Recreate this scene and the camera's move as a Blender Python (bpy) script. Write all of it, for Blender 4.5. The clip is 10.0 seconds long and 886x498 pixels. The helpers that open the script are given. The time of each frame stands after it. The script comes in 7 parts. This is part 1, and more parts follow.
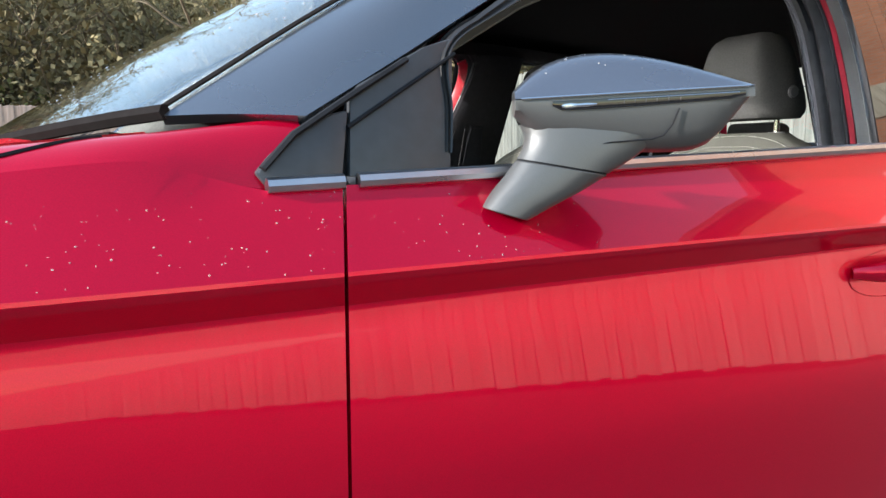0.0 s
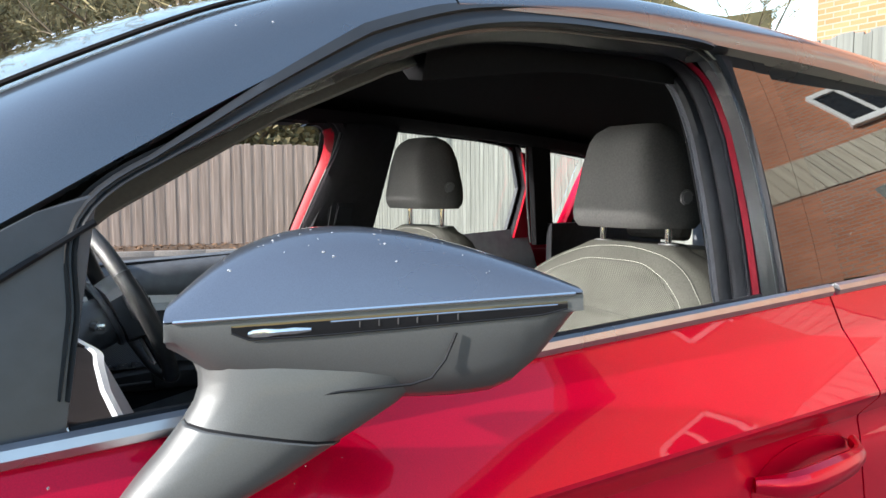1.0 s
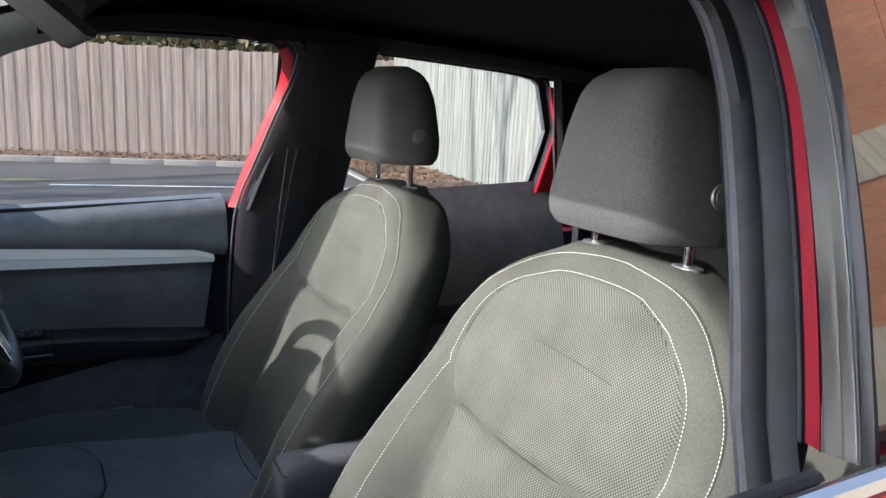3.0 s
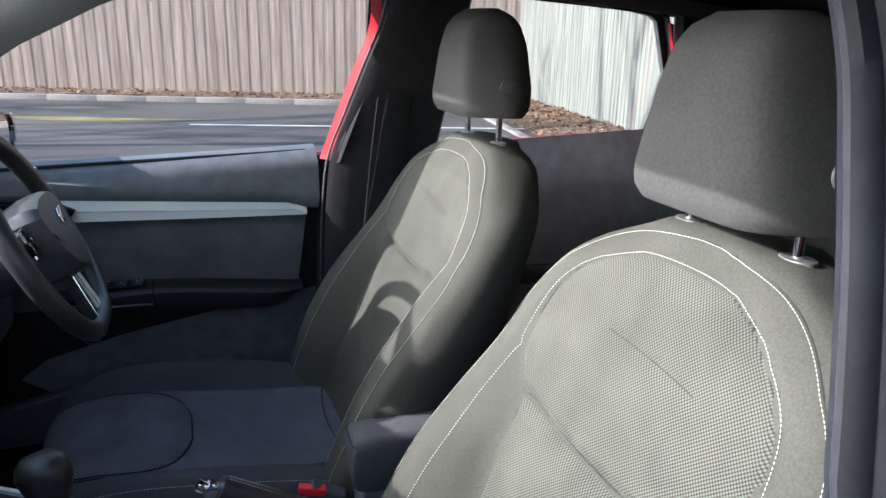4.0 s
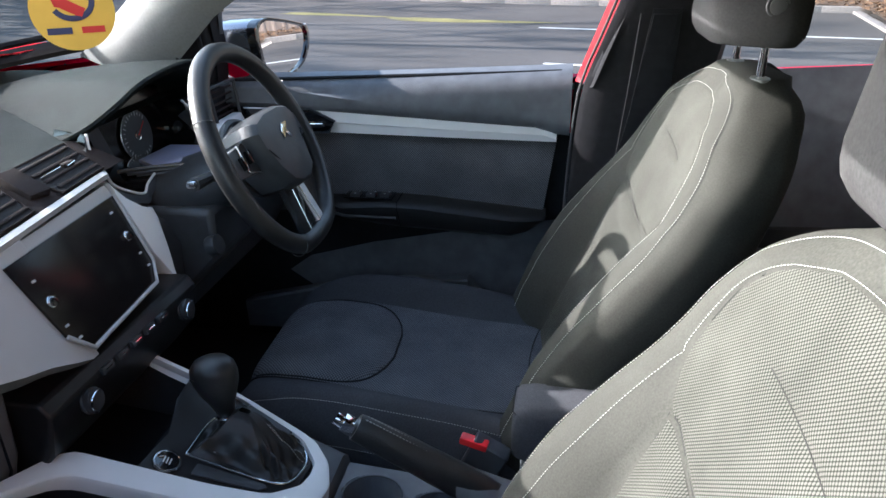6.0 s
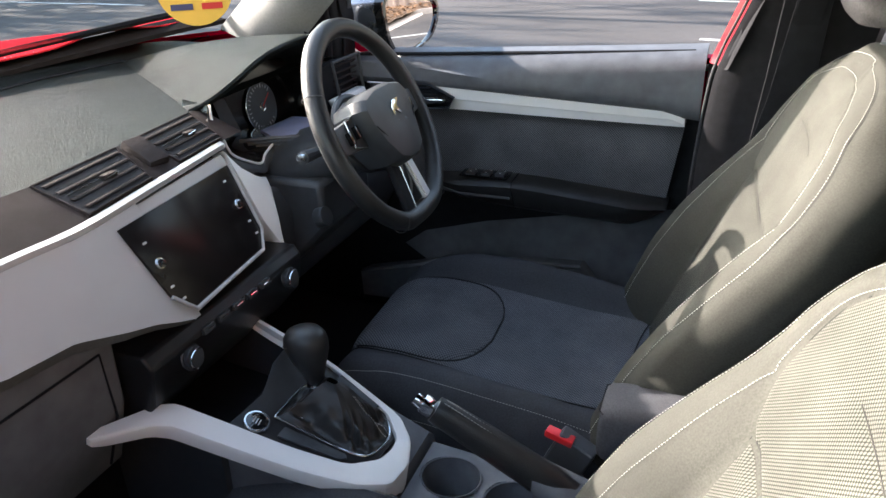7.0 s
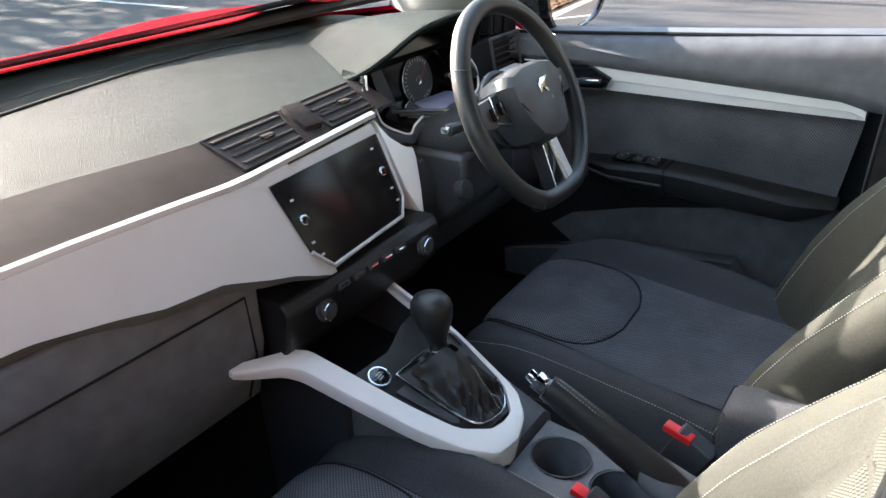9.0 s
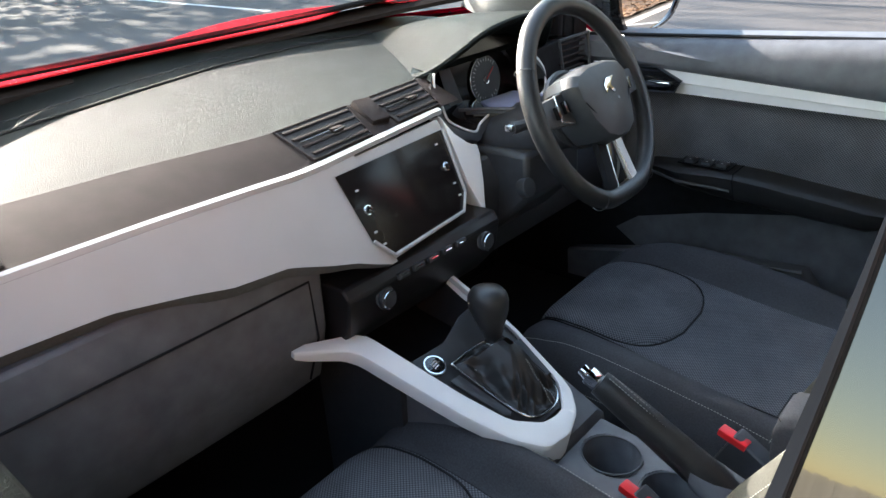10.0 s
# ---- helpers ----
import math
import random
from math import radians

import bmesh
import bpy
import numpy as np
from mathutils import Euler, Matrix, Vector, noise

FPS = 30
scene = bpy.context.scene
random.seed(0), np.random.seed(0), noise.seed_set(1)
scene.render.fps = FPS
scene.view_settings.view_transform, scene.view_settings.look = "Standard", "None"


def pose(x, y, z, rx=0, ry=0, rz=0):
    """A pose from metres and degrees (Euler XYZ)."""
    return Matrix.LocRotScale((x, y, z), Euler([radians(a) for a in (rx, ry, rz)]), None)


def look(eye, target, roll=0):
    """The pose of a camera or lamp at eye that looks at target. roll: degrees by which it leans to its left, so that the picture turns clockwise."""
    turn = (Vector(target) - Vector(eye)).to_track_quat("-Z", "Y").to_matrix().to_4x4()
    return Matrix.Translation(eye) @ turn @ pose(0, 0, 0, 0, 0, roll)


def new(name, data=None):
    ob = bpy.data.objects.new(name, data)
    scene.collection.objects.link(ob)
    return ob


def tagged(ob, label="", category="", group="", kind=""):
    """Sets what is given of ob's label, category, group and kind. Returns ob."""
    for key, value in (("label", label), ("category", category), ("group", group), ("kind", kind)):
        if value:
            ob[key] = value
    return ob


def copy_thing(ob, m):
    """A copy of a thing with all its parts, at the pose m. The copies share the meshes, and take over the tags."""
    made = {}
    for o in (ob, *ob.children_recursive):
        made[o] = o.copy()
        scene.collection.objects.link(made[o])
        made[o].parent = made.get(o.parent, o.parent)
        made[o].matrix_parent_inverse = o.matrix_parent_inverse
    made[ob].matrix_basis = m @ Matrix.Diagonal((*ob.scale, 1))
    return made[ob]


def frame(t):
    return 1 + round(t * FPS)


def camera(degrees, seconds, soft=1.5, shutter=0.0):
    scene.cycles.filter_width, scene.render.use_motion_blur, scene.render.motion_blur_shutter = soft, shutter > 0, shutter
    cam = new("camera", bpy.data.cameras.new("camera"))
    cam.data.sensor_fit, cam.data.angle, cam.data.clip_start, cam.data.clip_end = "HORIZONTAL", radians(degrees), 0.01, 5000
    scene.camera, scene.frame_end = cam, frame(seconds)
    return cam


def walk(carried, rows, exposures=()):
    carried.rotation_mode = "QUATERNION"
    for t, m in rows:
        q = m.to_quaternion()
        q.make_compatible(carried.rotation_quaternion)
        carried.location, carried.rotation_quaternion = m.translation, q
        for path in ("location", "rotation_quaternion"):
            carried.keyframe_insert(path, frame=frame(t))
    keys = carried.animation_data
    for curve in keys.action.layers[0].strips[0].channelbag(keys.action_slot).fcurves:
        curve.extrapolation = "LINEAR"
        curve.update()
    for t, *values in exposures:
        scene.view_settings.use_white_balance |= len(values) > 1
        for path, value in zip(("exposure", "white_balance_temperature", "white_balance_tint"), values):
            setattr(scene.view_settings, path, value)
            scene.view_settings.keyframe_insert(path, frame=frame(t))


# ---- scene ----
cam = camera(62.7, 10.0)
PATH = [
    (0, (-0.237, -0.622, 1.121), (0.693, 1.129, 0.861), -0.7),
    (0.5, (-0.063, -0.529, 1.207), (0.999, 1.155, 1.012), -0.7),
    (1, (0.11, -0.412, 1.259), (1.203, 1.254, 1.091), -0.1),
    (1.5, (0.254, -0.28, 1.311), (1.364, 1.374, 1.131), 0.7),
    (2, (0.364, -0.23, 1.32), (1.457, 1.429, 1.087), 1.6),
    (2.2, (0.416, -0.214, 1.316), (1.486, 1.456, 1.059), 2.2),
    (3.3, (0.576, -0.093, 1.331), (1.402, 1.674, 0.886), 2.4),
    (3.5, (0.593, -0.076, 1.338), (1.357, 1.709, 0.859), 2.2),
    (4, (0.657, -0.056, 1.346), (1.237, 1.772, 0.777), 1.4),
    (4.5, (0.75, -0.058, 1.357), (1.118, 1.8, 0.715), 0.7),
    (5, (0.818, -0.054, 1.361), (0.945, 1.811, 0.649), -0.1),
    (5.5, (0.867, 0.016, 1.359), (0.75, 1.861, 0.596), -0.6),
    (6, (0.89, 0.074, 1.361), (0.559, 1.872, 0.551), -1.0),
    (7.5, (0.965, 0.118, 1.365), (0.144, 1.716, 0.486), -2.8),
    (8, (0.972, 0.119, 1.362), (0.055, 1.66, 0.476), -3.1),
    (8.5, (0.98, 0.117, 1.363), (-0.015, 1.606, 0.474), -3.3),
    (9, (0.995, 0.122, 1.362), (-0.076, 1.556, 0.469), -3.5),
    (9.5, (1.006, 0.120, 1.357), (-0.142, 1.497, 0.472), -3.9),
    (10, (1.023, 0.108, 1.356), (-0.197, 1.430, 0.487), -4.0),
]
walk(cam, [(t, look(e, g, r)) for t, e, g, r in PATH],
     exposures=[(0, 1.65, 6700, 10), (2.0, 1.68, 6700, 10), (3.5, 2.0, 6350, 12), (6.0, 2.33, 6350, 13), (7.5, 2.88, 7500, 16), (10.0, 3.05, 7200, 12)])

# ---------------------------------------------------------------- light
SUN_ELEV, SUN_AZ = 22.9, -6.5      # degrees; azimuth turned from the car's nose towards its left flank
sun_data = bpy.data.lights.new("sun", "SUN")
sun_data.energy, sun_data.angle, sun_data.color = 3.6, radians(0.53), (1.0, 0.975, 0.94)
sun = new("sun", sun_data)
_a, _e = radians(SUN_AZ), radians(SUN_ELEV)
SUN_WAY = Vector((math.cos(_e) * math.cos(_a), math.cos(_e) * math.sin(_a), -math.sin(_e)))
sun.matrix_world = look((-8, -2, 8), Vector((-8, -2, 8)) + SUN_WAY)
world = bpy.data.worlds.new("sky")
scene.world = world
world.use_nodes = True
_wn = world.node_tree.nodes
_sky = _wn.new("ShaderNodeTexSky")
_sky.sky_type, _sky.sun_disc = "NISHITA", False
_sky.sun_elevation = _e
_sky.sun_rotation = math.atan2(-SUN_WAY.x, -SUN_WAY.y)
_sky.dust_density, _sky.air_density = 0.0, 1.4
world.node_tree.links.new(_sky.outputs[0], _wn["Background"].inputs[0])
_wn["Background"].inputs[1].default_value = 0.145


# ---------------------------------------------------------------- materials
def mat(name, color, rough=0.5, metal=0.0, coat=0.0, spec=0.5, noise_scale=0.0, noise_amt=0.0,
        bump=0.0, bump_scale=200.0, bump_dist=0.002, transmission=0.0, ior=1.5, big=0.0, big_scale=3.0,
        obj_random=0.0, sheen=0.0, rough_var=0.0, coat_ior=1.5):
    m = bpy.data.materials.new(name)
    m.use_nodes = True
    nt = m.node_tree
    N, L = nt.nodes, nt.links
    b = N["Principled BSDF"]
    b.inputs["Base Color"].default_value = (*color, 1)
    b.inputs["Roughness"].default_value = rough
    b.inputs["Metallic"].default_value = metal
    b.inputs["Coat Weight"].default_value = coat
    b.inputs["Coat Roughness"].default_value = 0.02
    b.inputs["Coat IOR"].default_value = coat_ior
    b.inputs["Specular IOR Level"].default_value = spec
    b.inputs["Transmission Weight"].default_value = transmission
    b.inputs["IOR"].default_value = ior
    b.inputs["Sheen Weight"].default_value = sheen
    tc = N.new("ShaderNodeTexCoord")
    col = None

    def noise_node(scale, detail=4.0):
        n = N.new("ShaderNodeTexNoise")
        n.inputs["Scale"].default_value = scale
        n.inputs["Detail"].default_value = detail
        L.new(tc.outputs["Object"], n.inputs["Vector"])
        return n

    def vary(col, fac, amt):
        mr = N.new("ShaderNodeMapRange")
        mr.inputs["To Min"].default_value, mr.inputs["To Max"].default_value = 1 - amt, 1 + amt
        mr.inputs["From Min"].default_value, mr.inputs["From Max"].default_value = 0.25, 0.75
        L.new(fac, mr.inputs["Value"])
        mx = N.new("ShaderNodeVectorMath")
        mx.operation = "SCALE"
        if col is None:
            mx.inputs[0].default_value = color
        else:
            L.new(col, mx.inputs[0])
        L.new(mr.outputs[0], mx.inputs["Scale"])
        return mx.outputs[0]

    if noise_amt:
        col = vary(col, noise_node(noise_scale).outputs["Fac"], noise_amt)
    if big:
        col = vary(col, noise_node(big_scale, 3.0).outputs["Fac"], big)
    if obj_random:
        oi = N.new("ShaderNodeObjectInfo")
        mr = N.new("ShaderNodeMapRange")
        mr.inputs["To Min"].default_value, mr.inputs["To Max"].default_value = 0.25, 0.75
        L.new(oi.outputs["Random"], mr.inputs["Value"])
        col = vary(col, mr.outputs[0], obj_random)
    if col is not None:
        L.new(col, b.inputs["Base Color"])
    if rough_var:
        mr = N.new("ShaderNodeMapRange")
        mr.inputs["To Min"].default_value = max(0.02, rough - rough_var)
        mr.inputs["To Max"].default_value = rough + rough_var
        L.new(noise_node(9.0).outputs["Fac"], mr.inputs["Value"])
        L.new(mr.outputs[0], b.inputs["Roughness"])
    if bump:
        bp = N.new("ShaderNodeBump")
        bp.inputs["Strength"].default_value, bp.inputs["Distance"].default_value = bump, bump_dist
        L.new(noise_node(bump_scale, 2.0).outputs["Fac"], bp.inputs["Height"])
        L.new(bp.outputs[0], b.inputs["Normal"])
    return m


def fabric(name, dark, light, cell=0.0045, bump=0.6, strength=1.0, uv=False):
    """A woven or knitted cloth: round pips in a staggered grid on the cloth's own coordinates."""
    m = mat(name, dark, rough=0.95, spec=0.03)
    nt = m.node_tree
    N, L = nt.nodes, nt.links
    b = N["Principled BSDF"]
    tc = N.new("ShaderNodeUVMap") if uv else N.new("ShaderNodeTexCoord")
    src = tc.outputs[0] if uv else tc.outputs["Object"]
    mp = N.new("ShaderNodeMapping")
    mp.inputs["Rotation"].default_value = (0, 0, radians(45))
    mp.inputs["Scale"].default_value = (1 / cell,) * 3
    L.new(src, mp.inputs["Vector"])
    v = N.new("ShaderNodeTexVoronoi")
    v.inputs["Randomness"].default_value = 0.0 if uv else 0.6
    v.inputs["Scale"].default_value = 1.0
    if uv:
        v.voronoi_dimensions = "2D"
    L.new(mp.outputs[0], v.inputs["Vector"])
    ramp = N.new("ShaderNodeValToRGB")
    ramp.color_ramp.elements[0].position, ramp.color_ramp.elements[1].position = 0.30, 0.50
    ramp.color_ramp.elements[0].color = (*light, 1)
    ramp.color_ramp.elements[1].color = (*dark, 1)
    L.new(v.outputs["Distance"], ramp.inputs[0])
    n = N.new("ShaderNodeTexNoise")
    n.inputs["Scale"].default_value = 14.0
    t2 = N.new("ShaderNodeTexCoord")
    L.new(t2.outputs["Object"], n.inputs["Vector"])
    mr = N.new("ShaderNodeMapRange")
    mr.inputs["To Min"].default_value, mr.inputs["To Max"].default_value = 0.86, 1.14
    mr.inputs["From Min"].default_value, mr.inputs["From Max"].default_value = 0.3, 0.7
    L.new(n.outputs["Fac"], mr.inputs["Value"])
    sc = N.new("ShaderNodeVectorMath")
    sc.operation = "SCALE"
    L.new(ramp.outputs[0], sc.inputs[0])
    L.new(mr.outputs[0], sc.inputs["Scale"])
    L.new(sc.outputs[0], b.inputs["Base Color"])
    bp = N.new("ShaderNodeBump")
    bp.inputs["Strength"].default_value, bp.inputs["Distance"].default_value = bump, 0.001
    bp.invert = True
    L.new(v.outputs["Distance"], bp.inputs["Height"])
    L.new(bp.outputs[0], b.inputs["Normal"])
    return m


def wood_mat(name, c1, c2, grain=1.0):
    m = mat(name, c1, rough=0.85, spec=0.2)
    nt = m.node_tree
    N, L = nt.nodes, nt.links
    b = N["Principled BSDF"]
    tc = N.new("ShaderNodeTexCoord")
    oi = N.new("ShaderNodeObjectInfo")
    add = N.new("ShaderNodeVectorMath")
    L.new(tc.outputs["Object"], add.inputs[0])
    sc0 = N.new("ShaderNodeVectorMath")
    sc0.operation = "SCALE"
    sc0.inputs[0].default_value = (31.0, 17.0, 53.0)
    L.new(oi.outputs["Random"], sc0.inputs["Scale"])
    L.new(sc0.outputs[0], add.inputs[1])
    mp = N.new("ShaderNodeMapping")
    mp.inputs["Scale"].default_value = (22 * grain, 22 * grain, 1.3 * grain)
    L.new(add.outputs[0], mp.inputs["Vector"])
    n = N.new("ShaderNodeTexNoise")
    n.inputs["Scale"].default_value, n.inputs["Detail"].default_value = 1.0, 6.0
    L.new(mp.outputs[0], n.inputs["Vector"])
    n2 = N.new("ShaderNodeTexNoise")
    n2.inputs["Scale"].default_value = 1.1
    L.new(add.outputs[0], n2.inputs["Vector"])
    ramp = N.new("ShaderNodeValToRGB")
    ramp.color_ramp.elements[0].position, ramp.color_ramp.elements[1].position = 0.3, 0.68
    ramp.color_ramp.elements[0].color, ramp.color_ramp.elements[1].color = (*c2, 1), (*c1, 1)
    L.new(n.outputs["Fac"], ramp.inputs[0])
    mr = N.new("ShaderNodeMapRange")
    mr.inputs["To Min"].default_value, mr.inputs["To Max"].default_value = 0.86, 1.12
    ad = N.new("ShaderNodeMath")
    L.new(n2.outputs["Fac"], ad.inputs[0])
    L.new(oi.outputs["Random"], ad.inputs[1])
    mr.inputs["From Min"].default_value, mr.inputs["From Max"].default_value = 0.3, 1.7
    L.new(ad.outputs[0], mr.inputs["Value"])
    sc = N.new("ShaderNodeVectorMath")
    sc.operation = "SCALE"
    L.new(ramp.outputs[0], sc.inputs[0])
    L.new(mr.outputs[0], sc.inputs["Scale"])
    L.new(sc.outputs[0], b.inputs["Base Color"])
    bp = N.new("ShaderNodeBump")
    bp.inputs["Strength"].default_value, bp.inputs["Distance"].default_value = 0.4, 0.004
    L.new(n.outputs["Fac"], bp.inputs["Height"])
    L.new(bp.outputs[0], b.inputs["Normal"])
    return m


def brick_mat(name):
    m = mat(name, (0.3, 0.12, 0.07), rough=0.9, spec=0.2)
    nt = m.node_tree
    N, L = nt.nodes, nt.links
    b = N["Principled BSDF"]
    uvn = N.new("ShaderNodeUVMap")
    br = N.new("ShaderNodeTexBrick")
    br.inputs["Scale"].default_value = 1.0
    br.inputs["Brick Width"].default_value, br.inputs["Row Height"].default_value = 0.225, 0.075
    br.inputs["Mortar Size"].default_value = 0.010
    br.inputs["Color1"].default_value = (0.46, 0.165, 0.080, 1)
    br.inputs["Color2"].default_value = (0.56, 0.22, 0.115, 1)
    br.inputs["Mortar"].default_value = (0.36, 0.27, 0.21, 1)
    L.new(uvn.outputs[0], br.inputs["Vector"])
    n = N.new("ShaderNodeTexNoise")
    n.inputs["Scale"].default_value = 1.5
    L.new(uvn.outputs[0], n.inputs["Vector"])
    mr = N.new("ShaderNodeMapRange")
    mr.inputs["To Min"].default_value, mr.inputs["To Max"].default_value = 0.8, 1.2
    L.new(n.outputs["Fac"], mr.inputs["Value"])
    sc = N.new("ShaderNodeVectorMath")
    sc.operation = "SCALE"
    L.new(br.outputs["Color"], sc.inputs[0])
    L.new(mr.outputs[0], sc.inputs["Scale"])
    L.new(sc.outputs[0], b.inputs["Base Color"])
    bp = N.new("ShaderNodeBump")
    bp.inputs["Strength"].default_value, bp.inputs["Distance"].default_value = 0.7, 0.01
    bp.invert = True
    L.new(br.outputs["Fac"], bp.inputs["Height"])
    L.new(bp.outputs[0], b.inputs["Normal"])
    return m


RED = mat("red_metallic_paint", (0.66, 0.0006, 0.034), rough=0.28, metal=0.55, coat=0.62, spec=0.03, coat_ior=1.5, noise_scale=900, noise_amt=0.10, bump=0.03, bump_scale=40, bump_dist=0.0005)
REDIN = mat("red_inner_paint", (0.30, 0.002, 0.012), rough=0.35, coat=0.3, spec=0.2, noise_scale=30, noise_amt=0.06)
GREY = mat("grey_metallic_paint", (0.17, 0.185, 0.21), rough=0.28, metal=0.8, coat=0.8, noise_scale=1500, noise_amt=0.12, rough_var=0.04)
WETRED = mat("wet_red_paint", (0.40, 0.020, 0.028), rough=0.75, spec=0.0, noise_scale=260, noise_amt=0.5, bump=0.8, bump_scale=260, bump_dist=0.003)
CAPGREY = mat("blue_grey_metallic_paint", (0.15, 0.17, 0.21), rough=0.28, metal=0.7, coat=0.7, noise_scale=1500, noise_amt=0.12, rough_var=0.04)
SILVERGREY = mat("satin_grey_paint", (0.115, 0.118, 0.120), rough=0.50, metal=0.45, coat=0.15, noise_scale=1500, noise_amt=0.12, rough_var=0.05)
CHROME = mat("chrome", (0.85, 0.86, 0.88), rough=0.09, metal=1.0, noise_scale=20, noise_amt=0.03, rough_var=0.03)
SATIN = mat("satin_chrome", (0.66, 0.68, 0.70), rough=0.25, metal=1.0, noise_scale=20, noise_amt=0.04, rough_var=0.05)
GLOSSBLACK = mat("gloss_black_plastic", (0.008, 0.008, 0.009), rough=0.05, coat=0.6, noise_scale=12, noise_amt=0.2, rough_var=0.02)
BLACKPANEL = mat("matt_black_plastic", (0.042, 0.046, 0.053), rough=0.42, noise_scale=60, noise_amt=0.15, bump=0.15, bump_scale=900, bump_dist=0.0004, rough_var=0.06)
PLASTIC = mat("grained_black_plastic", (0.120, 0.127, 0.142), rough=0.55, spec=0.3, noise_scale=30, noise_amt=0.2, bump=0.4, bump_scale=900, bump_dist=0.0006, big=0.12, big_scale=5, rough_var=0.07)
DASHPAD = mat("grained_dash_pad", (0.0105, 0.0135, 0.0135), rough=0.36, spec=0.024, noise_scale=25, noise_amt=0.22, bump=1.0, bump_scale=600, bump_dist=0.0029, big=0.18, big_scale=6, rough_var=0.08)
PADBAND = mat("dark_plum_plastic", (0.026, 0.021, 0.021), rough=0.8, spec=0.06, noise_scale=30, noise_amt=0.15, bump=0.3, bump_scale=700, bump_dist=0.0006)
RUBBER = mat("black_rubber", (0.013, 0.014, 0.017), rough=0.68, spec=0.14, noise_scale=40, noise_amt=0.25, big=0.15, big_scale=7, rough_var=0.1)
SEAL = mat("grey_rubber_seal", (0.055, 0.056, 0.060), rough=0.42, noise_scale=50, noise_amt=0.15, rough_var=0.08)
BELTMETAL = mat("satin_bright_metal", (0.46, 0.47, 0.50), rough=0.30, metal=1.0, noise_scale=40, noise_amt=0.08, rough_var=0.08)
CONSOLEBLACK = mat("satin_black_console", (0.016, 0.016, 0.018), rough=0.34, spec=0.35, noise_scale=30, noise_amt=0.2, rough_var=0.06)
# Blue tint paints the sky's reflection on the column cowl.
SHROUD = mat("sky_tinted_satin_plastic", (0.26, 0.28, 0.42), rough=0.35, spec=0.5, noise_scale=40, noise_amt=0.08, rough_var=0.05)
SCREENSEAL = mat("matt_screen_seal", (0.020, 0.018, 0.018), rough=0.95, spec=0.0, noise_scale=60, noise_amt=0.15)
FRAMETRIM = mat("slate_grey_frame_trim", (0.048, 0.050, 0.060), rough=0.65, spec=0.2, noise_scale=60, noise_amt=0.12, bump=0.3, bump_scale=900, bump_dist=0.0004)
# Darkened copy of the inner red; the near jamb's shade is put into it.
REDJAMB = mat("shaded_red_inner_paint", (0.12, 0.001, 0.009), rough=0.45, spec=0.12, noise_scale=30, noise_amt=0.08)
PEARL = mat("satin_silver_fascia", (0.47, 0.475, 0.485), rough=0.42, coat=0.08, noise_scale=18, noise_amt=0.03, big=0.03, big_scale=4, rough_var=0.05)
FRAMEBLACK = mat("satin_black_frame", (0.020, 0.020, 0.021), rough=0.34, spec=0.4, noise_scale=60, noise_amt=0.15, bump=0.1, bump_scale=900, bump_dist=0.0003, rough_var=0.06)
CHANNEL = mat("satin_window_channel", (0.026, 0.027, 0.030), rough=0.26, spec=0.5, metal=0.0, noise_scale=30, noise_amt=0.08, rough_var=0.08)
WHITE = mat("pearl_white_trim", (0.80, 0.81, 0.83), rough=0.40, coat=0.10, noise_scale=18, noise_amt=0.03, big=0.03, big_scale=4, rough_var=0.05)
CLOTH = mat("smooth_grey_cloth", (0.0450, 0.0455, 0.0405), rough=0.95, spec=0.03, sheen=0.0, noise_scale=420, noise_amt=0.22, bump=0.35, bump_scale=1400, bump_dist=0.0004, big=0.12, big_scale=9)
MESHCLOTH = fabric("pipped_grey_mesh_cloth", (0.023, 0.0235, 0.0205), (0.076, 0.0770, 0.068), cell=0.0031, bump=0.45, uv=True)
CUSHIONCLOTH = fabric("fine_charcoal_mesh_cloth", (0.050, 0.052, 0.060), (0.150, 0.155, 0.172), cell=0.0040, uv=True)
HEADCLOTH = mat("dark_head_restraint_cloth", (0.040, 0.040, 0.040), rough=0.95, spec=0.03, sheen=0.0, noise_scale=300, noise_amt=0.2, bump=0.3, bump_scale=1300, bump_dist=0.0004, big=0.1, big_scale=8)
CUSHIONSIDE = mat("smooth_charcoal_cloth", (0.060, 0.062, 0.070), rough=0.95, spec=0.03, sheen=0.0, noise_scale=420, noise_amt=0.22, bump=0.35, bump_scale=1400, bump_dist=0.0004, big=0.12, big_scale=9)
SEATSEAM = mat("grey_seam_cloth", (0.026, 0.026, 0.025), rough=0.95, spec=0.1, noise_scale=300, noise_amt=0.2)
STITCH = mat("white_thread", (0.40, 0.395, 0.37), rough=0.8, noise_scale=300, noise_amt=0.2)
LEATHER = mat("black_leather", (0.020, 0.020, 0.021), rough=0.38, noise_scale=40, noise_amt=0.2, bump=0.5, bump_scale=800, bump_dist=0.0006, rough_var=0.08)
SCREEN = mat("dark_glass_screen", (0.010, 0.008, 0.008), rough=0.20, spec=0.28, noise_scale=9, noise_amt=0.2, rough_var=0.03)
REDPLASTIC = mat("red_button_plastic", (0.60, 0.015, 0.02), rough=0.35, noise_scale=40, noise_amt=0.08)
HEADLINER = mat("black_headliner", (0.007, 0.007, 0.008), rough=0.95, spec=0.08, noise_scale=200, noise_amt=0.2, bump=0.3, bump_scale=900, bump_dist=0.0005)
PILLARBLACK = mat("black_pillar_plastic", (0.020, 0.020, 0.023), rough=0.6, spec=0.08, noise_scale=60, noise_amt=0.15, bump=0.2, bump_scale=900, bump_dist=0.0004)
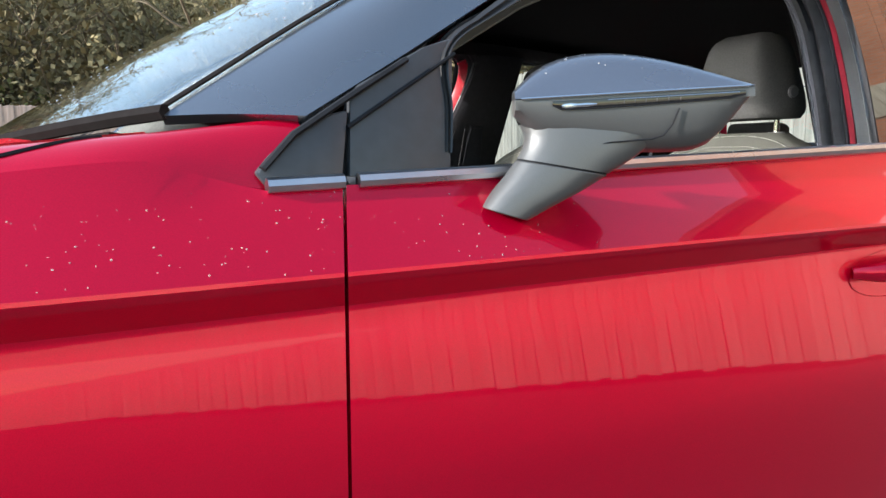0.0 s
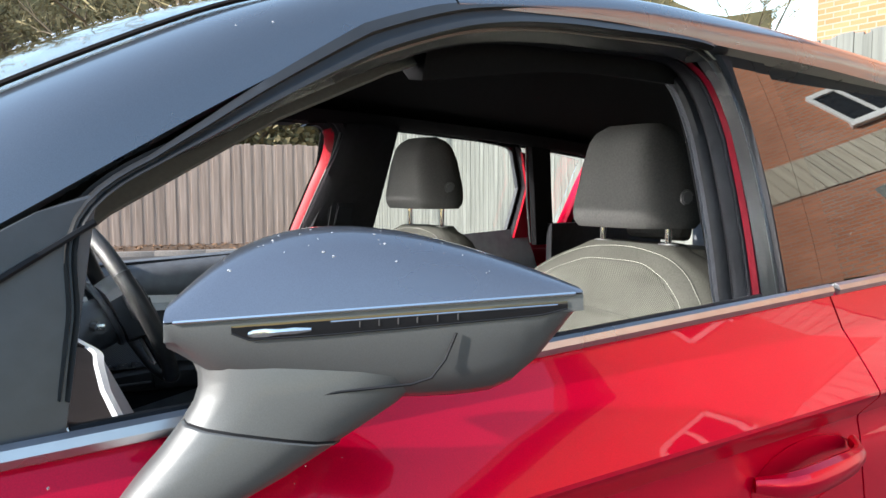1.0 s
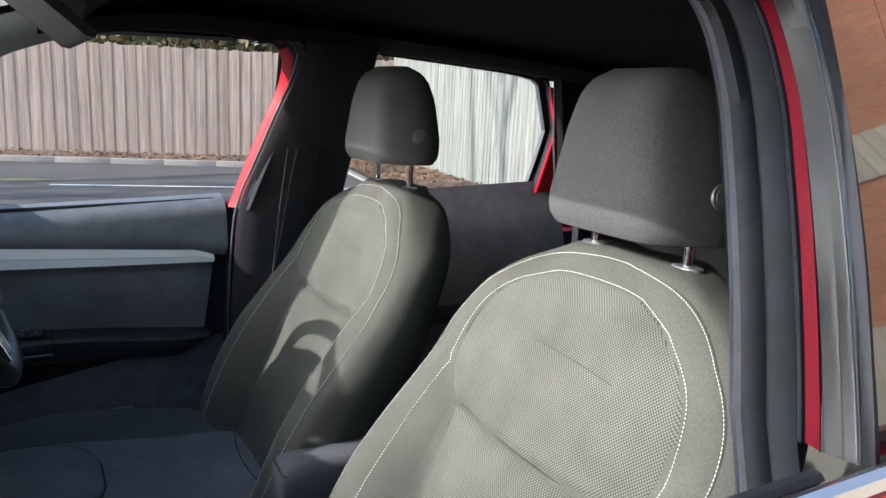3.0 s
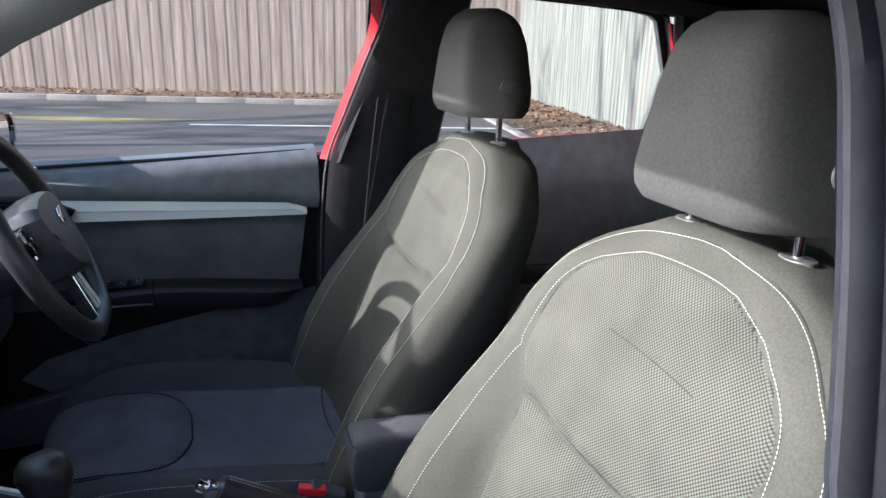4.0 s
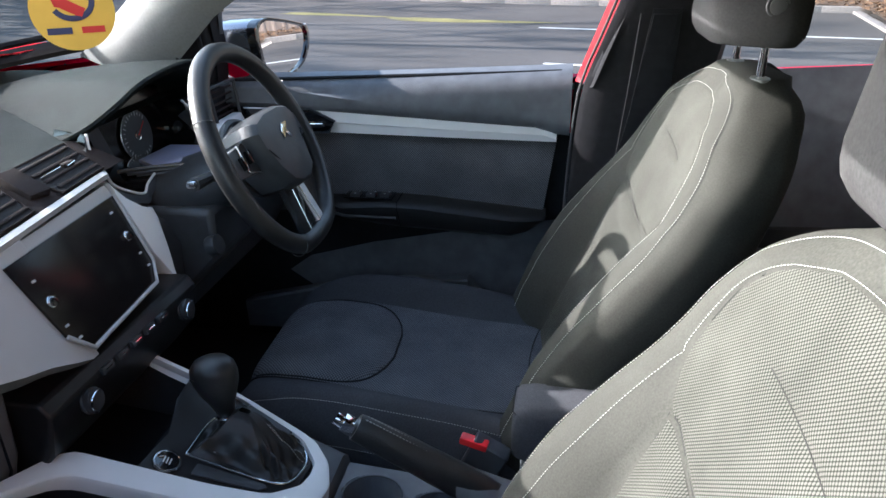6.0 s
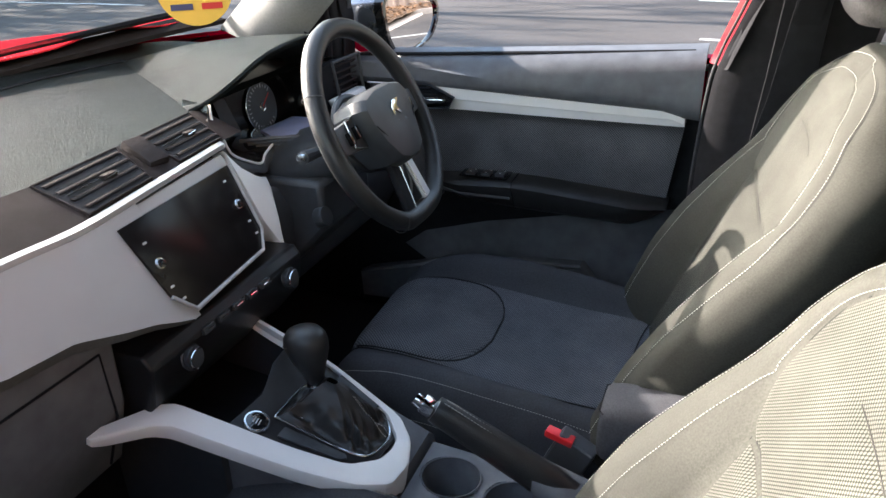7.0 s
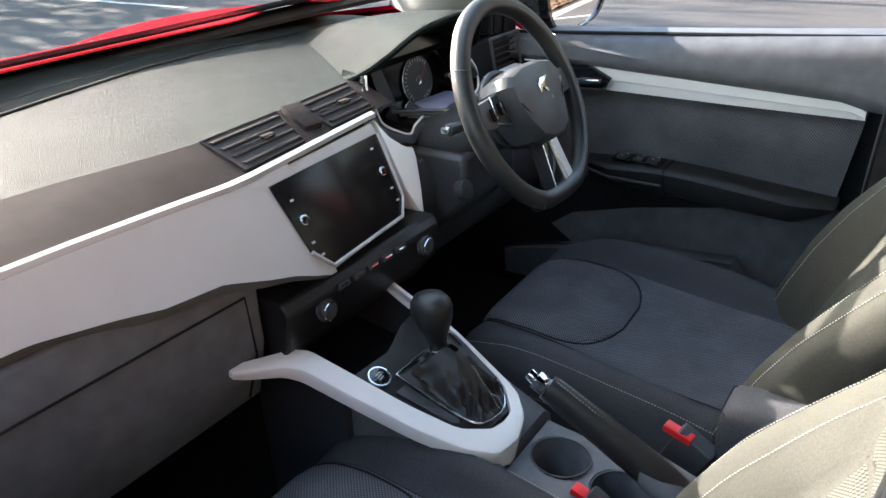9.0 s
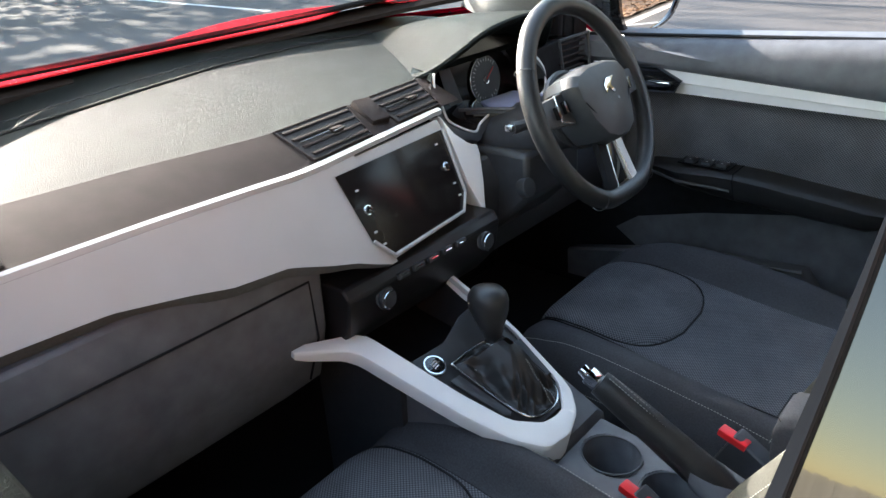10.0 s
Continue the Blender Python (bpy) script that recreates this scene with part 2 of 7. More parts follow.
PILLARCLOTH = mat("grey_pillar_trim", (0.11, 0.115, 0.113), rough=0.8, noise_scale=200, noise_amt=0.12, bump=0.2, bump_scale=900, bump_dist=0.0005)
CARPET = mat("black_carpet", (0.012, 0.012, 0.013), rough=1.0, noise_scale=300, noise_amt=0.4, bump=0.6, bump_scale=500)
GLASS = mat("clear_glass", (0.96, 0.98, 0.97), rough=0.0, transmission=1.0, ior=1.45)
TINT = mat("tinted_glass", (0.06, 0.065, 0.065), rough=0.01, transmission=0.80, ior=1.72)
MIRROR = mat("mirror_silver", (0.93, 0.93, 0.93), rough=0.01, metal=1.0)
WATER = mat("water_drop", (0.95, 0.97, 1.0), rough=0.03, transmission=0.75, ior=1.33)
TYRE = mat("tyre_rubber", (0.02, 0.02, 0.02), rough=0.85, noise_scale=60, noise_amt=0.2)
ALLOY = mat("alloy", (0.5, 0.5, 0.52), rough=0.3, metal=1.0, noise_scale=20, noise_amt=0.06)
YELLOW = mat("yellow_paper", (0.80, 0.47, 0.07), rough=0.6, noise_scale=30, noise_amt=0.05)
INKRED = mat("red_ink", (0.62, 0.03, 0.025), rough=0.6, noise_scale=30, noise_amt=0.05)
INKBLUE = mat("navy_ink", (0.04, 0.045, 0.11), rough=0.6, noise_scale=30, noise_amt=0.05)
WHITEINK = mat("pale_print", (0.55, 0.56, 0.58), rough=0.5, noise_scale=30, noise_amt=0.05)
ASPHALT = mat("asphalt", (0.086, 0.079, 0.077), rough=0.82, spec=0.22, noise_scale=160, noise_amt=0.45, bump=0.8, bump_scale=220, bump_dist=0.006, big=0.28, big_scale=0.35, rough_var=0.12)
LINEPAINT = mat("worn_white_line_paint", (0.55, 0.55, 0.53), rough=0.75, noise_scale=40, noise_amt=0.25, big=0.2, big_scale=3)
MOSS = mat("yellowed_moss", (0.16, 0.14, 0.045), rough=0.95, noise_scale=25, noise_amt=0.5, big=0.3, big_scale=2)
KERB = mat("concrete_kerb", (0.29, 0.255, 0.235), rough=0.9, noise_scale=30, noise_amt=0.2, bump=0.4, bump_scale=120, bump_dist=0.004, big=0.2, big_scale=1.5)
SOIL = mat("leaf_litter_soil", (0.12, 0.075, 0.05), rough=1.0, noise_scale=18, noise_amt=0.6, bump=1.0, bump_scale=30, bump_dist=0.03, big=0.2, big_scale=1)
LITTER = mat("dry_brown_leaf", (0.20, 0.11, 0.06), rough=0.9, noise_scale=3, noise_amt=0.5, big=0.4, big_scale=1.2)
FENCEWOOD = wood_mat("weathered_brown_wood", (0.43, 0.335, 0.290), (0.28, 0.21, 0.175))
GREYWOOD = wood_mat("weathered_grey_wood", (0.23, 0.235, 0.215), (0.13, 0.135, 0.12))
PALEWOOD = wood_mat("pale_cladding_wood", (0.55, 0.50, 0.40), (0.42, 0.37, 0.28))
BRICK = brick_mat("red_brick")
ROOFTILE = mat("brown_roof_tile", (0.14, 0.08, 0.06), rough=0.9, noise_scale=6, noise_amt=0.3, bump=0.6, bump_scale=8, bump_dist=0.03)
WHITEFRAME = mat("white_window_frame", (0.78, 0.78, 0.76), rough=0.4, noise_scale=5, noise_amt=0.04)
BARK = mat("brown_bark", (0.15, 0.115, 0.075), rough=0.95, noise_scale=9, noise_amt=0.35, bump=0.8, bump_scale=25, bump_dist=0.02)
TWIG = mat("olive_brown_twigs", (0.20, 0.165, 0.085), rough=0.95, noise_scale=0.6, noise_amt=0.45)
LEAF = mat("olive_leaf", (0.11, 0.115, 0.035), rough=0.8, noise_scale=0.8, noise_amt=0.55)


# ---------------------------------------------------------------- building helpers
def thing(name, label, category, group="", kind="", at=(0, 0, 0)):
    ob = new(name)
    ob.empty_display_size = 0.05
    ob.location = at
    return tagged(ob, label, category, group, kind)


def finish(bm, name, material, smooth=True, angle=32, uvs=None):
    me = bpy.data.meshes.new(name)
    bmesh.ops.recalc_face_normals(bm, faces=bm.faces)
    bm.to_mesh(me)
    bm.free()
    me.materials.append(material)
    if smooth:
        me.polygons.foreach_set("use_smooth", [True] * len(me.polygons))
        me.set_sharp_from_angle(angle=radians(angle))
    return me


def stands(ob):
    """Where an object's own origin stands in the world."""
    return ob.location + (stands(ob.parent) + ob.matrix_parent_inverse.translation if ob.parent else Vector((0, 0, 0)))


def part(name, bm, material, parent=None, label="", smooth=True, angle=32, solid=0.0, bevel=0.0, subd=0):
    me = finish(bm, name, material, smooth, angle)
    ob = new(name, me)
    if parent is not None:
        ob.parent = parent
        ob.matrix_parent_inverse = Matrix.Translation(-stands(parent))
    if solid:
        s = ob.modifiers.new("thickness", "SOLIDIFY")
        s.thickness, s.offset = solid, -1
        if smooth:
            e = ob.modifiers.new("rim", "EDGE_SPLIT")
            e.split_angle = radians(max(angle, 45))
    if bevel:
        b = ob.modifiers.new("edge", "BEVEL")
        b.width, b.segments, b.limit_method, b.angle_limit = bevel, 2, "ANGLE", radians(40)
        b.harden_normals = False
    if subd:
        b = ob.modifiers.new("smooth", "SUBSURF")
        b.levels = b.render_levels = subd
    if label:
        ob["label"] = label
    return ob


def loft(rings, closed=True, cap=True, loop=False):
    """Skin over rings of equally many points."""
    bm = bmesh.new()
    vs = [[bm.verts.new(p) for p in r] for r in rings]
    n = len(rings[0])
    m = len(rings)
    for i in range(m if loop else m - 1):
        a, b = vs[i], vs[(i + 1) % m]
        for j in range(n if closed else n - 1):
            k = (j + 1) % n
            bm.faces.new((a[j], a[k], b[k], b[j]))
    if cap and closed and not loop:
        bm.faces.new(vs[0])
        bm.faces.new(list(reversed(vs[-1])))
    return bm


def surf(f, nu, nv, uv_scale=None):
    """A sheet from f(u, v), u and v from 0 to 1; with uv_scale it carries a map in metres."""
    bm = bmesh.new()
    g = [[bm.verts.new(f(i / nu, j / nv)) for j in range(nv + 1)] for i in range(nu + 1)]
    lay = bm.loops.layers.uv.new("map") if uv_scale else None
    for i in range(nu):
        for j in range(nv):
            fc = bm.faces.new((g[i][j], g[i + 1][j], g[i + 1][j + 1], g[i][j + 1]))
            if lay:
                for lp, (a, b) in zip(fc.loops, ((i, j), (i + 1, j), (i + 1, j + 1), (i, j + 1))):
                    lp[lay].uv = (a / nu * uv_scale[0], b / nv * uv_scale[1])
    return bm


def slab(pts, off, bevel=0.0):
    """A flat outline pushed along off, with its edges rounded."""
    bm = bmesh.new()
    off = Vector(off)
    a = [bm.verts.new(p) for p in pts]
    b = [bm.verts.new(Vector(p) + off) for p in pts]
    bm.faces.new(a)
    bm.faces.new(list(reversed(b)))
    n = len(pts)
    for i in range(n):
        bm.faces.new((a[i], a[(i + 1) % n], b[(i + 1) % n], b[i]))
    if bevel:
        bmesh.ops.bevel(bm, geom=list(bm.edges), offset=bevel, segments=2, affect="EDGES", profile=0.6)
    return bm


def rbox(size, m=None, bevel=0.004, seg=2):
    bm = bmesh.new()
    bmesh.ops.create_cube(bm, size=1.0)
    bmesh.ops.scale(bm, vec=size, verts=bm.verts)
    if bevel:
        bmesh.ops.bevel(bm, geom=list(bm.edges), offset=bevel, segments=seg, affect="EDGES", profile=0.6)
    if m is not None:
        bmesh.ops.transform(bm, matrix=m, verts=bm.verts)
    return bm


def disc(r, h, m=None, n=24, bevel=0.0, r2=None):
    bm = bmesh.new()
    bmesh.ops.create_cone(bm, cap_ends=True, segments=n, radius1=r, radius2=r if r2 is None else r2, depth=h)
    if bevel:
        es = [e for e in bm.edges if abs(e.verts[0].co.z - e.verts[1].co.z) < 1e-6]
        bmesh.ops.bevel(bm, geom=es, offset=bevel, segments=2, affect="EDGES", profile=0.6)
    if m is not None:
        bmesh.ops.transform(bm, matrix=m, verts=bm.verts)
    return bm


def ringmesh(R, r, m=None, n=40, k=8):
    bm = bmesh.new()
    g = []
    for i in range(n):
        a = 2 * math.pi * i / n
        g.append([bm.verts.new(((R + r * math.cos(2 * math.pi * j / k)) * math.cos(a),
                                (R + r * math.cos(2 * math.pi * j / k)) * math.sin(a), r * math.sin(2 * math.pi * j / k))) for j in range(k)])
    for i in range(n):
        for j in range(k):
            bm.faces.new((g[i][j], g[(i + 1) % n][j], g[(i + 1) % n][(j + 1) % k], g[i][(j + 1) % k]))
    if m is not None:
        bmesh.ops.transform(bm, matrix=m, verts=bm.verts)
    return bm


def spline(pts, n):
    """Points along a smooth line through pts (Catmull-Rom)."""
    P = [Vector(p) for p in pts]
    P = [P[0] * 2 - P[1], *P, P[-1] * 2 - P[-2]]
    out = []
    segs = len(P) - 3
    for i in range(n + 1):
        s = min(i / n * segs, segs - 1e-6)
        k = int(s)
        t = s - k
        a, b, c, d = P[k:k + 4]
        out.append(0.5 * ((2 * b) + (c - a) * t + (2 * a - 5 * b + 4 * c - d) * t * t + (3 * b - a - 3 * c + d) * t ** 3))
    return out


def tube(path, r, k=8, closed=False, flat=1.0, up=(0, 0, 1)):
    path = [Vector(p) for p in path]
    n = len(path)
    rings = []
    for i, p in enumerate(path):
        if closed:
            d = path[(i + 1) % n] - path[i - 1]
        else:
            d = path[min(i + 1, n - 1)] - path[max(i - 1, 0)]
        d.normalize()
        s = d.cross(Vector(up))
        if s.length < 1e-4:
            s = d.cross(Vector((1, 0, 0)))
        s.normalize()
        u = s.cross(d)
        rr = r[i] if isinstance(r, (list, tuple)) else r
        rings.append([p + s * rr * math.cos(2 * math.pi * j / k) + u * rr * flat * math.sin(2 * math.pi * j / k) for j in range(k)])
    return loft(rings, True, not closed, loop=closed)


def join(*bms):
    out = bmesh.new()
    for b in bms:
        me = bpy.data.meshes.new("tmp")
        b.to_mesh(me)
        b.free()
        out.from_mesh(me)
        bpy.data.meshes.remove(me)
    return out


def interp(x, tab):
    if x <= tab[0][0]:
        return tab[0][1]
    for (a, p), (b, q) in zip(tab, tab[1:]):
        if x <= b:
            return p + (q - p) * (x - a) / (b - a)
    return tab[-1][1]


def smooth(x, tab, k=0.018):
    """interp with rounded corners."""
    return sum(interp(x + k * d, tab) * w for d, w in ((-1, 0.12), (-0.66, 0.15), (-0.33, 0.15), (0, 0.16), (0.33, 0.15), (0.66, 0.15), (1, 0.12)))


def stitches(name, path, parent, step=0.006, r=0.0008, up=(0, 0, 1)):
    """A row of short thread stitches laid along a path."""
    P = [Vector(p) for p in path]
    d = [0.0]
    for a, b in zip(P, P[1:]):
        d.append(d[-1] + (b - a).length)
    n = max(2, int(d[-1] / step))
    out = bmesh.new()
    at = lambda s: next((P[i] + (P[i + 1] - P[i]) * ((s - d[i]) / max(1e-9, d[i + 1] - d[i])) for i in range(len(P) - 1) if s <= d[i + 1]), P[-1])
    for i in range(n):
        a, b = at(i * step), at((i + 0.93) * step)
        w = (b - a).normalized()
        s = w.cross(Vector(up))
        s = s.normalized() * r if s.length > 1e-4 else Vector((r, 0, 0))
        u = s.cross(w).normalized() * r
        mid = (a + b) / 2
        ring = [mid + s, mid + u * 1.3, mid - s, mid - u]
        vs = [out.verts.new(p) for p in ring]
        va, vb = out.verts.new(a), out.verts.new(b)
        for j in range(4):
            out.faces.new((va, vs[j], vs[(j + 1) % 4]))
            out.faces.new((vb, vs[(j + 1) % 4], vs[j]))
    return part(name, out, STITCH, parent, smooth=True)


CY = 0.89                       # the car's middle line in y; the nose points to -x


TURN = 0.037                     # the car stands turned by this slope in the plan


def mir(p):
    """The twin of p on the other side of the car's middle plane."""
    n = Vector((-TURN, 1, 0)).normalized()
    q = Vector(p)
    q -= 2 * ((q - Vector((0.5, CY, 0))).dot(n)) * n
    return q


def side(s, p):
    """p on the left flank, or its twin on the right."""
    if s == 0:
        return Vector(p)
    q = mir(p)
    q.z -= 0.055 * max(0.0, min(1.0, (1.40 - q.z) / 0.28))      # the far sills sit lower
    return q


# ---------------------------------------------------------------- the car's shell
car = thing("car", "red crossover car with grey roof and one window lowered", "car", at=(0.6, CY, 0))

HW = [(0.20, 0.80), (0.30, 0.845), (0.45, 0.868), (0.60, 0.876), (0.75, 0.868), (0.86, 0.853), (0.945, 0.842), (0.970, 0.836),
      (0.986, 0.850), (1.003, 0.8655), (1.009, 0.8660), (1.03, 0.850), (1.06, 0.826), (1.092, 0.798), (1.10, 0.79)]


def flank(x, z):
    """y of the left flank."""
    w = interp(z, HW)
    if x < -0.15:
        k = (-0.15 - x)
        w -= 0.10 * k * k + 0.0 * k
    if x > 1.9:
        w -= 0.09 * (x - 1.9) ** 2
    return CY - w


def glassy(z):
    """y of the left side glass plane."""
    k = max(0.0, min(1.0, (z - 1.11) / 0.35))
    return 0.105 + 0.38 * (z - 1.11) - 0.044 * k * (1 - k)


def belt(x):
    return 1.089 + 0.030 * x


def arch(x):
    for cx in (-0.47, 2.10):
        if abs(x - cx) < 0.365:
            return 0.315 + math.sqrt(0.365 ** 2 - (x - cx) ** 2)
    return 0.20


ROWS = [0.20, 0.28, 0.36, 0.45, 0.55, 0.65, 0.75, 0.80, 0.86, 0.90, 0.945, 0.965, 0.972, 0.979, 0.986, 0.994, 1.001, 1.006, 1.010, 1.018, 1.03, 1.045, 1.06, 1.078, 1.0]


def panel(name, xa, xb, nx, s, parent, top=belt, label=""):
    """A flank panel between two slanting shut lines."""
    rows = ROWS[:-1]

    def f(u, v):
        j = v * (len(rows))
        k = int(round(j))
        z = rows[k] if k < len(rows) else 9.0
        x0, x1 = xa(min(z, 1.09)), xb(min(z, 1.09))
        x = x0 + (x1 - x0) * u
        if k >= len(rows):
            z = top(x)
        if z < 0.75:
            lo = arch(x)
            z = 0.75 - (0.75 - z) * (0.75 - lo) / 0.55
        y = flank(x, min(z, 1.10))
        return side(s, (x, y, z))
    return part(name, surf(f, nx, len(rows)), RED, parent, label, angle=24, solid=0.012)


shut_f = lambda z: -0.235 + 0.368 * (CY - interp(z, HW) + 0.622) + 0.012 * (z - 1.09)
shut_b = lambda z: 1.054 - 0.2 * (0.111 - (CY - interp(z, HW)))
for s in (0, 1):
    panel("front_wing", lambda z: -1.15, lambda z: shut_f(z) - 0.002, 44, s, car, top=lambda x: belt(x) if x > -0.06 else belt(-0.06) + 0.03 * min(1, (-0.06 - x) / 0.1) - max(0, -0.2 - x) * 0.10)
    panel("rear_quarter", lambda z: 1.93 + 0.2 * (1 - min(z, 1.09)), lambda z: 2.72, 30, s, car)

# inner shells behind the shut lines, floor and firewall
part("underbody", rbox((3.7, 1.60, 0.10), pose(0.75, CY, 0.27), 0.03), RUBBER, car)
part("cabin_floor", rbox((2.2, 1.50, 0.06), pose(0.95, CY, 0.36), 0.02), CARPET, car)
part("firewall", rbox((0.05, 1.50, 0.66), pose(-0.26, CY, 0.66, 0, -14, 0), 0.01), CARPET, car)
for s in (0, 1):
    part("inner_sill", slab([side(s, p) for p in ((-0.3, 0.078, 0.30), (2.6, 0.078, 0.30), (2.6, 0.078, 0.98), (-0.3, 0.078, 0.98))], (0, -0.02 if s else 0.02, 0), 0.004), RUBBER, car)
part("front_bumper", loft([[(-1.17 + 0.15 * abs(2 * j / 16 - 1) ** 2.5, 0.14 + 1.50 * j / 16, 0) for j in range(17)] and
                           [(-1.25 - b + 0.16 * abs(2 * j / 16 - 1) ** 3, 0.13 + 1.52 * j / 16, z) for j in range(17)] for z, b in ((0.22, -0.05), (0.35, 0.03), (0.55, 0.05), (0.72, 0.04), (0.90, -0.02), (0.97, -0.10))], False), RED, car, solid=0.03)
part("rear_bumper", loft([[(2.80 + b - 0.12 * abs(2 * j / 16 - 1) ** 3, 0.13 + 1.52 * j / 16, z) for j in range(17)] for z, b in ((0.25, -0.06), (0.45, 0.03), (0.70, 0.02), (0.80, -0.02), (0.86, -0.05))], False), RED, car, solid=0.03)
for x in (-0.47, 2.10):
    for s in (0, 1):
        y = 0.14 if s == 0 else 2 * CY - 0.14
        w = new("wheel")
        w.parent, w.location = car, (x - 0.6, y - CY, 0.315)
        w["label"] = "alloy wheel with black tyre"
        c0 = Matrix.Translation((x, y, 0.315)) @ pose(0, 0, 0, 90, 0, 0)
        part("tyre", ringmesh(0.255, 0.062, c0 @ Matrix.Diagonal((1, 1, 1.55, 1)), 48, 12), TYRE, w)
        part("rim", join(ringmesh(0.20, 0.018, c0 @ Matrix.Translation((0, 0, 0.06 if s == 0 else -0.06)), 40, 8),
                         *[rbox((0.19, 0.035, 0.02), c0 @ pose(0, 0, 0, 0, 0, 72 * i) @ Matrix.Translation((0.10, 0, 0.055 if s == 0 else -0.055)), 0.005) for i in range(5)]), ALLOY, w)

# bonnet: crowned, with a shut line to the wings
def bonnet(u, v):
    x = -0.155 - 1.02 * u
    edge = 0.155 + 0.02 * u + 0.16 * u * u
    a = Vector((x, edge, 0))
    q = a.lerp(mir(a), v)
    x, y = q.x, q.y
    c = 1 - (2 * v - 1) ** 2
    x -= 0.20 * c * (1 - 0.6 * u)
    z = 1.146 - 0.030 * c ** 0.7 + 0.004 * c * min(1.0, 3 * u) - 0.090 * u - 0.10 * u ** 3 + 0.02 * math.exp(-((v - 0.17) / 0.05) ** 2) + 0.02 * math.exp(-((v - 0.83) / 0.05) ** 2)
    return (x, y, z)


part("bonnet", surf(bonnet, 22, 36), WETRED, car, "red bonnet beaded with rain", solid=0.003)
for s in (0, 1):
    def shoulder(u, v):
        x = -0.005 - 1.10 * u
        xa = x
        z0 = (belt(x) if x > -0.06 else belt(-0.06) + 0.03 * min(1, (-0.06 - x) / 0.1) - max(0, -0.2 - x) * 0.10) - 0.001
        y0 = flank(x, 1.10)
        xe = max(0.0, (-x - 0.155) / 1.02)
        ye = 0.150 + 0.02 * xe + 0.16 * xe * xe if x < -0.155 else 0.150
        ze = bonnet(min(1, xe), 0)[2] - 0.002 if x < -0.155 else 1.144 + 0.018 * min(1, (x + 0.155) / 0.15)
        t = v
        y = y0 + (ye - y0) * t
        z = z0 + (ze - z0) * math.sin(t * math.pi / 2) ** 0.9
        return side(s, (xa, y, z))
    part("wing_top", surf(shoulder, 26, 8), RED, car, solid=0.01)
    part("bonnet_shut_line", tube([Vector(shoulder(u, v)) for u, v in ((0.172, 1.0), (0.19, 0.86), (0.215, 0.62), (0.245, 0.40), (0.30, 0.22), (0.45, 0.12), (0.8, 0.1))], 0.0028, 6), RUBBER, car)

# windscreen and the grey front pillars
RF = [(-0.135, 0.185, 1.163), (0.080, 0.237, 1.300), (0.250, 0.268, 1.392), (0.371, 0.291, 1.445), (0.55, 0.318, 1.500)]
RFS = spline(RF, 20)
RR = [(0.000, 0.126, 1.162), (0.129, 0.150, 1.236), (0.290, 0.186, 1.330), (0.431, 0.214, 1.404), (0.553, 0.232, 1.450)]
RRS = spline(RR, 20)


def screen_at(v, t):
    """Windscreen: v up from its base, t across from the left pillar."""
    k = min(v * 20, 19.999)
    i = max(0, int(k))
    a = RFS[i] + (RFS[i + 1] - RFS[i]) * (k - i)
    b = Vector(mir(a))
    p = a.lerp(b, t)
    c = 1 - (2 * t - 1) ** 2
    return p + Vector((-0.17 * (1 - 0.45 * v), 0, 0.035 * v)) * (c ** 0.85)


SB = lambda t: -0.07 * (1 - (2 * t - 1) ** 2)          # the glass runs down below the bonnet in the middle
part("cowl_panel", surf(lambda u, v: screen_at(SB(v), v) + Vector((-0.05 + 0.07 * u, 0, -0.016 - 0.012 * u)), 3, 24), SCREENSEAL, car, "black windscreen cowl", solid=0.01)
glass = part("windscreen", surf(lambda u, v: screen_at(SB(v) + (1 - SB(v)) * u, v), 22, 30), GLASS, car, "clear raked windscreen", solid=0.005)
glass.visible_shadow = False
part("windscreen_surround", join(*[tube([screen_at(i / 20, t) + Vector((-0.004, 0, 0.002)) for i in range(21)], 0.0055, 6, flat=0.5) for t in (0.004, 0.996)],
                                 tube([screen_at(SB(i / 30), i / 30) + Vector((0.004, 0, 0.004)) for i in range(31)], 0.009, 6), tube([screen_at(0.995, i / 30) for i in range(31)], 0.012, 6)), SCREENSEAL, car)
for s in (0, 1):
    def pillar(u, v):
        k = min(u * 20, 19.999)
        i = int(k)
        a = RFS[i].lerp(RFS[i + 1], k - i)
        b = RRS[i].lerp(RRS[i + 1], k - i)
        p = a.lerp(b, v)
        bul = (0.004 + 0.016 * min(1, u * 3)) * math.sin(math.pi * v)
        return side(s, p + Vector((-0.55 * bul, -0.75 * bul, 0.45 * bul)))
    part("front_pillar", surf(pillar, 24, 8), GREY, car, "grey metallic windscreen pillar with rain drops" if s == 0 else "grey metallic windscreen pillar", solid=0.012)

# roof with side rails
RAIL = [(0.553, 0.236, 1.456), (0.79, 0.250, 1.487), (1.00, 0.250, 1.487), (1.30, 0.246, 1.476), (1.80, 0.262, 1.445), (2.35, 0.30, 1.395)]
RAILS = spline(RAIL, 24)


def roof(u, v):
    k = min(u * 24, 23.999)
    i = int(k)
    a = RAILS[i].lerp(RAILS[i + 1], k - i)
    b = Vector(mir(a))
    c = 1 - abs(2 * v - 1) ** 3.2
    p = a.lerp(b, v)
    return p + Vector((0, 0, 0.062 * c * (1 - 0.25 * (1 - min(1, u * 4)))))


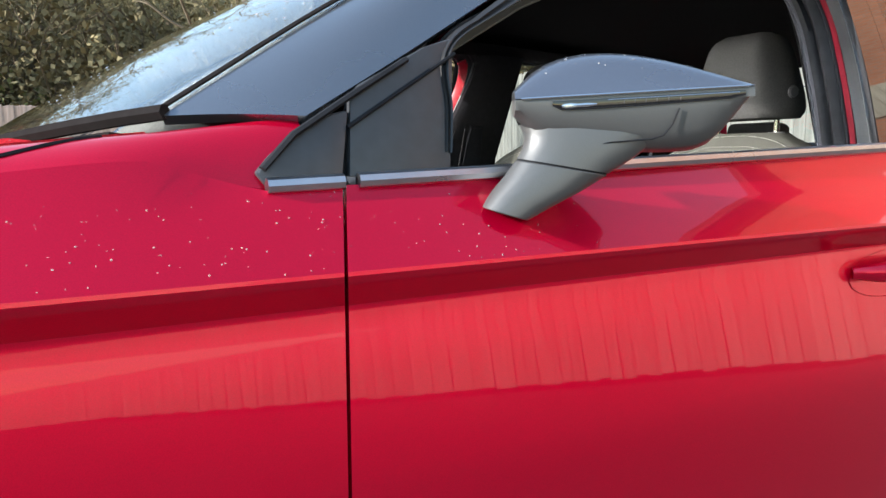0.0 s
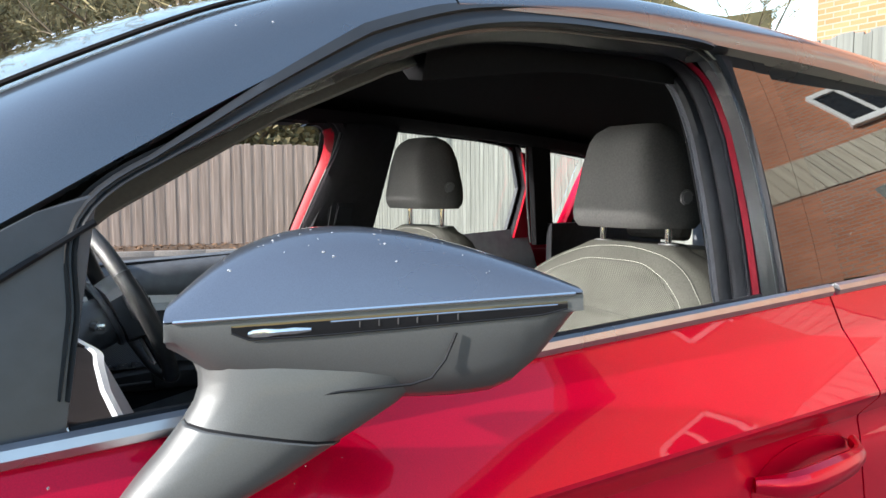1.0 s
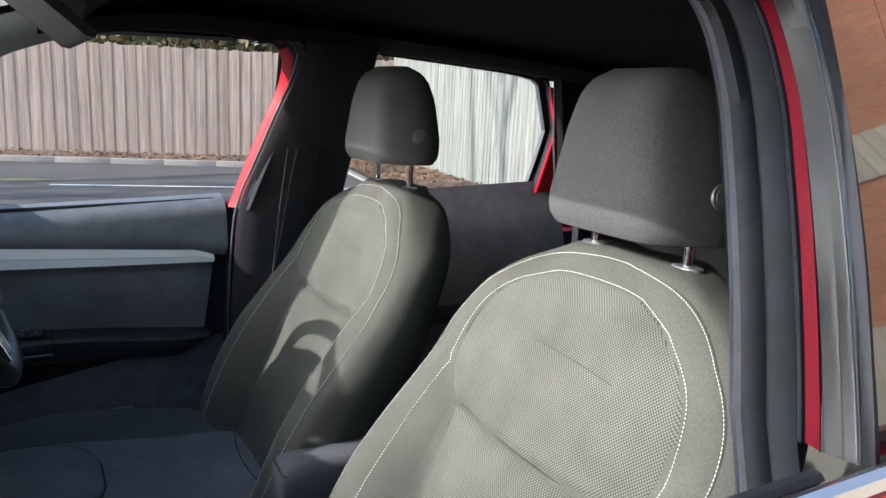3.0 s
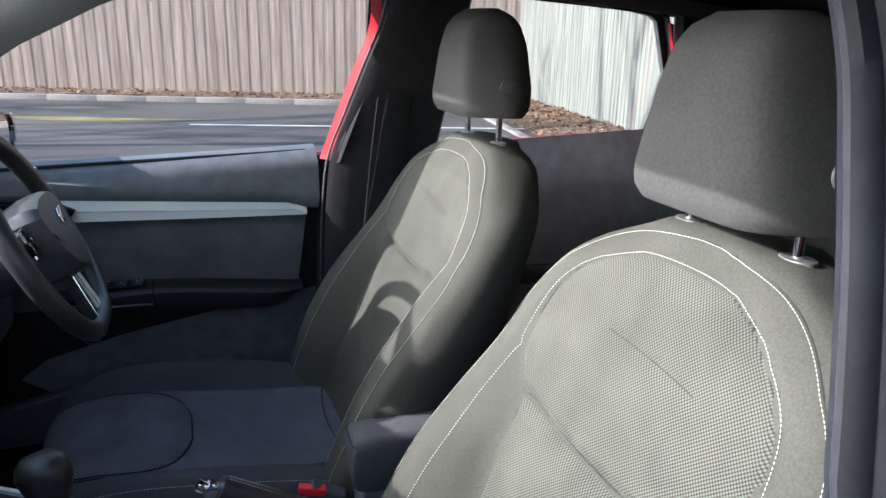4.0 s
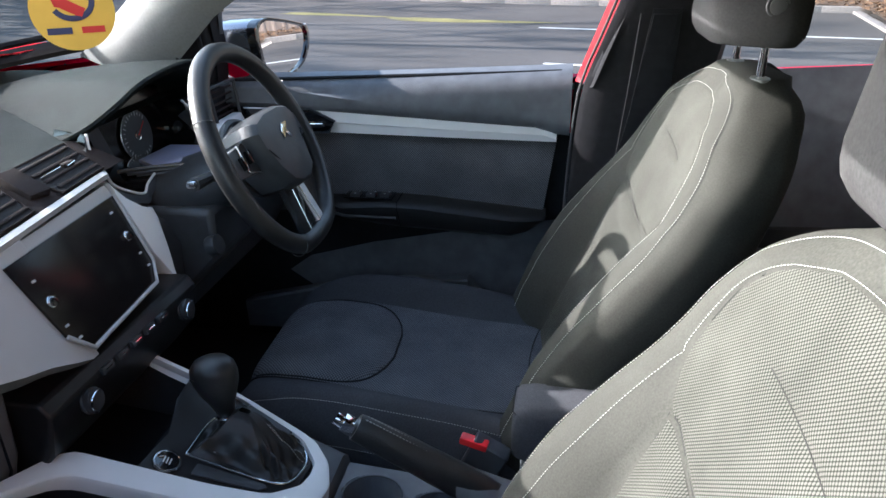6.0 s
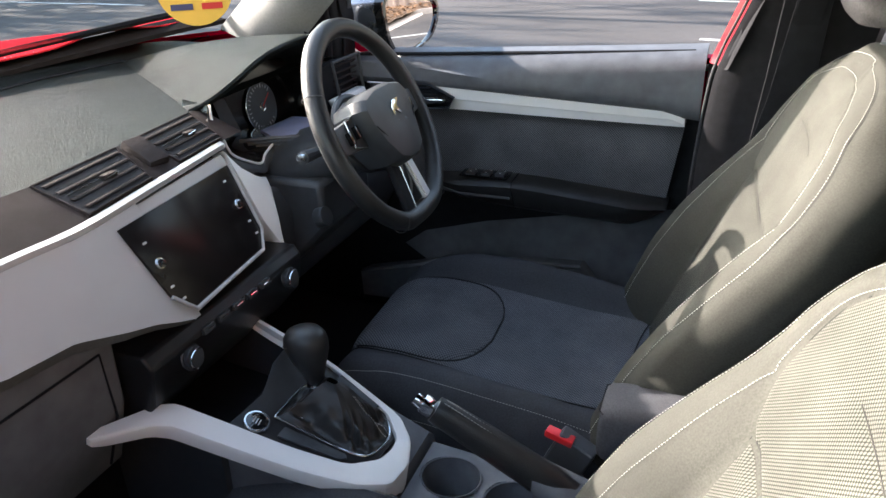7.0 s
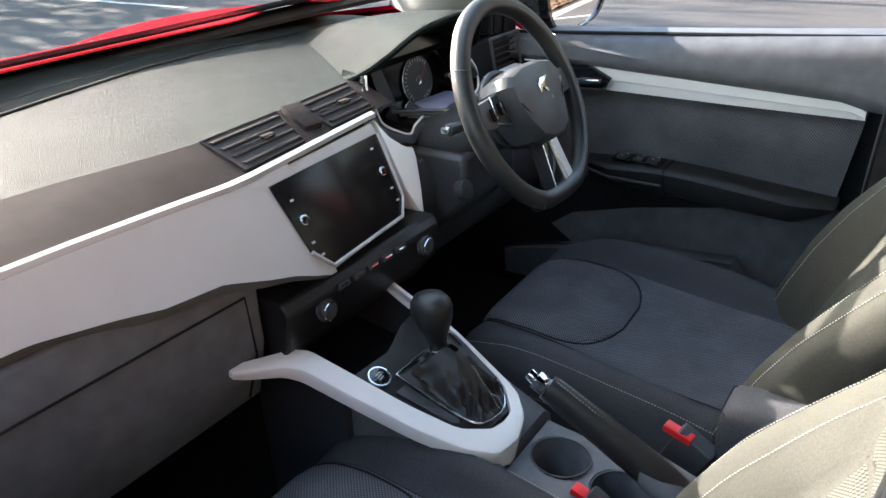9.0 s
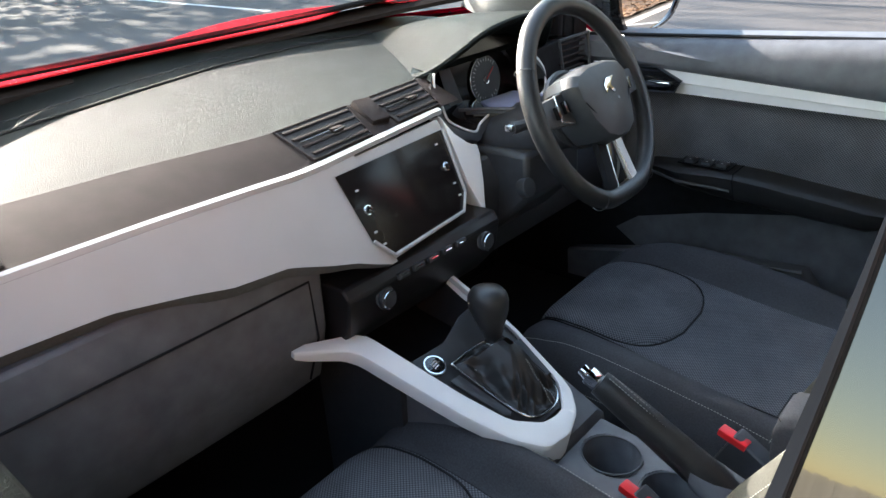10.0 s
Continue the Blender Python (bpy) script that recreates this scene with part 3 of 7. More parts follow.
part("roof", surf(roof, 24, 36), GREY, car, "glossy grey roof", solid=0.012)
for s in (0, 1):
    swell = lambda p: smooth(p.x, [(0.40, 0.0), (0.553, 0.0), (0.70, 0.45), (0.90, 0.9), (1.05, 1.0), (1.2, 1.0)]) if p.x < 1.05 else 1.0
    part("roof_side", loft([[side(s, p + Vector((0, b + (y - b) * swell(p), c + (z - c) * swell(p)))) for y, z, b, c in ((0.004, -0.044, -0.0035, -0.0070), (-0.0205, -0.036, -0.0050, -0.0065), (-0.0200, -0.022, -0.0050, -0.0050), (-0.0150, -0.006, -0.0045, -0.0030), (-0.0040, 0.008, -0.002, -0.001), (0.014, 0.016, 0.004, 0.004))] for p in RAILS], False), GREY, car, "glossy grey roof side", angle=60)
    part("roof_gutter", tube([side(s, p + Vector((0, 0.004, -0.004))) for p in RAILS], 0.007, 6), RUBBER, car)
HEAD = lambda u, v: Vector(roof(u * 0.98 + 0.005, 0.04 + 0.92 * v)) + Vector((0, 0, -0.014 - 0.010 * min(1, 8 * u)))
part("headliner", surf(HEAD, 16, 20), HEADLINER, car, "black cloth headliner", solid=0.008)

for s, lo in ((0, 1.421), (1, 1.392)):
    part("sun_visor", loft([[side(s, (x, y, z)) for x, z in ((0.50, 1.468), (0.52, 1.474), (0.606, lo + 0.006), (0.603, lo), (0.590, lo + 0.002))] for y in (0.36, 0.40, 0.60, 0.76)], True), HEADLINER, car, "black sun visor folded up", angle=50)
part("header_trim", loft([[Vector((0.50, y, 1.480)), Vector((0.585, y, 1.440)), Vector((0.66, y, 1.500))] for y in (0.34, 0.7, 1.08, 1.42)], True), HEADLINER, car, "black trim above the windscreen", angle=50)

# ---------------------------------------------------------------- doors
SET = lambda s: 0.020 * (1 - s)        # the near covers and rear glass sit this much deeper
OPEN = [(0.162, 1.105), (0.174, 1.17), (0.188, 1.242), (0.290, 1.300), (0.420, 1.361), (0.530, 1.402), (0.610, 1.421), (0.700, 1.431), (0.790, 1.434),
        (0.900, 1.437), (0.960, 1.434), (0.988, 1.420), (1.004, 1.395), (1.006, 1.340), (0.997, 1.280), (0.985, 1.200), (0.972, 1.110)]
OPENR = OPEN[:9] + [(0.900, 1.437), (1.000, 1.436), (1.034, 1.424), (1.050, 1.400), (1.047, 1.355), (1.022, 1.290), (0.986, 1.200), (0.950, 1.110)]
ROPEN = [(1.093, 1.134), (1.082, 1.25), (1.074, 1.36), (1.070, 1.445), (1.082, 1.462), (1.20, 1.458), (1.36, 1.446), (1.56, 1.430), (1.72, 1.410), (1.79, 1.400), (1.822, 1.388), (1.832, 1.36), (1.82, 1.28), (1.775, 1.142)]

ROPENF = ROPEN[:8] + [(1.66, 1.416), (1.74, 1.408), (1.79, 1.400), (1.813, 1.389), (1.850, 1.335), (1.886, 1.280), (1.880, 1.210), (1.865, 1.130)]


def grow(line, d):
    """The open outline, pushed outwards by d."""
    out = []
    n = len(line)
    for i, (x, z) in enumerate(line):
        a, b = line[max(i - 1, 0)], line[min(i + 1, n - 1)]
        tx, tz = b[0] - a[0], b[1] - a[1]
        q = math.hypot(tx, tz)
        nx, nz = -tz / q, tx / q
        if i in (0, n - 1):
            nx, nz = (-1 if i == 0 else 1), 0
        out.append((x + nx * d, z + nz * d))
    return out


def band(line, steps, s):
    """A frame strip: each step is (growth, depth inwards)."""
    rings = []
    for g, dep in steps:
        rings.append([side(s, (x, glassy(z) + dep, z)) for x, z in grow(line, g)])
    return loft(rings, False)


def belt_strip(xa, xb, s, n=20):
    pts = [side(s, (xa + (xb - xa) * i / n, glassy(belt(xa + (xb - xa) * i / n) + 0.006) - 0.010, belt(xa + (xb - xa) * i / n) + 0.004 - 0.03 * s)) for i in range(n + 1)]
    return tube(pts, 0.0084, 8, flat=0.95, up=(0, 1, 0))


def front_door(s):
    d = new("front_door")
    d.parent, d.location = car, (0.5 - 0.6, (0.1 if s == 0 else 1.68) - CY, 0.7)
    d["label"] = "red front passenger door with its window lowered" if s == 0 else "red driver's door with black and white inner trim"
    panel("door_skin", lambda z: shut_f(z) + 0.002, lambda z: shut_b(z) - 0.002, 40, s, d)
    # outer frame, window channel, painted inner frame and seals
    line = [(p.x, p.z) for p in spline([(x, 0, z) for x, z in (OPENR if s else OPEN)], 128)]
    if s == 0:
        low = line + [(0.966, 1.06), (0.958, 1.02), (0.946, 0.92), (0.93, 0.80)]
        lip = lambda z: interp(z, [(1.10, 0.9875), (1.18, 0.9945), (1.24, 1.0025), (1.31, 1.0100), (1.386, 1.0160), (1.475, 1.0205)])
        steps = [(0.040, 0.012), (0.044, 0.0), (0.034, -0.006), (0.031, -0.002), (0.026, -0.002), (0.022, -0.005), (0.016, -0.0075), (0.0125, 0.000), (0.0125, 0.008)]
        wide = lambda i: interp(i, [(0, 0.30), (20, 0.30), (34, 1.0), (128, 1.0)])
        head = [k for k in range(len(line)) if k < 64 or line[k][0] < 0.968]
        part("window_frame", loft([[side(s, (min(x, 1.02), glassy(z) + dep, z)) for x, z in [grow(line, g * wide(i))[i] for i in head[2:]]] for g, dep in steps], False), FRAMEBLACK, d, "black window frame", angle=50)
        part("window_channel", band(line[:head[-1] + 1], [(0.0155, 0.006), (0.0120, 0.008), (0.0125, 0.012), (0.0150, 0.015), (0.0100, 0.018), (0.0070, 0.026), (0.0040, 0.036), (0.0012, 0.043), (0.0012, 0.0455), (0.0060, 0.0462)], s), CHANNEL, d, "satin black window channel", angle=40)
        # the channel beside the pillar leads from the cover's edge in to the red frame
        ROW = [(p.x, p.z) for p in spline([(a, 0, b) for a, b in ((0.985, 1.444), (0.998, 1.420), (1.006, 1.395), (1.008, 1.340), (1.000, 1.280), (0.989, 1.200), (0.977, 1.110))], 40)]
        post = lambda q, dep: [side(s, (lip(z) + (x + 0.004 - lip(z)) * q, glassy(z) + dep, z)) for x, z in ROW]
        part("window_channel", loft([post(q, dep) for q, dep in ((0.0, 0.019), (0.02, 0.022), (0.25, 0.023), (0.32, 0.026), (0.40, 0.0255), (0.45, 0.030), (0.60, 0.034), (0.70, 0.0335), (0.75, 0.038), (0.92, 0.043), (1.0, 0.0462))], False), CHANNEL, d, "satin black window channel", angle=40)
        part("channel_edge", tube(post(0.36, 0.0252), 0.0008, 6), SEAL, d, "thin grey edge of the channel")
        part("cover_edge", loft([post(q, dep) for q, dep in ((-0.2, 0.017), (-0.2, 0.0125), (0.5, 0.0125), (0.7, 0.020))], False), RUBBER, d, "black edge of the pillar cover", angle=40)
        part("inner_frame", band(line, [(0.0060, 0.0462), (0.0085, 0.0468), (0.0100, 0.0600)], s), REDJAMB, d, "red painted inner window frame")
        part("frame_lip", band(line, [(0.0100, 0.0600), (0.0070, 0.0605), (0.0060, 0.0630), (0.0112, 0.0680)], s), RUBBER, d)
        part("inner_seal", band(low, [(0.011, 0.067), (0.005, 0.076), (0.004, 0.084), (0.014, 0.090), (0.016, 0.096), (0.007, 0.100), (0.006, 0.110), (0.012, 0.114)], s), RUBBER, d, "black rubber door seal", angle=60)
        part("frame_trim", band(low[70:], [(0.012, 0.112), (0.009, 0.118), (0.012, 0.122), (0.010, 0.124), (0.018, 0.131), (0.026, 0.134), (0.050, 0.136)], s), FRAMETRIM, d, "dark grey frame trim", angle=60)
        part("upper_trim", band(line[:76], [(0.012, 0.112), (0.014, 0.118), (0.022, 0.124), (0.06, 0.130)], s), HEADLINER, d, angle=60)
    else:
        part("window_frame", band(line, [(0.040, 0.012), (0.044, 0.0), (0.034, -0.006), (0.031, -0.002), (0.026, -0.002), (0.022, -0.005), (0.012, -0.006), (0.008, 0.0)], s), BLACKPANEL, d, "matt black window frame", angle=50)
        part("outer_seal", band(line[:76], [(0.010, -0.006), (0.005, -0.010), (0.000, -0.004), (0.001, 0.012), (0.004, 0.05)], s), RUBBER, d)
        part("window_channel", band(line[80:], [(0.022, -0.010), (0.019, -0.012), (0.017, -0.004), (0.013, 0.010), (0.008, 0.018), (0.0, 0.032), (0.003, 0.040)], s), CHANNEL, d, "satin metal window channel", angle=50)
        part("inner_frame", band(line[:92], [(0.003, 0.038), (0.008, 0.046), (0.012, 0.066)], s), RUBBER, d, "black inner window frame")
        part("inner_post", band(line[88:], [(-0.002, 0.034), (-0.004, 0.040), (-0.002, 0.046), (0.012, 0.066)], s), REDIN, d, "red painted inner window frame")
        part("inner_seal", band(line, [(0.016, 0.064), (0.011, 0.068), (0.013, 0.077), (0.019, 0.081), (0.015, 0.086), (0.016, 0.096), (0.023, 0.100)], s), RUBBER, d, "black rubber door seal", angle=60)
        part("frame_trim", band(line[74:], [(0.020, 0.098), (0.022, 0.104), (0.026, 0.110)], s), PILLARBLACK, d, "black frame trim", angle=60)
        part("upper_trim", band(line[:76], [(0.020, 0.098), (0.022, 0.104), (0.028, 0.114), (0.06, 0.125)], s), HEADLINER, d, angle=60)
    # pillar cover behind the window
    if s == 0:
        part("pillar_cover", surf(lambda u, v: (lambda z: side(s, (interp(z, [(1.10, 0.9875), (1.18, 0.9945), (1.24, 1.0025), (1.31, 1.0100), (1.386, 1.0160), (1.475, 1.0205)]) * (1 - v) + v * interp(z, [(1.128, 1.0485), (1.36, 1.0515), (1.475, 1.0455)]) + v * 1.6 * SET(s), glassy(z) - 0.004 + SET(s), z)))(1.118 + 0.350 * u), 14, 4), GLOSSBLACK, d, "gloss black pillar cover", angle=30, solid=0.003)
    tri = [(0.036, 1.098), (0.157, 1.102), (0.188, 1.256), (0.150, 1.243), (0.062, 1.196), (0.048, 1.180)]
    part("corner_panel", slab([side(s, (x, glassy(z) - 0.003, z)) for x, z in tri], (0, 0.02 if s == 0 else -0.02, 0), 0.002), BLACKPANEL, d, "matt black mirror-corner panel", angle=20)
    part("corner_rib", tube([side(s, (x, glassy(z) - 0.006, z)) for x, z in ((0.040, 1.150), (0.100, 1.186), (0.184, 1.236))], 0.0025, 6), RUBBER, d)
    part("belt_moulding", belt_strip(0.042, 1.048, s), BELTMETAL, d, "bright chrome belt moulding")
    part("belt_seal", tube([side(s, (0.16 + 0.76 * i / 16, glassy(belt(0.16 + 0.76 * i / 16) + 0.010) + 0.004, belt(0.16 + 0.76 * i / 16) + 0.008)) for i in range(17)], 0.0055, 6, flat=0.7), RUBBER, d)
    # handle in its scooped recess
    hx, hz = 0.915, 0.928
    y0 = flank(0.92, 0.93)

    def scoop(u, v):
        a, r = 2 * math.pi * u, v
        x = hx + 0.105 * r * math.cos(a) + 0.012 * math.sin(a) * r
        z = hz + 0.036 * r * math.sin(a)
        dep = 0.030 * (1 - r ** 2.5)
        return side(s, (x, flank(x, z) - 0.0015 + dep, z))
    part("handle_recess", surf(scoop, 32, 8), RED, d)
    grip = spline([(0.815, y0 - 0.002, 0.935), (0.850, y0 - 0.028, 0.937), (0.915, y0 - 0.034, 0.940), (0.975, y0 - 0.030, 0.944), (1.012, y0 - 0.004, 0.946)], 18)
    part("door_handle", tube([side(s, p) for p in grip], [0.009 + 0.008 * math.sin(math.pi * min(1, i / 15)) for i in range(19)], 10, flat=0.75, up=(0, 1, 0)), RED, d, "red pull handle")
    return d


for s in (0, 1):
    front_door(s)
# front end of the side-glass line on the wings
for s in (0, 1):
    tri = [(-0.052, 1.090), (0.028, 1.096), (0.044, 1.168), (0.004, 1.158), (-0.046, 1.120), (-0.062, 1.104)]
    part("wing_corner_panel", slab([side(s, (x, glassy(z) - 0.003, z)) for x, z in tri], (0, 0.02 if s == 0 else -0.02, 0), 0.003), BLACKPANEL, car, "matt black corner panel", angle=20)
    part("wing_corner_edge", tube([side(s, (x, glassy(z) - 0.006, z)) for x, z in ((-0.055, 1.108), (-0.02, 1.142), (0.052, 1.186), (0.12, 1.226))], 0.006, 6, flat=0.6), RUBBER, car)
    part("wing_moulding", belt_strip(-0.054, 0.026, s, 6), BELTMETAL, car, "chrome belt moulding")
    part("shut_rubber", tube([side(s, p) for p in ((0.033, 0.112, 1.09), (0.052, 0.137, 1.187))], 0.004, 6), RUBBER, car)


def rear_door(s):
    d = new("rear_door")
    d.parent, d.location = car, (1.5 - 0.6, (0.1 if s == 0 else 1.68) - CY, 0.7)
    d["label"] = "red rear door with dark glossy glass"
    panel("door_skin", lambda z: shut_b(z) + 0.002, lambda z: 1.925 + 0.2 * (1 - min(z, 1.09)), 32, s, d)
    part("window_frame", band((ROPENF if s else ROPEN)[4:], [(0.026, 0.014 + SET(s)), (0.030, SET(s)), (0.020, SET(s) - 0.005), (0.008, SET(s) - 0.004), (0.0, 0.004 + SET(s)), (0.0, 0.02 + SET(s))], s), BLACKPANEL, d)
    part("pillar_cover", surf(lambda u, v: (lambda z: side(s, (interp(z, [(1.128, 1.050), (1.36, 1.053), (1.475, 1.047)]) * (1 - v) + v * interp(z, [(1.128, 1.104), (1.25, 1.094), (1.36, 1.085), (1.475, 1.078)]) + 1.6 * SET(s), glassy(z) - 0.0035 + SET(s), z)))(1.126 + 0.336 * u), 14, 4), GLOSSBLACK, d, "gloss black pillar cover", angle=30, solid=0.003)
    def pane(u, v):
        k = u * 5
        i = min(int(k), 4)
        lo = Vector((1.098 + 0.64 * v, 1.134, 0))
        zt = interp(1.075 + 0.71 * v, [(1.075, 1.45), (1.2, 1.457), (1.36, 1.445), (1.56, 1.429), (1.72, 1.409), (1.80, 1.39)])
        z = 1.13 + (zt - 1.13) * u
        x = (1.094 - 0.020 * u) + (0.680 + 0.11 * s + 0.060 * min(1, u * 2)) * v + 1.6 * SET(s) * (1 - v)
        return side(s, (x, glassy(z) + 0.001 + SET(s), z))
    g = part("window_pane", surf(pane, 12, 16), TINT if s == 0 else GLASS, d, "dark tinted window pane" if s == 0 else "clear window pane", angle=40, solid=0.004)
    g.visible_shadow = False
    part("belt_moulding", belt_strip(1.062, 1.75, s), BELTMETAL, d)
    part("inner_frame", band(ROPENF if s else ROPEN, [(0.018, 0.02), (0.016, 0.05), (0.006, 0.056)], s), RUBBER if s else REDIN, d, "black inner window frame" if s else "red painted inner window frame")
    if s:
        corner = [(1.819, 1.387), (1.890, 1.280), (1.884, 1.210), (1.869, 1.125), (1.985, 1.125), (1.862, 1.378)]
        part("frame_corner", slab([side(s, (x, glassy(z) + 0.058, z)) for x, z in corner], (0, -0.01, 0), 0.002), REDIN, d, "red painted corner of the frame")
    part("inner_panel", surf(lambda u, v: side(s, (1.10 + 0.86 * u, 0.125 + 0.10 * math.sin(math.pi * min(1, v * 1.05)) ** 0.6 * (1 if v < 0.95 else 0.6), 0.45 + (0.668 + 0.03 * u) * v)), 12, 14), PLASTIC, d, "black grained inner door panel", solid=0.02)
    part("armrest", rbox((0.42, 0.06, 0.05), Matrix.Translation(side(s, (1.50, 0.235, 0.80))), 0.015), LEATHER, d)
    return d


for s in (0, 1):
    rear_door(s)

# rear end: quarter glass, tailgate, back glass
for s in (0, 1):
    part("rear_pillar", slab([side(s, (x, y, z)) for x, y, z in ((2.11, 0.145, 1.14), (2.50, 0.19, 1.14), (2.36, 0.28, 1.37), (2.30, 0.29, 1.395), (2.19, 0.255, 1.40), (2.15, 0.22, 1.30))], (0, 0.05 if s == 0 else -0.05, 0), 0.004), RED, car)
    part("rear_pillar_outer", surf(lambda u, v: side(s, Vector((1.83 + 0.055 * u + 0.15 * s, 0.0, 1.13)).lerp(Vector((1.84 + 0.045 * u + 0.06 * s, 0, 1.43 - 0.03 * u)), v) + Vector((0, 0.108 + 0.38 * 0.30 * v + 0.01 * u, 0))), 4, 6), RED, car, solid=0.02)
    q = part("quarter_glass", slab([side(s, (x, glassy(z) + 0.012, z)) for x, z in ((1.885 + 0.13 * s, 1.15), (2.12, 1.16), (2.18, 1.37), (1.885 + 0.05 * s, 1.40))], (0, 0.004 if s == 0 else -0.004, 0)), GLASS, car)
    q.visible_shadow = False
part("tailgate", surf(lambda u, v: (2.72 + 0.02 * math.sin(math.pi * v), 0.19 + 1.40 * u, 0.62 + 0.50 * v), 10, 8), RED, car, solid=0.03)
bg = part("rear_glass", surf(lambda u, v: (2.70 - 0.30 * v + 0.03 * math.sin(math.pi * u), 0.20 + 0.05 * v + (1.38 - 0.10 * v) * u, 1.12 + 0.25 * v), 12, 6), GLASS, car, solid=0.005)
bg.visible_shadow = False

part("tailgate_lining", slab([(2.655, 0.22, 0.60), (2.655, 1.56, 0.60), (2.655, 1.56, 1.15), (2.655, 0.22, 1.15)], (0.012, 0, 0), 0.004), PLASTIC, car, "black tailgate lining")
# inner linings of pillars and rails
for s in (0, 1):
    sg = 1 if s == 0 else -1
    part("front_pillar_trim", surf(lambda u, v: side(s, RFS[int(u * 20)].lerp(Vector((interp(u, [(0, 0.06), (0.25, 0.20), (0.5, 0.36), (0.75, 0.50), (1, 0.64)]), interp(u, [(0, 0.215), (1, 0.325)]), interp(u, [(0, 1.128), (0.25, 1.236), (0.5, 1.325), (0.75, 1.385), (1, 1.432)]))), v) + Vector((0.012, 0.014 + 0.03 * math.sin(math.pi * v), 0.0))), 20, 6), PILLARCLOTH, car, "pale grey windscreen pillar trim", solid=0.004)
    if s == 0:
        bt = [(1.000, 1.10), (1.014, 1.22), (1.030, 1.33), (1.04, 1.46), (1.13, 1.46), (1.15, 1.30), (1.16, 1.10)]
        part("centre_pillar_trim", slab([side(s, (x, glassy(z) + 0.115, z)) for x, z in bt], (0, 0.025, 0), 0.006), HEADLINER, car, "black centre pillar trim")
        part("centre_pillar_lower_trim", slab([(1.03, 0.145, 0.40), (1.17, 0.145, 0.40), (1.165, 0.15, 1.06), (1.04, 0.15, 1.06)], (0, 0.03, 0), 0.008), RUBBER, car, "black lower pillar trim")
    else:
        pil_y = lambda z: 1.615 - 0.02 * max(0.0, z - 0.5) - 0.34 * max(0.0, z - 1.10)
        PIL = [(0.882, 0.42), (0.888, 0.80), (0.900, 1.00), (0.914, 1.075), (0.944, 1.16), (0.985, 1.28), (1.014, 1.36), (1.030, 1.45)]
        part("centre_pillar_trim", loft([[Vector((x + 0.004, pil_y(z) + 0.035, z)), Vector((x, pil_y(z) + 0.010, z)), Vector((x + 0.014, pil_y(z), z)), Vector((x + 0.06, pil_y(z) - 0.006, z)), Vector((1.155 + 0.11 * max(0.0, z - 1.06), pil_y(z) - 0.004, z)), Vector((1.170 + 0.11 * max(0.0, z - 1.06), pil_y(z) + 0.03, z))] for x, z in [(p.x, p.z) for p in spline([(a, 0, b) for a, b in PIL], 40)]], False), PILLARBLACK, car, "black centre pillar trim", angle=50)
        part("aperture_seal", tube([Vector((x - 0.006, pil_y(z) + 0.020, z)) for x, z in [(p.x, p.z) for p in spline([(a, 0, b) for a, b in PIL], 40)]], 0.0030, 8), SEAL, car, "grey door aperture seal")
    part("roof_rail_trim", loft([[side(s, q) for q in (p + Vector((0, 0.07, -0.075 + 0.030 * s)), p + Vector((0, 0.10, -0.070 + 0.026 * s)), p + Vector((0, 0.16, -0.020)), p + Vector((0, 0.05, -0.012)))] for p in RAILS[:24]], True), HEADLINER, car)
    ct = [(1.935, 1.10), (1.806, 1.40), (1.80, 1.42), (1.885, 1.415), (1.90, 1.385), (2.03, 1.10)] if s else [(1.825, 1.10), (1.83, 1.42), (1.885, 1.415), (1.89, 1.10)]
    part("rear_pillar_trim", slab([side(s, (x, glassy(z) + 0.10, z)) for x, z in ct], (0, 0.03 * sg, 0), 0.006), HEADLINER, car, "black rear pillar trim")
    if s:
        part("rear_pillar_seal", tube([side(s, (x, glassy(z) + 0.096, z)) for x, z in ((1.931, 1.11), (1.87, 1.25), (1.806, 1.40))], 0.004, 6), SEAL, car, "grey aperture seal")
    ct = [(2.12, 1.10), (2.19, 1.40), (2.33, 1.38), (2.44, 1.10)]
    part("boot_side_trim", slab([side(s, (x, glassy(z) + 0.09, z)) for x, z in ct], (0, 0.03 * sg, 0), 0.006), HEADLINER, car)
    part("boot_lower_trim", slab([side(s, p) for p in ((1.90 + 0.06 * s, 0.24, 0.45), (2.64, 0.24, 0.45), (2.62, 0.255, 1.172), (1.90 + 0.06 * s, 0.255, 1.172))], (0, 0.03 * sg, 0), 0.006), RUBBER, car)
    if s == 0:
        continue
    # belt webbing and its guide slot
    part("belt_slot", slab([Vector((x, pil_y(z) - 0.0075, z)) for x, z in ((1.028, 1.215), (1.082, 1.215), (1.075, 0.98), (1.000, 0.98))], (0, -0.003, 0), 0.001), RUBBER, car)
    part("seat_belt", loft([[Vector((x + q, pil_y(z) - 0.014, z)) for q in (-0.022, 0.022)] for x, z in ((1.052, 1.205), (1.034, 1.05), (1.002, 0.89), (0.985, 0.60))], False), RUBBER, car, "black seat belt webbing", solid=0.002)
    part("belt_edge_thread", tube([Vector((x, pil_y(z) - 0.016, z)) for x, z in ((1.006, 1.205), (0.996, 1.05), (0.980, 0.89))], 0.0008, 5), SEAL, car)
    part("belt_stop", rbox((0.008, 0.008, 0.012), Matrix.Translation((0.978, 1.592, 0.891)), 0.002), SATIN, car)

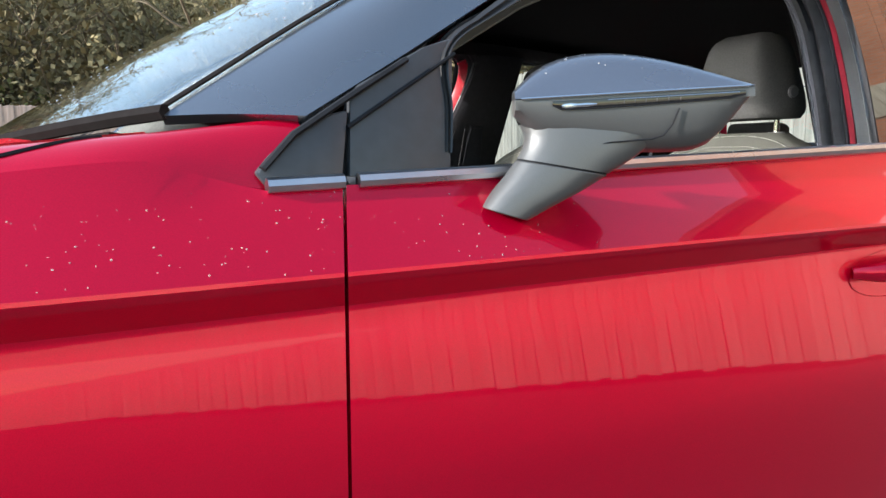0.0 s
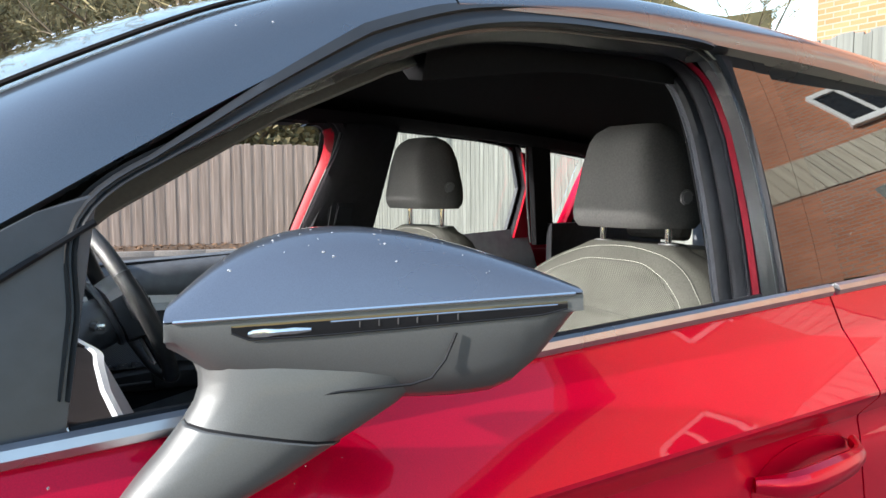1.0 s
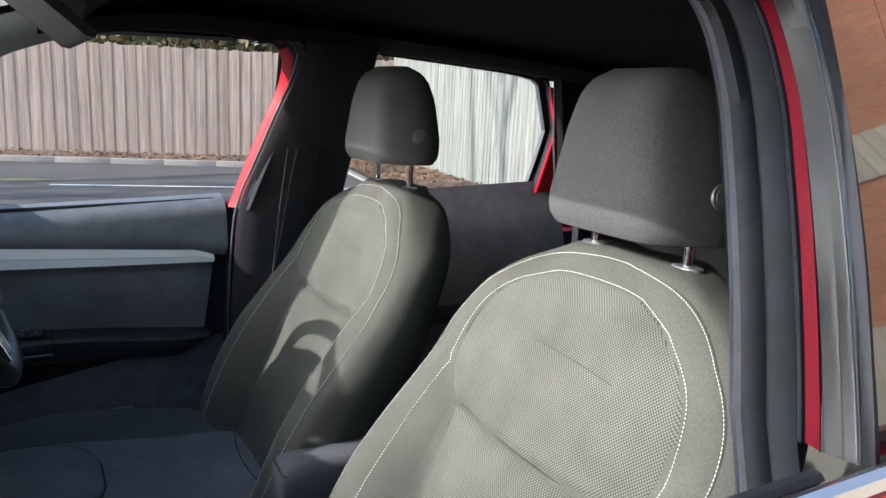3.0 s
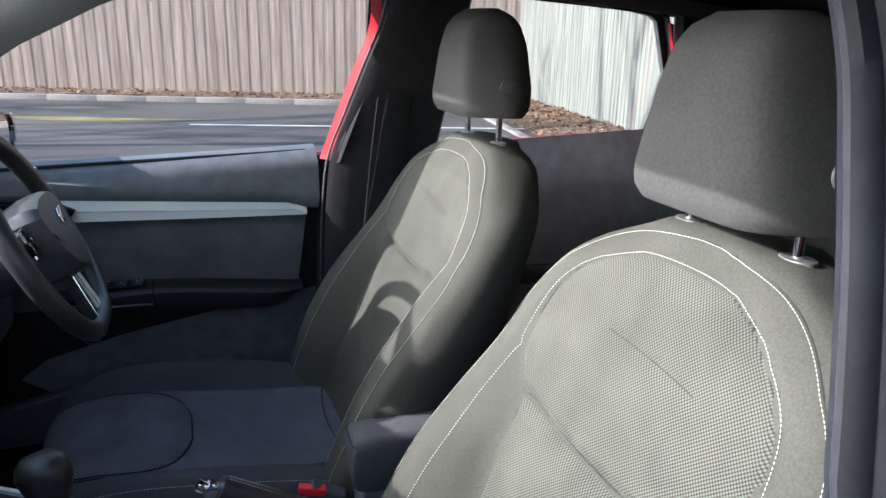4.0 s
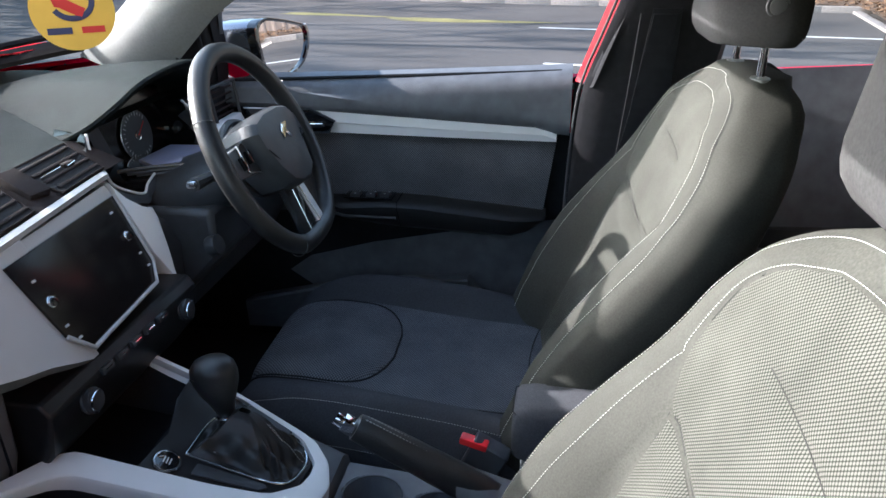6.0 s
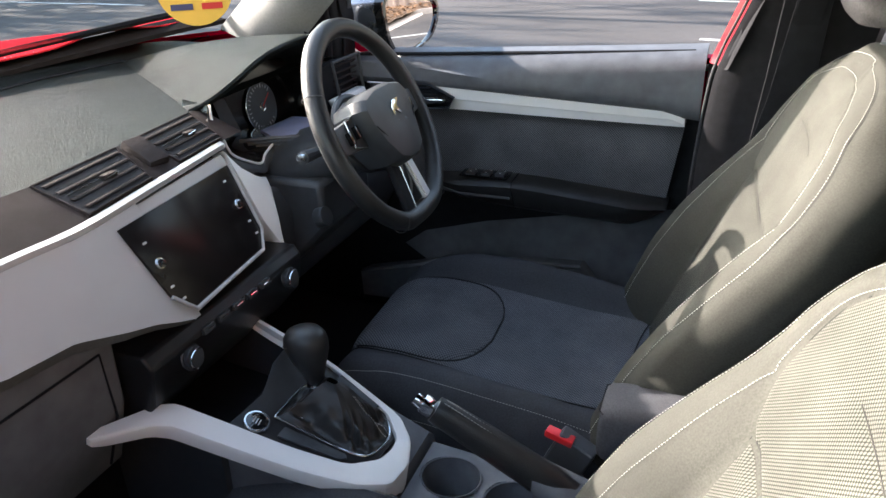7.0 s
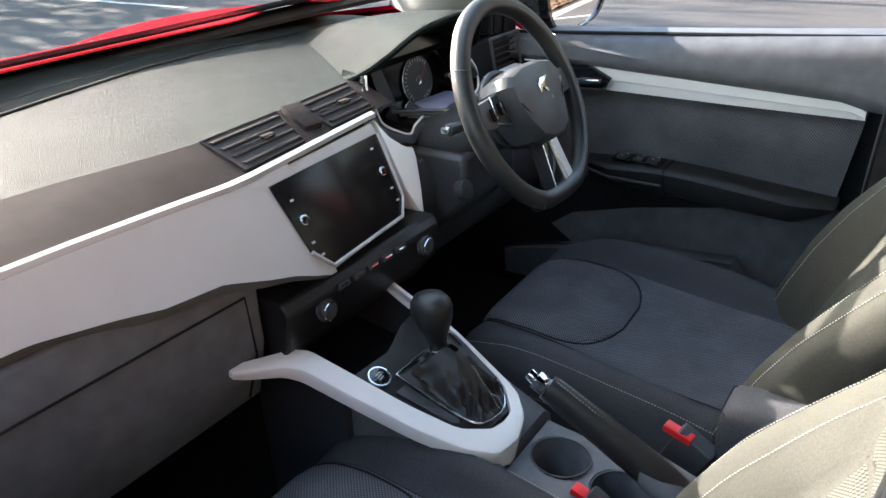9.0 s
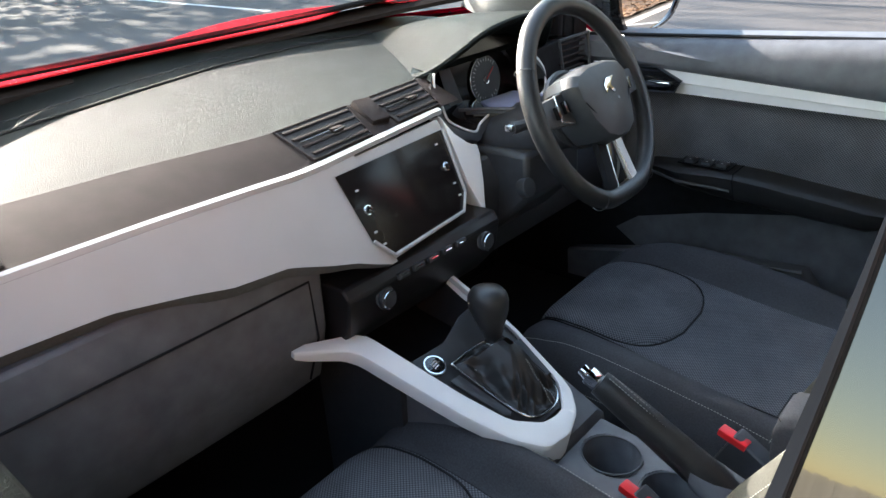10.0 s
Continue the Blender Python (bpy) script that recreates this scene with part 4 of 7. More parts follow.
# ---------------------------------------------------------------- door mirrors
MA, MB = Vector((0.206, 0.042, 0)), Vector((0.444, -0.070, 0))
MU = (MB - MA).normalized()
MW = Vector((0.4258, 0.9048, 0))      # from the front face towards the window


def mpt(u, w, z):
    return MA + MU * u + MW * w + Vector((0, 0, z))


lm = new("door_mirror")
lm.parent, lm.location = car, (0.3 - 0.6, 0.05 - CY, 1.13)
lm["label"] = "grey door mirror with a clear indicator strip"
# section heights along the housing: lower edge, crease, crown
US = [0.0, 0.006, 0.014, 0.025, 0.04, 0.055, 0.07, 0.085, 0.10, 0.115, 0.13, 0.145, 0.16, 0.175, 0.19, 0.205, 0.22, 0.235, 0.248, 0.257, 0.263]
CRE = lambda u: 1.178 + 0.013 * u / 0.263
CROWN = lambda u: smooth(u, [(-0.03, 1.160), (0, 1.186), (0.02, 1.208), (0.04, 1.221), (0.07, 1.230), (0.10, 1.233), (0.13, 1.2315), (0.16, 1.227), (0.20, 1.2165), (0.24, 1.203), (0.263, 1.193), (0.29, 1.182)])
LOW = lambda u: smooth(u, [(-0.02, 1.172), (0, 1.163), (0.010, 1.150), (0.03, 1.134), (0.09, 1.126), (0.15, 1.119), (0.19, 1.120), (0.21, 1.122), (0.225, 1.127), (0.245, 1.152), (0.258, 1.176), (0.263, 1.188), (0.28, 1.2)])
DEP = lambda u: smooth(u, [(-0.02, 0.0), (0, 0.024), (0.03, 0.072), (0.05, 0.084), (0.10, 0.084), (0.15, 0.073), (0.20, 0.058), (0.235, 0.046), (0.252, 0.035), (0.263, 0.022), (0.28, 0.01)])
GW = lambda u: DEP(u) / 0.085
capsec = ((0.0, 0.0), (0.003, 0.12), (0.008, 0.32), (0.016, 0.58), (0.026, 0.78), (0.038, 0.92), (0.053, 1.0), (0.070, 1.0))
part("mirror_cap", loft([[mpt(u, w * min(1.0, GW(u) * 1.02), CRE(u) + h * (CROWN(u) - CRE(u))) for w, h in capsec] + [mpt(u, DEP(u) + 0.002, CROWN(u) - 0.004 - 0.10 * (CROWN(u) - CRE(u))), mpt(u, DEP(u) + 0.002, CRE(u)), mpt(u, 0.3 * DEP(u), CRE(u) - 0.002)] for u in US], True), CAPGREY, lm, "blue-grey metallic mirror cap", angle=50, bevel=0.001)
part("crease_line", tube([mpt(u, -0.0003, CRE(u) - 0.0002) for u in US[1:-1]], 0.0013, 6), SATIN, lm, "bright crease between cap and housing")
part("cap_rim", tube([mpt(u, DEP(u) + 0.001, CROWN(u) - 0.005 - 0.10 * (CROWN(u) - CRE(u))) for u in US[2:-3]], 0.0014, 6), SATIN, lm, "thin bright rim behind the cap")
part("mirror_housing", loft([[mpt(u, 0.001, CRE(u) - 0.0012), mpt(u, 0.0, CRE(u) - 0.012), mpt(u, 0.004, LOW(u) + 0.35 * (CRE(u) - LOW(u))), mpt(u, 0.012 * min(1, 2 * GW(u)), LOW(u) + 0.10 * (CRE(u) - LOW(u))),
                              mpt(u, 0.024 * min(1, 2 * GW(u)), LOW(u)), mpt(u, DEP(u) * 0.96, LOW(u) + min(0.008, 0.2 * (CRE(u) - LOW(u)))), mpt(u, DEP(u), LOW(u) + min(0.02, 0.5 * (CRE(u) - LOW(u)))), mpt(u, DEP(u), CRE(u) - 0.0012)] for u in US], True), SILVERGREY, lm, "satin grey mirror housing", angle=50)
part("mirror_joint", tube([mpt(u, w, z) for u, w, z in ((0.065, 0.010, 1.097), (0.078, 0.006, 1.112), (0.088, 0.003, 1.128), (0.105, 0.002, 1.131), (0.150, 0.002, 1.134), (0.163, 0.001, 1.138), (0.172, 0.000, 1.150), (0.179, -0.001, 1.167))], 0.0009, 5), RUBBER, lm)
part("indicator_reflector", loft([[mpt(u, -0.0004, CRE(u) - 0.0045), mpt(u, -0.0010, CRE(u) - 0.0075 - 0.3 * h), mpt(u, -0.0004, CRE(u) - 0.0080 - h)] for u, h in ((0.040, 0.0008), (0.050, 0.0055), (0.09, 0.0062), (0.14, 0.0058), (0.20, 0.0048), (0.235, 0.004), (0.252, 0.0012))], False), GLOSSBLACK, lm, "dark indicator lens", angle=50)
part("indicator_rim", tube([mpt(u, -0.0006, CRE(u) - 0.0085 - h) for u, h in ((0.040, 0.0008), (0.050, 0.0055), (0.09, 0.0062), (0.14, 0.0058), (0.20, 0.0048), (0.235, 0.004), (0.252, 0.0012))], 0.0006, 5), RUBBER, lm)
part("indicator_bulb", loft([[mpt(u, -0.0012, CRE(u) - 0.0098 + h), mpt(u, -0.0019, CRE(u) - 0.0105), mpt(u, -0.0012, CRE(u) - 0.0112 - h)] for u, h in ((0.050, 0.0004), (0.053, 0.0016), (0.060, 0.0019), (0.068, 0.0010), (0.078, 0.0013), (0.088, 0.0003))], True), SATIN, lm, "clear indicator bulb")
part("indicator_bar", tube([mpt(u, -0.0014, CRE(u) - 0.0066) for u in (0.10, 0.14, 0.18, 0.22, 0.245)], 0.0006, 5), SATIN, lm)
for u in (0.118, 0.130, 0.142, 0.154, 0.167, 0.18):
    part("indicator_cell", rbox((0.0008, 0.0008, 0.0040), Matrix.Translation(mpt(u, -0.0012, CRE(u) - 0.0095)), 0.0002), SEAL, lm)
def neck_ring(z, u0, u1, drop, w0, w1):
    """A rounded, slanted ring round the mirror's neck between u0 and u1."""
    out = []
    for k in range(20):
        a = 2 * math.pi * k / 20
        cx, cy = math.cos(a), math.sin(a)
        q = (abs(cx) ** 3.2 + abs(cy) ** 3.2) ** (-1 / 3.2)
        f = 0.5 + 0.5 * cx * q
        out.append(mpt(u0 + (u1 - u0) * f, 0.5 * (w0 + w1) + 0.5 * (w1 - w0) * cy * q, z - drop * f))
    return out


part("mirror_base", loft([neck_ring(1.062, -0.036, 0.016, 0.016, -0.008, 0.052), neck_ring(1.077, -0.024, 0.042, 0.017, -0.006, 0.052), neck_ring(1.094, -0.009, 0.074, 0.018, -0.004, 0.053), neck_ring(1.1125, 0.005, 0.106, 0.018, -0.001, 0.054)], True), SILVERGREY, lm, "satin grey mirror base", angle=50, bevel=0.0012)
part("neck_joint", loft([neck_ring(1.111, 0.006, 0.105, 0.018, 0.0, 0.053), neck_ring(1.116, 0.008, 0.106, 0.018, 0.0, 0.053)], True), RUBBER, lm)
part("mirror_arm", loft([neck_ring(1.1145, 0.006, 0.108, 0.018, -0.001, 0.054), neck_ring(1.124, 0.012, 0.124, 0.018, 0.0, 0.056), neck_ring(1.134, 0.015, 0.142, 0.017, 0.001, 0.058), neck_ring(1.142, 0.0145, 0.155, 0.015, 0.002, 0.060), neck_ring(1.152, 0.010, 0.168, 0.014, 0.0042, 0.062)], True), SILVERGREY, lm, "satin grey mirror arm", angle=60)

rm = new("door_mirror")
rm.parent, rm.location = car, (0.1 - 0.6, 1.8 - CY, 1.1)
rm["label"] = "grey driver's door mirror showing its glass"
RMR = [(1.645, 1.140), (1.652, 1.166), (1.70, 1.178), (1.80, 1.165), (1.90, 1.147), (1.962, 1.132), (1.978, 1.110), (1.966, 1.078), (1.92, 1.046), (1.85, 1.031), (1.76, 1.027), (1.69, 1.042), (1.655, 1.085)]


def rmr(x, k, shift=0.0):
    """An outline of the far mirror, shrunk towards its middle."""
    return [Vector((x - 0.05 * (z - 1.10), 1.80 + shift + (y - 1.80) * k, 1.103 + (z - 1.103) * k)) for y, z in [(p.x, p.y) for p in spline([(a, b, 0) for a, b in RMR + RMR[:1]], 39)][:-1]]


part("mirror_housing", loft([rmr(0.010, 0.18, -0.05), rmr(0.014, 0.36, -0.045), rmr(0.030, 0.62, -0.03), rmr(0.065, 0.84, -0.012), rmr(0.11, 0.96), rmr(0.165, 0.995), rmr(0.178, 0.99)], True), CAPGREY, rm, "blue-grey mirror housing", angle=45)
part("mirror_rim", loft([rmr(0.168, 1.0), rmr(0.187, 1.004), rmr(0.190, 0.98), rmr(0.190, 0.90), rmr(0.180, 0.885)], True, cap=False), GLOSSBLACK, rm, "gloss black mirror rim", angle=40)
part("mirror_glass", slab(rmr(0.182, 0.89), (0.002, 0, 0)), MIRROR, rm, "mirror glass")
part("mirror_arm", tube([(0.13, 1.66, 1.075), (0.10, 1.72, 1.085), (0.09, 1.78, 1.10)], [0.030, 0.026, 0.030], 10), RED, rm)
part("marker_lamp", rbox((0.004, 0.012, 0.004), pose(0.190, 1.945, 1.135), 0.001), WHITEINK, rm)


# ---------------------------------------------------------------- driver's door lining
SK = lambda x, y, z: Vector((x, y + 0.050 * (x - 0.40), z))     # the lining runs a little outwards to the rear
pad_low = lambda x: interp(x, [(0.06, 1.001), (0.23, 0.997), (0.822, 0.959), (0.86, 0.945), (0.89, 0.945)])
pad_z = lambda x: 1.042 + 0.025 * max(0.0, (x - 0.15) / 0.75) ** 1.4
dt = thing("door_lining", "black driver's door lining with a white strip and armrest", "door panel", at=(0.5, 1.70, 0.7))
part("lower_panel", surf(lambda u, v: SK(-0.02 + 0.90 * u, 1.690 - 0.018 * math.sin(math.pi * v), 0.40 + 0.33 * v), 10, 8), PLASTIC, dt, solid=-0.02)
part("upper_pad", loft([[SK(x, 1.648, pad_low(x)), SK(x, 1.632, pad_low(x) + 0.012), SK(x, 1.630, pad_low(x) + 0.024), SK(x, 1.637, pad_z(x) - 0.032), SK(x, 1.648, pad_z(x) - 0.016), SK(x, 1.668, pad_z(x) - 0.005), SK(x, 1.694, pad_z(x)), SK(x, 1.716, pad_z(x) + 0.001)] for x in [-0.04 + 0.037 * i for i in range(26)]], False), PLASTIC, dt, "black soft upper pad", solid=-0.012, angle=50)
part("cloth_insert", surf(lambda u, v: SK(0.16 + 0.70 * u - 0.03 * (1 - v) * u, 1.664 - 0.006 * math.sin(math.pi * v), 0.73 + (0.205 - 0.0 * u) * v), 12, 8, (0.70, 0.21)), CUSHIONCLOTH, dt, "dark woven door insert", solid=-0.01)


def strip_edge(x):
    return interp(x, [(0.06, 1.001), (0.36, 1.001), (0.829, 0.963), (0.857, 0.937)]), interp(x, [(0.06, 0.936), (0.36, 0.932), (0.60, 0.925), (0.857, 0.919)])


rings = []
for x in [0.06 + 0.769 * i / 24 for i in range(25)] + [0.843, 0.857]:
    t, b = strip_edge(x)
    mid = b + (t - b) * 0.36
    rings.append([SK(x, 1.648, t), SK(x, 1.6375, t - 0.0025), SK(x, 1.6360, mid + 0.001), SK(x, 1.6385, mid - 0.001), SK(x, 1.6425, b + 0.001), SK(x, 1.648, b)])
part("white_strip", loft(rings, False), WHITE, dt, "pearl white trim strip", angle=10)
hrec = [(0.100, 0.992), (0.305, 0.990), (0.360, 0.962), (0.346, 0.938), (0.125, 0.934)]
part("handle_frame", tube([SK(x, 1.6285, z) for x, z in hrec], 0.0035, 6, closed=True, up=(0, 1, 0)), CHROME, dt, "chrome handle surround")
part("handle_well", slab([SK(x, 1.6295, z) for x, z in hrec], (0, 0.002, 0), 0.0008), GLOSSBLACK, dt)
part("inner_handle", slab([SK(x, 1.6275, z) for x, z in ((0.215, 0.958), (0.335, 0.960), (0.342, 0.953), (0.325, 0.947), (0.215, 0.947))], (0, -0.008, 0), 0.003), CHROME, dt, "chrome inner door handle")
arm_r = []
for i in range(15):
    x = 0.30 + 0.54 * i / 14
    zt = interp(x, [(0.30, 0.772), (0.48, 0.782), (0.56, 0.778), (0.84, 0.748)])
    y0 = interp(x, [(0.30, 1.628), (0.38, 1.590), (0.78, 1.588), (0.84, 1.622)])
    zl = interp(x, [(0.30, 0.745), (0.48, 0.722), (0.78, 0.705), (0.84, 0.735)])
    arm_r.append([SK(x, 1.672, zt + 0.003), SK(x, y0 + 0.012, zt + 0.002), SK(x, y0, zt - 0.008), SK(x, y0 + 0.004, zl + 0.012), SK(x, y0 + 0.016, zl), SK(x, 1.672, zl - 0.005)])
part("armrest", loft(arm_r, True), LEATHER, dt, "black padded armrest", angle=50)
part("armrest_joint", tube([SK(0.502, 1.663, 0.785), SK(0.502, 1.597, 0.784), SK(0.504, 1.586, 0.772), SK(0.510, 1.592, 0.728)], 0.0014, 5), RUBBER, dt)
part("armrest_edge", tube([SK(x, interp(x, [(0.30, 1.626), (0.38, 1.588), (0.50, 1.587)]), interp(x, [(0.30, 0.752), (0.50, 0.748)])) for x in (0.30, 0.34, 0.38, 0.44, 0.50)], 0.0035, 6), SEAL, dt)
part("switch_plate", slab([SK(x, y, 0.7865) for x, y in ((0.375, 1.606), (0.490, 1.600), (0.490, 1.652), (0.375, 1.652))], (0, 0, 0.003), 0.001), GLOSSBLACK, dt)
for x in (0.40, 0.437, 0.470):
    part("window_switch", rbox((0.022, 0.026, 0.008), Matrix.Translation(SK(x, 1.622, 0.792)), 0.002), BLACKPANEL, dt)
    part("switch_mark", rbox((0.004, 0.003, 0.0006), Matrix.Translation(SK(x, 1.616, 0.7966)), 0.0), WHITEINK, dt)
    part("switch_mark", rbox((0.004, 0.003, 0.0006), Matrix.Translation(SK(x + 0.008, 1.630, 0.7966)), 0.0), WHITEINK, dt)
part("door_pocket", loft([[SK(x, 1.672, 0.42), SK(x, 1.610, 0.43), SK(x, 1.606, z), SK(x, 1.614, z + 0.004), SK(x, 1.672, z - 0.01)] for x, z in ((0.10, 0.50), (0.30, 0.545), (0.50, 0.572), (0.66, 0.582), (0.72, 0.50))], True), PLASTIC, dt, "black door pocket")
part("pocket_lip", tube([SK(x, 1.607, z) for x, z in ((0.34, 0.553), (0.50, 0.574), (0.665, 0.584))], 0.004, 6), SEAL, dt)
part("sill_seal", tube([SK(x, 1.722, pad_z(x) + 0.003) for x in (-0.03, 0.15, 0.3, 0.45, 0.6, 0.75, 0.875)], 0.005, 6), RUBBER, dt)
part("end_cap", slab([SK(x, 1.650, z) for x, z in ((0.875, 0.42), (0.885, 0.42), (0.905, 1.05), (0.89, 1.06))], (0, 0.05, 0), 0.003), RUBBER, dt)
# the near door's lining, seen edge-on from above
dl = thing("door_lining", "black passenger door lining below the lowered window", "door panel", at=(0.5, 0.15, 0.7))
part("upper_pad", loft([[(x, 0.205, 0.90), (x, 0.200, 0.97), (x, 0.185, 1.02), (x, 0.155, 1.050 + 0.02 * x), (x, 0.125, 1.055 + 0.02 * x)] for x in [-0.03 + 0.1 * i for i in range(11)]], False), DASHPAD, dl, solid=0.01, angle=50)
part("lower_panel", surf(lambda u, v: (-0.02 + 0.99 * u, 0.18 + 0.03 * math.sin(math.pi * v), 0.42 + 0.50 * v), 8, 6), PLASTIC, dl, solid=0.015)


# ---------------------------------------------------------------- seats
def seat(xo, yc, lift_h, label):
    """One front seat; its width runs along the turned car, xo slides it along, lift_h raises the head restraint."""
    st = thing("front_seat", label, "car seat", "front seats", at=(0.80, yc, 0.40))
    OS = [(0.50, 0.222), (0.60, 0.240), (0.70, 0.252), (0.85, 0.258), (0.93, 0.253), (0.96, 0.2485)] + [(0.98 + 0.178 * r, 0.244 * (1 - r ** 2.4) ** (1 / 2.4)) for r in (0.0, 0.2, 0.35, 0.5, 0.6, 0.7, 0.78, 0.84, 0.89, 0.93, 0.96, 0.98)]
    IN = [(0.50, 0.134), (0.70, 0.140), (0.85, 0.145), (0.918, 0.148), (0.935, 0.158), (0.962, 0.188), (0.980, 0.195), (1.01, 0.192), (1.04, 0.186), (1.06, 0.179), (1.08, 0.163), (1.100, 0.137), (1.112, 0.114), (1.119, 0.094), (1.123, 0.072), (1.1245, 0.050), (1.16, 0.04)]
    BO = [(0.50, 0.060), (0.62, 0.080), (0.74, 0.084), (0.82, 0.072), (0.89, 0.046), (0.95, 0.020), (1.00, 0.008), (1.06, 0.003), (1.16, 0.0)]
    TH = [(0.50, 0.135), (0.80, 0.132), (1.00, 0.122), (1.09, 0.112), (1.13, 0.100), (1.150, 0.078), (1.158, 0.052)]
    put = lambda x, y, z: Vector((x + xo - TURN * y, yc + y, z))
    x0 = lambda z: 1.085 + 0.42 * (z - 1.11) + max(0.0, z - 1.095) * 0.35
    dip = lambda y: 0.931 - 0.014 * max(0.0, 1 - (y / 0.15) ** 2)

    def front(y, z):
        """x of the padded front at y from the seat's middle."""
        w, i, b = smooth(z, OS), smooth(z, IN, 0.012), smooth(z, BO)
        a = abs(y)
        if a <= i:
            g = math.exp(-((z - dip(y)) / 0.010) ** 2) * 0.010 * min(1.0, max(0.0, (0.165 - a) / 0.03))
            puff = 0.010 * math.exp(-((z - 0.865) / 0.045) ** 2) * (1 - (a / i) ** 2)
            fold = 0.0035 * math.exp(-((z - 1.040 - 0.05 * y) / 0.006) ** 2) * max(0.0, 1 - ((y + 0.01) / 0.095) ** 2)
            return x0(z) - 0.008 * (a / i) ** 2 + g - puff + fold
        t = min(1, (a - i) / max(1e-3, w - i))
        return x0(z) - 0.008 - b * math.sin(1.9 * t) + 0.012 * t ** 3 + 0.004 * math.exp(-(t / 0.10) ** 2)

    def on(y, z, lift=0.0):
        """A point on the padded front; the shoulders fall away towards the sides."""
        k = abs(y) / 0.20
        return put(front(y, z) - lift, y, z - 0.012 * min(1.2, k) ** 3 * max(0.0, min(1.0, (z - 1.02) / 0.13)))

    rings = []
    for z in [0.50 + 0.658 * j / 60 for j in range(61)]:
        w, th = smooth(z, OS), smooth(z, TH, 0.01)
        f = [on(w * k, z) for k in [-1 + 2 * j / 48 for j in range(49)]]
        xe, ze = front(w, z), f[-1].z
        xb = max(x0(z) + th, xe + 0.07)
        bul = 0.020 * min(1.0, max(0.15, (1.150 - z) / 0.09))
        sd = [(xe + 0.004, w + 0.006), (xe + 0.016, w + 0.006 + 0.65 * bul), (xe + 0.4 * (xb - xe), w + 0.004 + bul), (xe + 0.72 * (xb - xe), w + bul * 0.8), (xb - 0.012, w - 0.006), (xb, w - 0.030)]
        top = 0.010 * max(0.0, (z - 1.10) / 0.058)
        bk = [put(xb + 0.012 * (1 - k * k), (w - 0.030) * k, ze + (z - top - ze) * (1 - abs(k) ** 3)) for k in (0.7, 0.35, 0, -0.35, -0.7)]
        rings.append(f + [put(x, y, ze) for x, y in sd] + bk + [put(x, -y, ze) for x, y in reversed(sd)])
    part("backrest", loft(rings, True), CLOTH, st, "grey cloth backrest with side bolsters", angle=70)

    def patch(lo, hi, n, lift):
        def f(u, v):
            y0 = (2 * u - 1) * 0.14
            za, zb = lo(y0), hi(y0)
            z = za + (zb - za) * v
            return on(smooth(z, IN, 0.012) * 1.004 * (2 * u - 1), z, lift - (lift + 0.0012) * max(0.0, (abs(2 * u - 1) - 0.93) / 0.07) ** 2)
        bm = surf(f, 44, n)
        lay = bm.loops.layers.uv.new("map")
        for fc in bm.faces:
            for lp in fc.loops:
                lp[lay].uv = (lp.vert.co.y, lp.vert.co.z * 1.08)
        return bm
    part("upper_insert", patch(lambda y: dip(y) + 0.002, lambda y: 1.124, 60, 0.0016), MESHCLOTH, st, "pale pipped mesh upper insert", angle=70)
    part("lower_insert", patch(lambda y: 0.53, lambda y: dip(y) - 0.003, 50, 0.0016), MESHCLOTH, st, "pale pipped mesh lower insert", angle=70)
    for sg in (-1, 1):
        part("insert_seam", tube([on(sg * (smooth(z, IN, 0.012) + 0.001), z, -0.0006) for z in [0.54 + 0.583 * j / 60 for j in range(61)]], 0.0016, 6), SEATSEAM, st, "dark sewn seam")
    part("lumbar_crease", tube([on(y, dip(y), 0.0008) for y in [-0.146 + 0.292 * j / 28 for j in range(29)]], 0.0015, 6), SEATSEAM, st)
    # Shade in the cloth fold, drawn as a thin dark tube.
    part("shoulder_crease", tube([on(y, 1.040 + 0.05 * y, 0.0018) for y in [-0.085 + 0.150 * j / 14 for j in range(15)]], 0.0006, 5), SEATSEAM, st)
    # twin stitching: one row follows the insert and runs on down the bolster, one sits on the outer seam
    es = lambda z: smooth(z, IN, 0.012) + 0.005 if z > 0.975 else min(smooth(0.975, IN, 0.012) + 0.005, smooth(z, OS) - 0.050)
    zi = [0.58 + 0.545 * j / 90 for j in range(91)]
    edge = [on(-es(z), z, 0.0022) for z in zi] + [on(0.052 * (2 * j / 12 - 1), 1.128, 0.0022) for j in range(13)] + [on(es(z), z, 0.0022) for z in reversed(zi)]
    stitches("insert_stitching", edge, st, 0.0042, 0.00050, (1, 0, 0))
    ow = lambda z: smooth(z, OS) - 0.004
    half = [(ow(0.56 + 0.42 * j / 60), 0.56 + 0.42 * j / 60) for j in range(60)]
    half += [(ow(0.98) * math.cos(q) ** 0.87, 0.98 + 0.172 * math.sin(q) ** 0.87) for q in [0.5 * math.pi * j / 40 for j in range(40)]]
    edge = [on(-y, z, 0.0016) for y, z in half] + [on(y, z, 0.0016) for y, z in reversed(half)]
    stitches("bolster_stitching", edge, st, 0.0042, 0.00054, (1, 0, 0))
    part("outer_seam", tube([p + Vector((0.0035, 0, 0)) for p in edge], 0.0014, 6), SEATSEAM, st)
    # head restraint: a flat narrow front, cheeks flaring back, on two chromed posts
    hz = [1.187, 1.1885, 1.192, 1.199, 1.21, 1.225, 1.24, 1.255, 1.27, 1.285, 1.30, 1.315, 1.33, 1.342, 1.352, 1.360, 1.366, 1.370, 1.372]
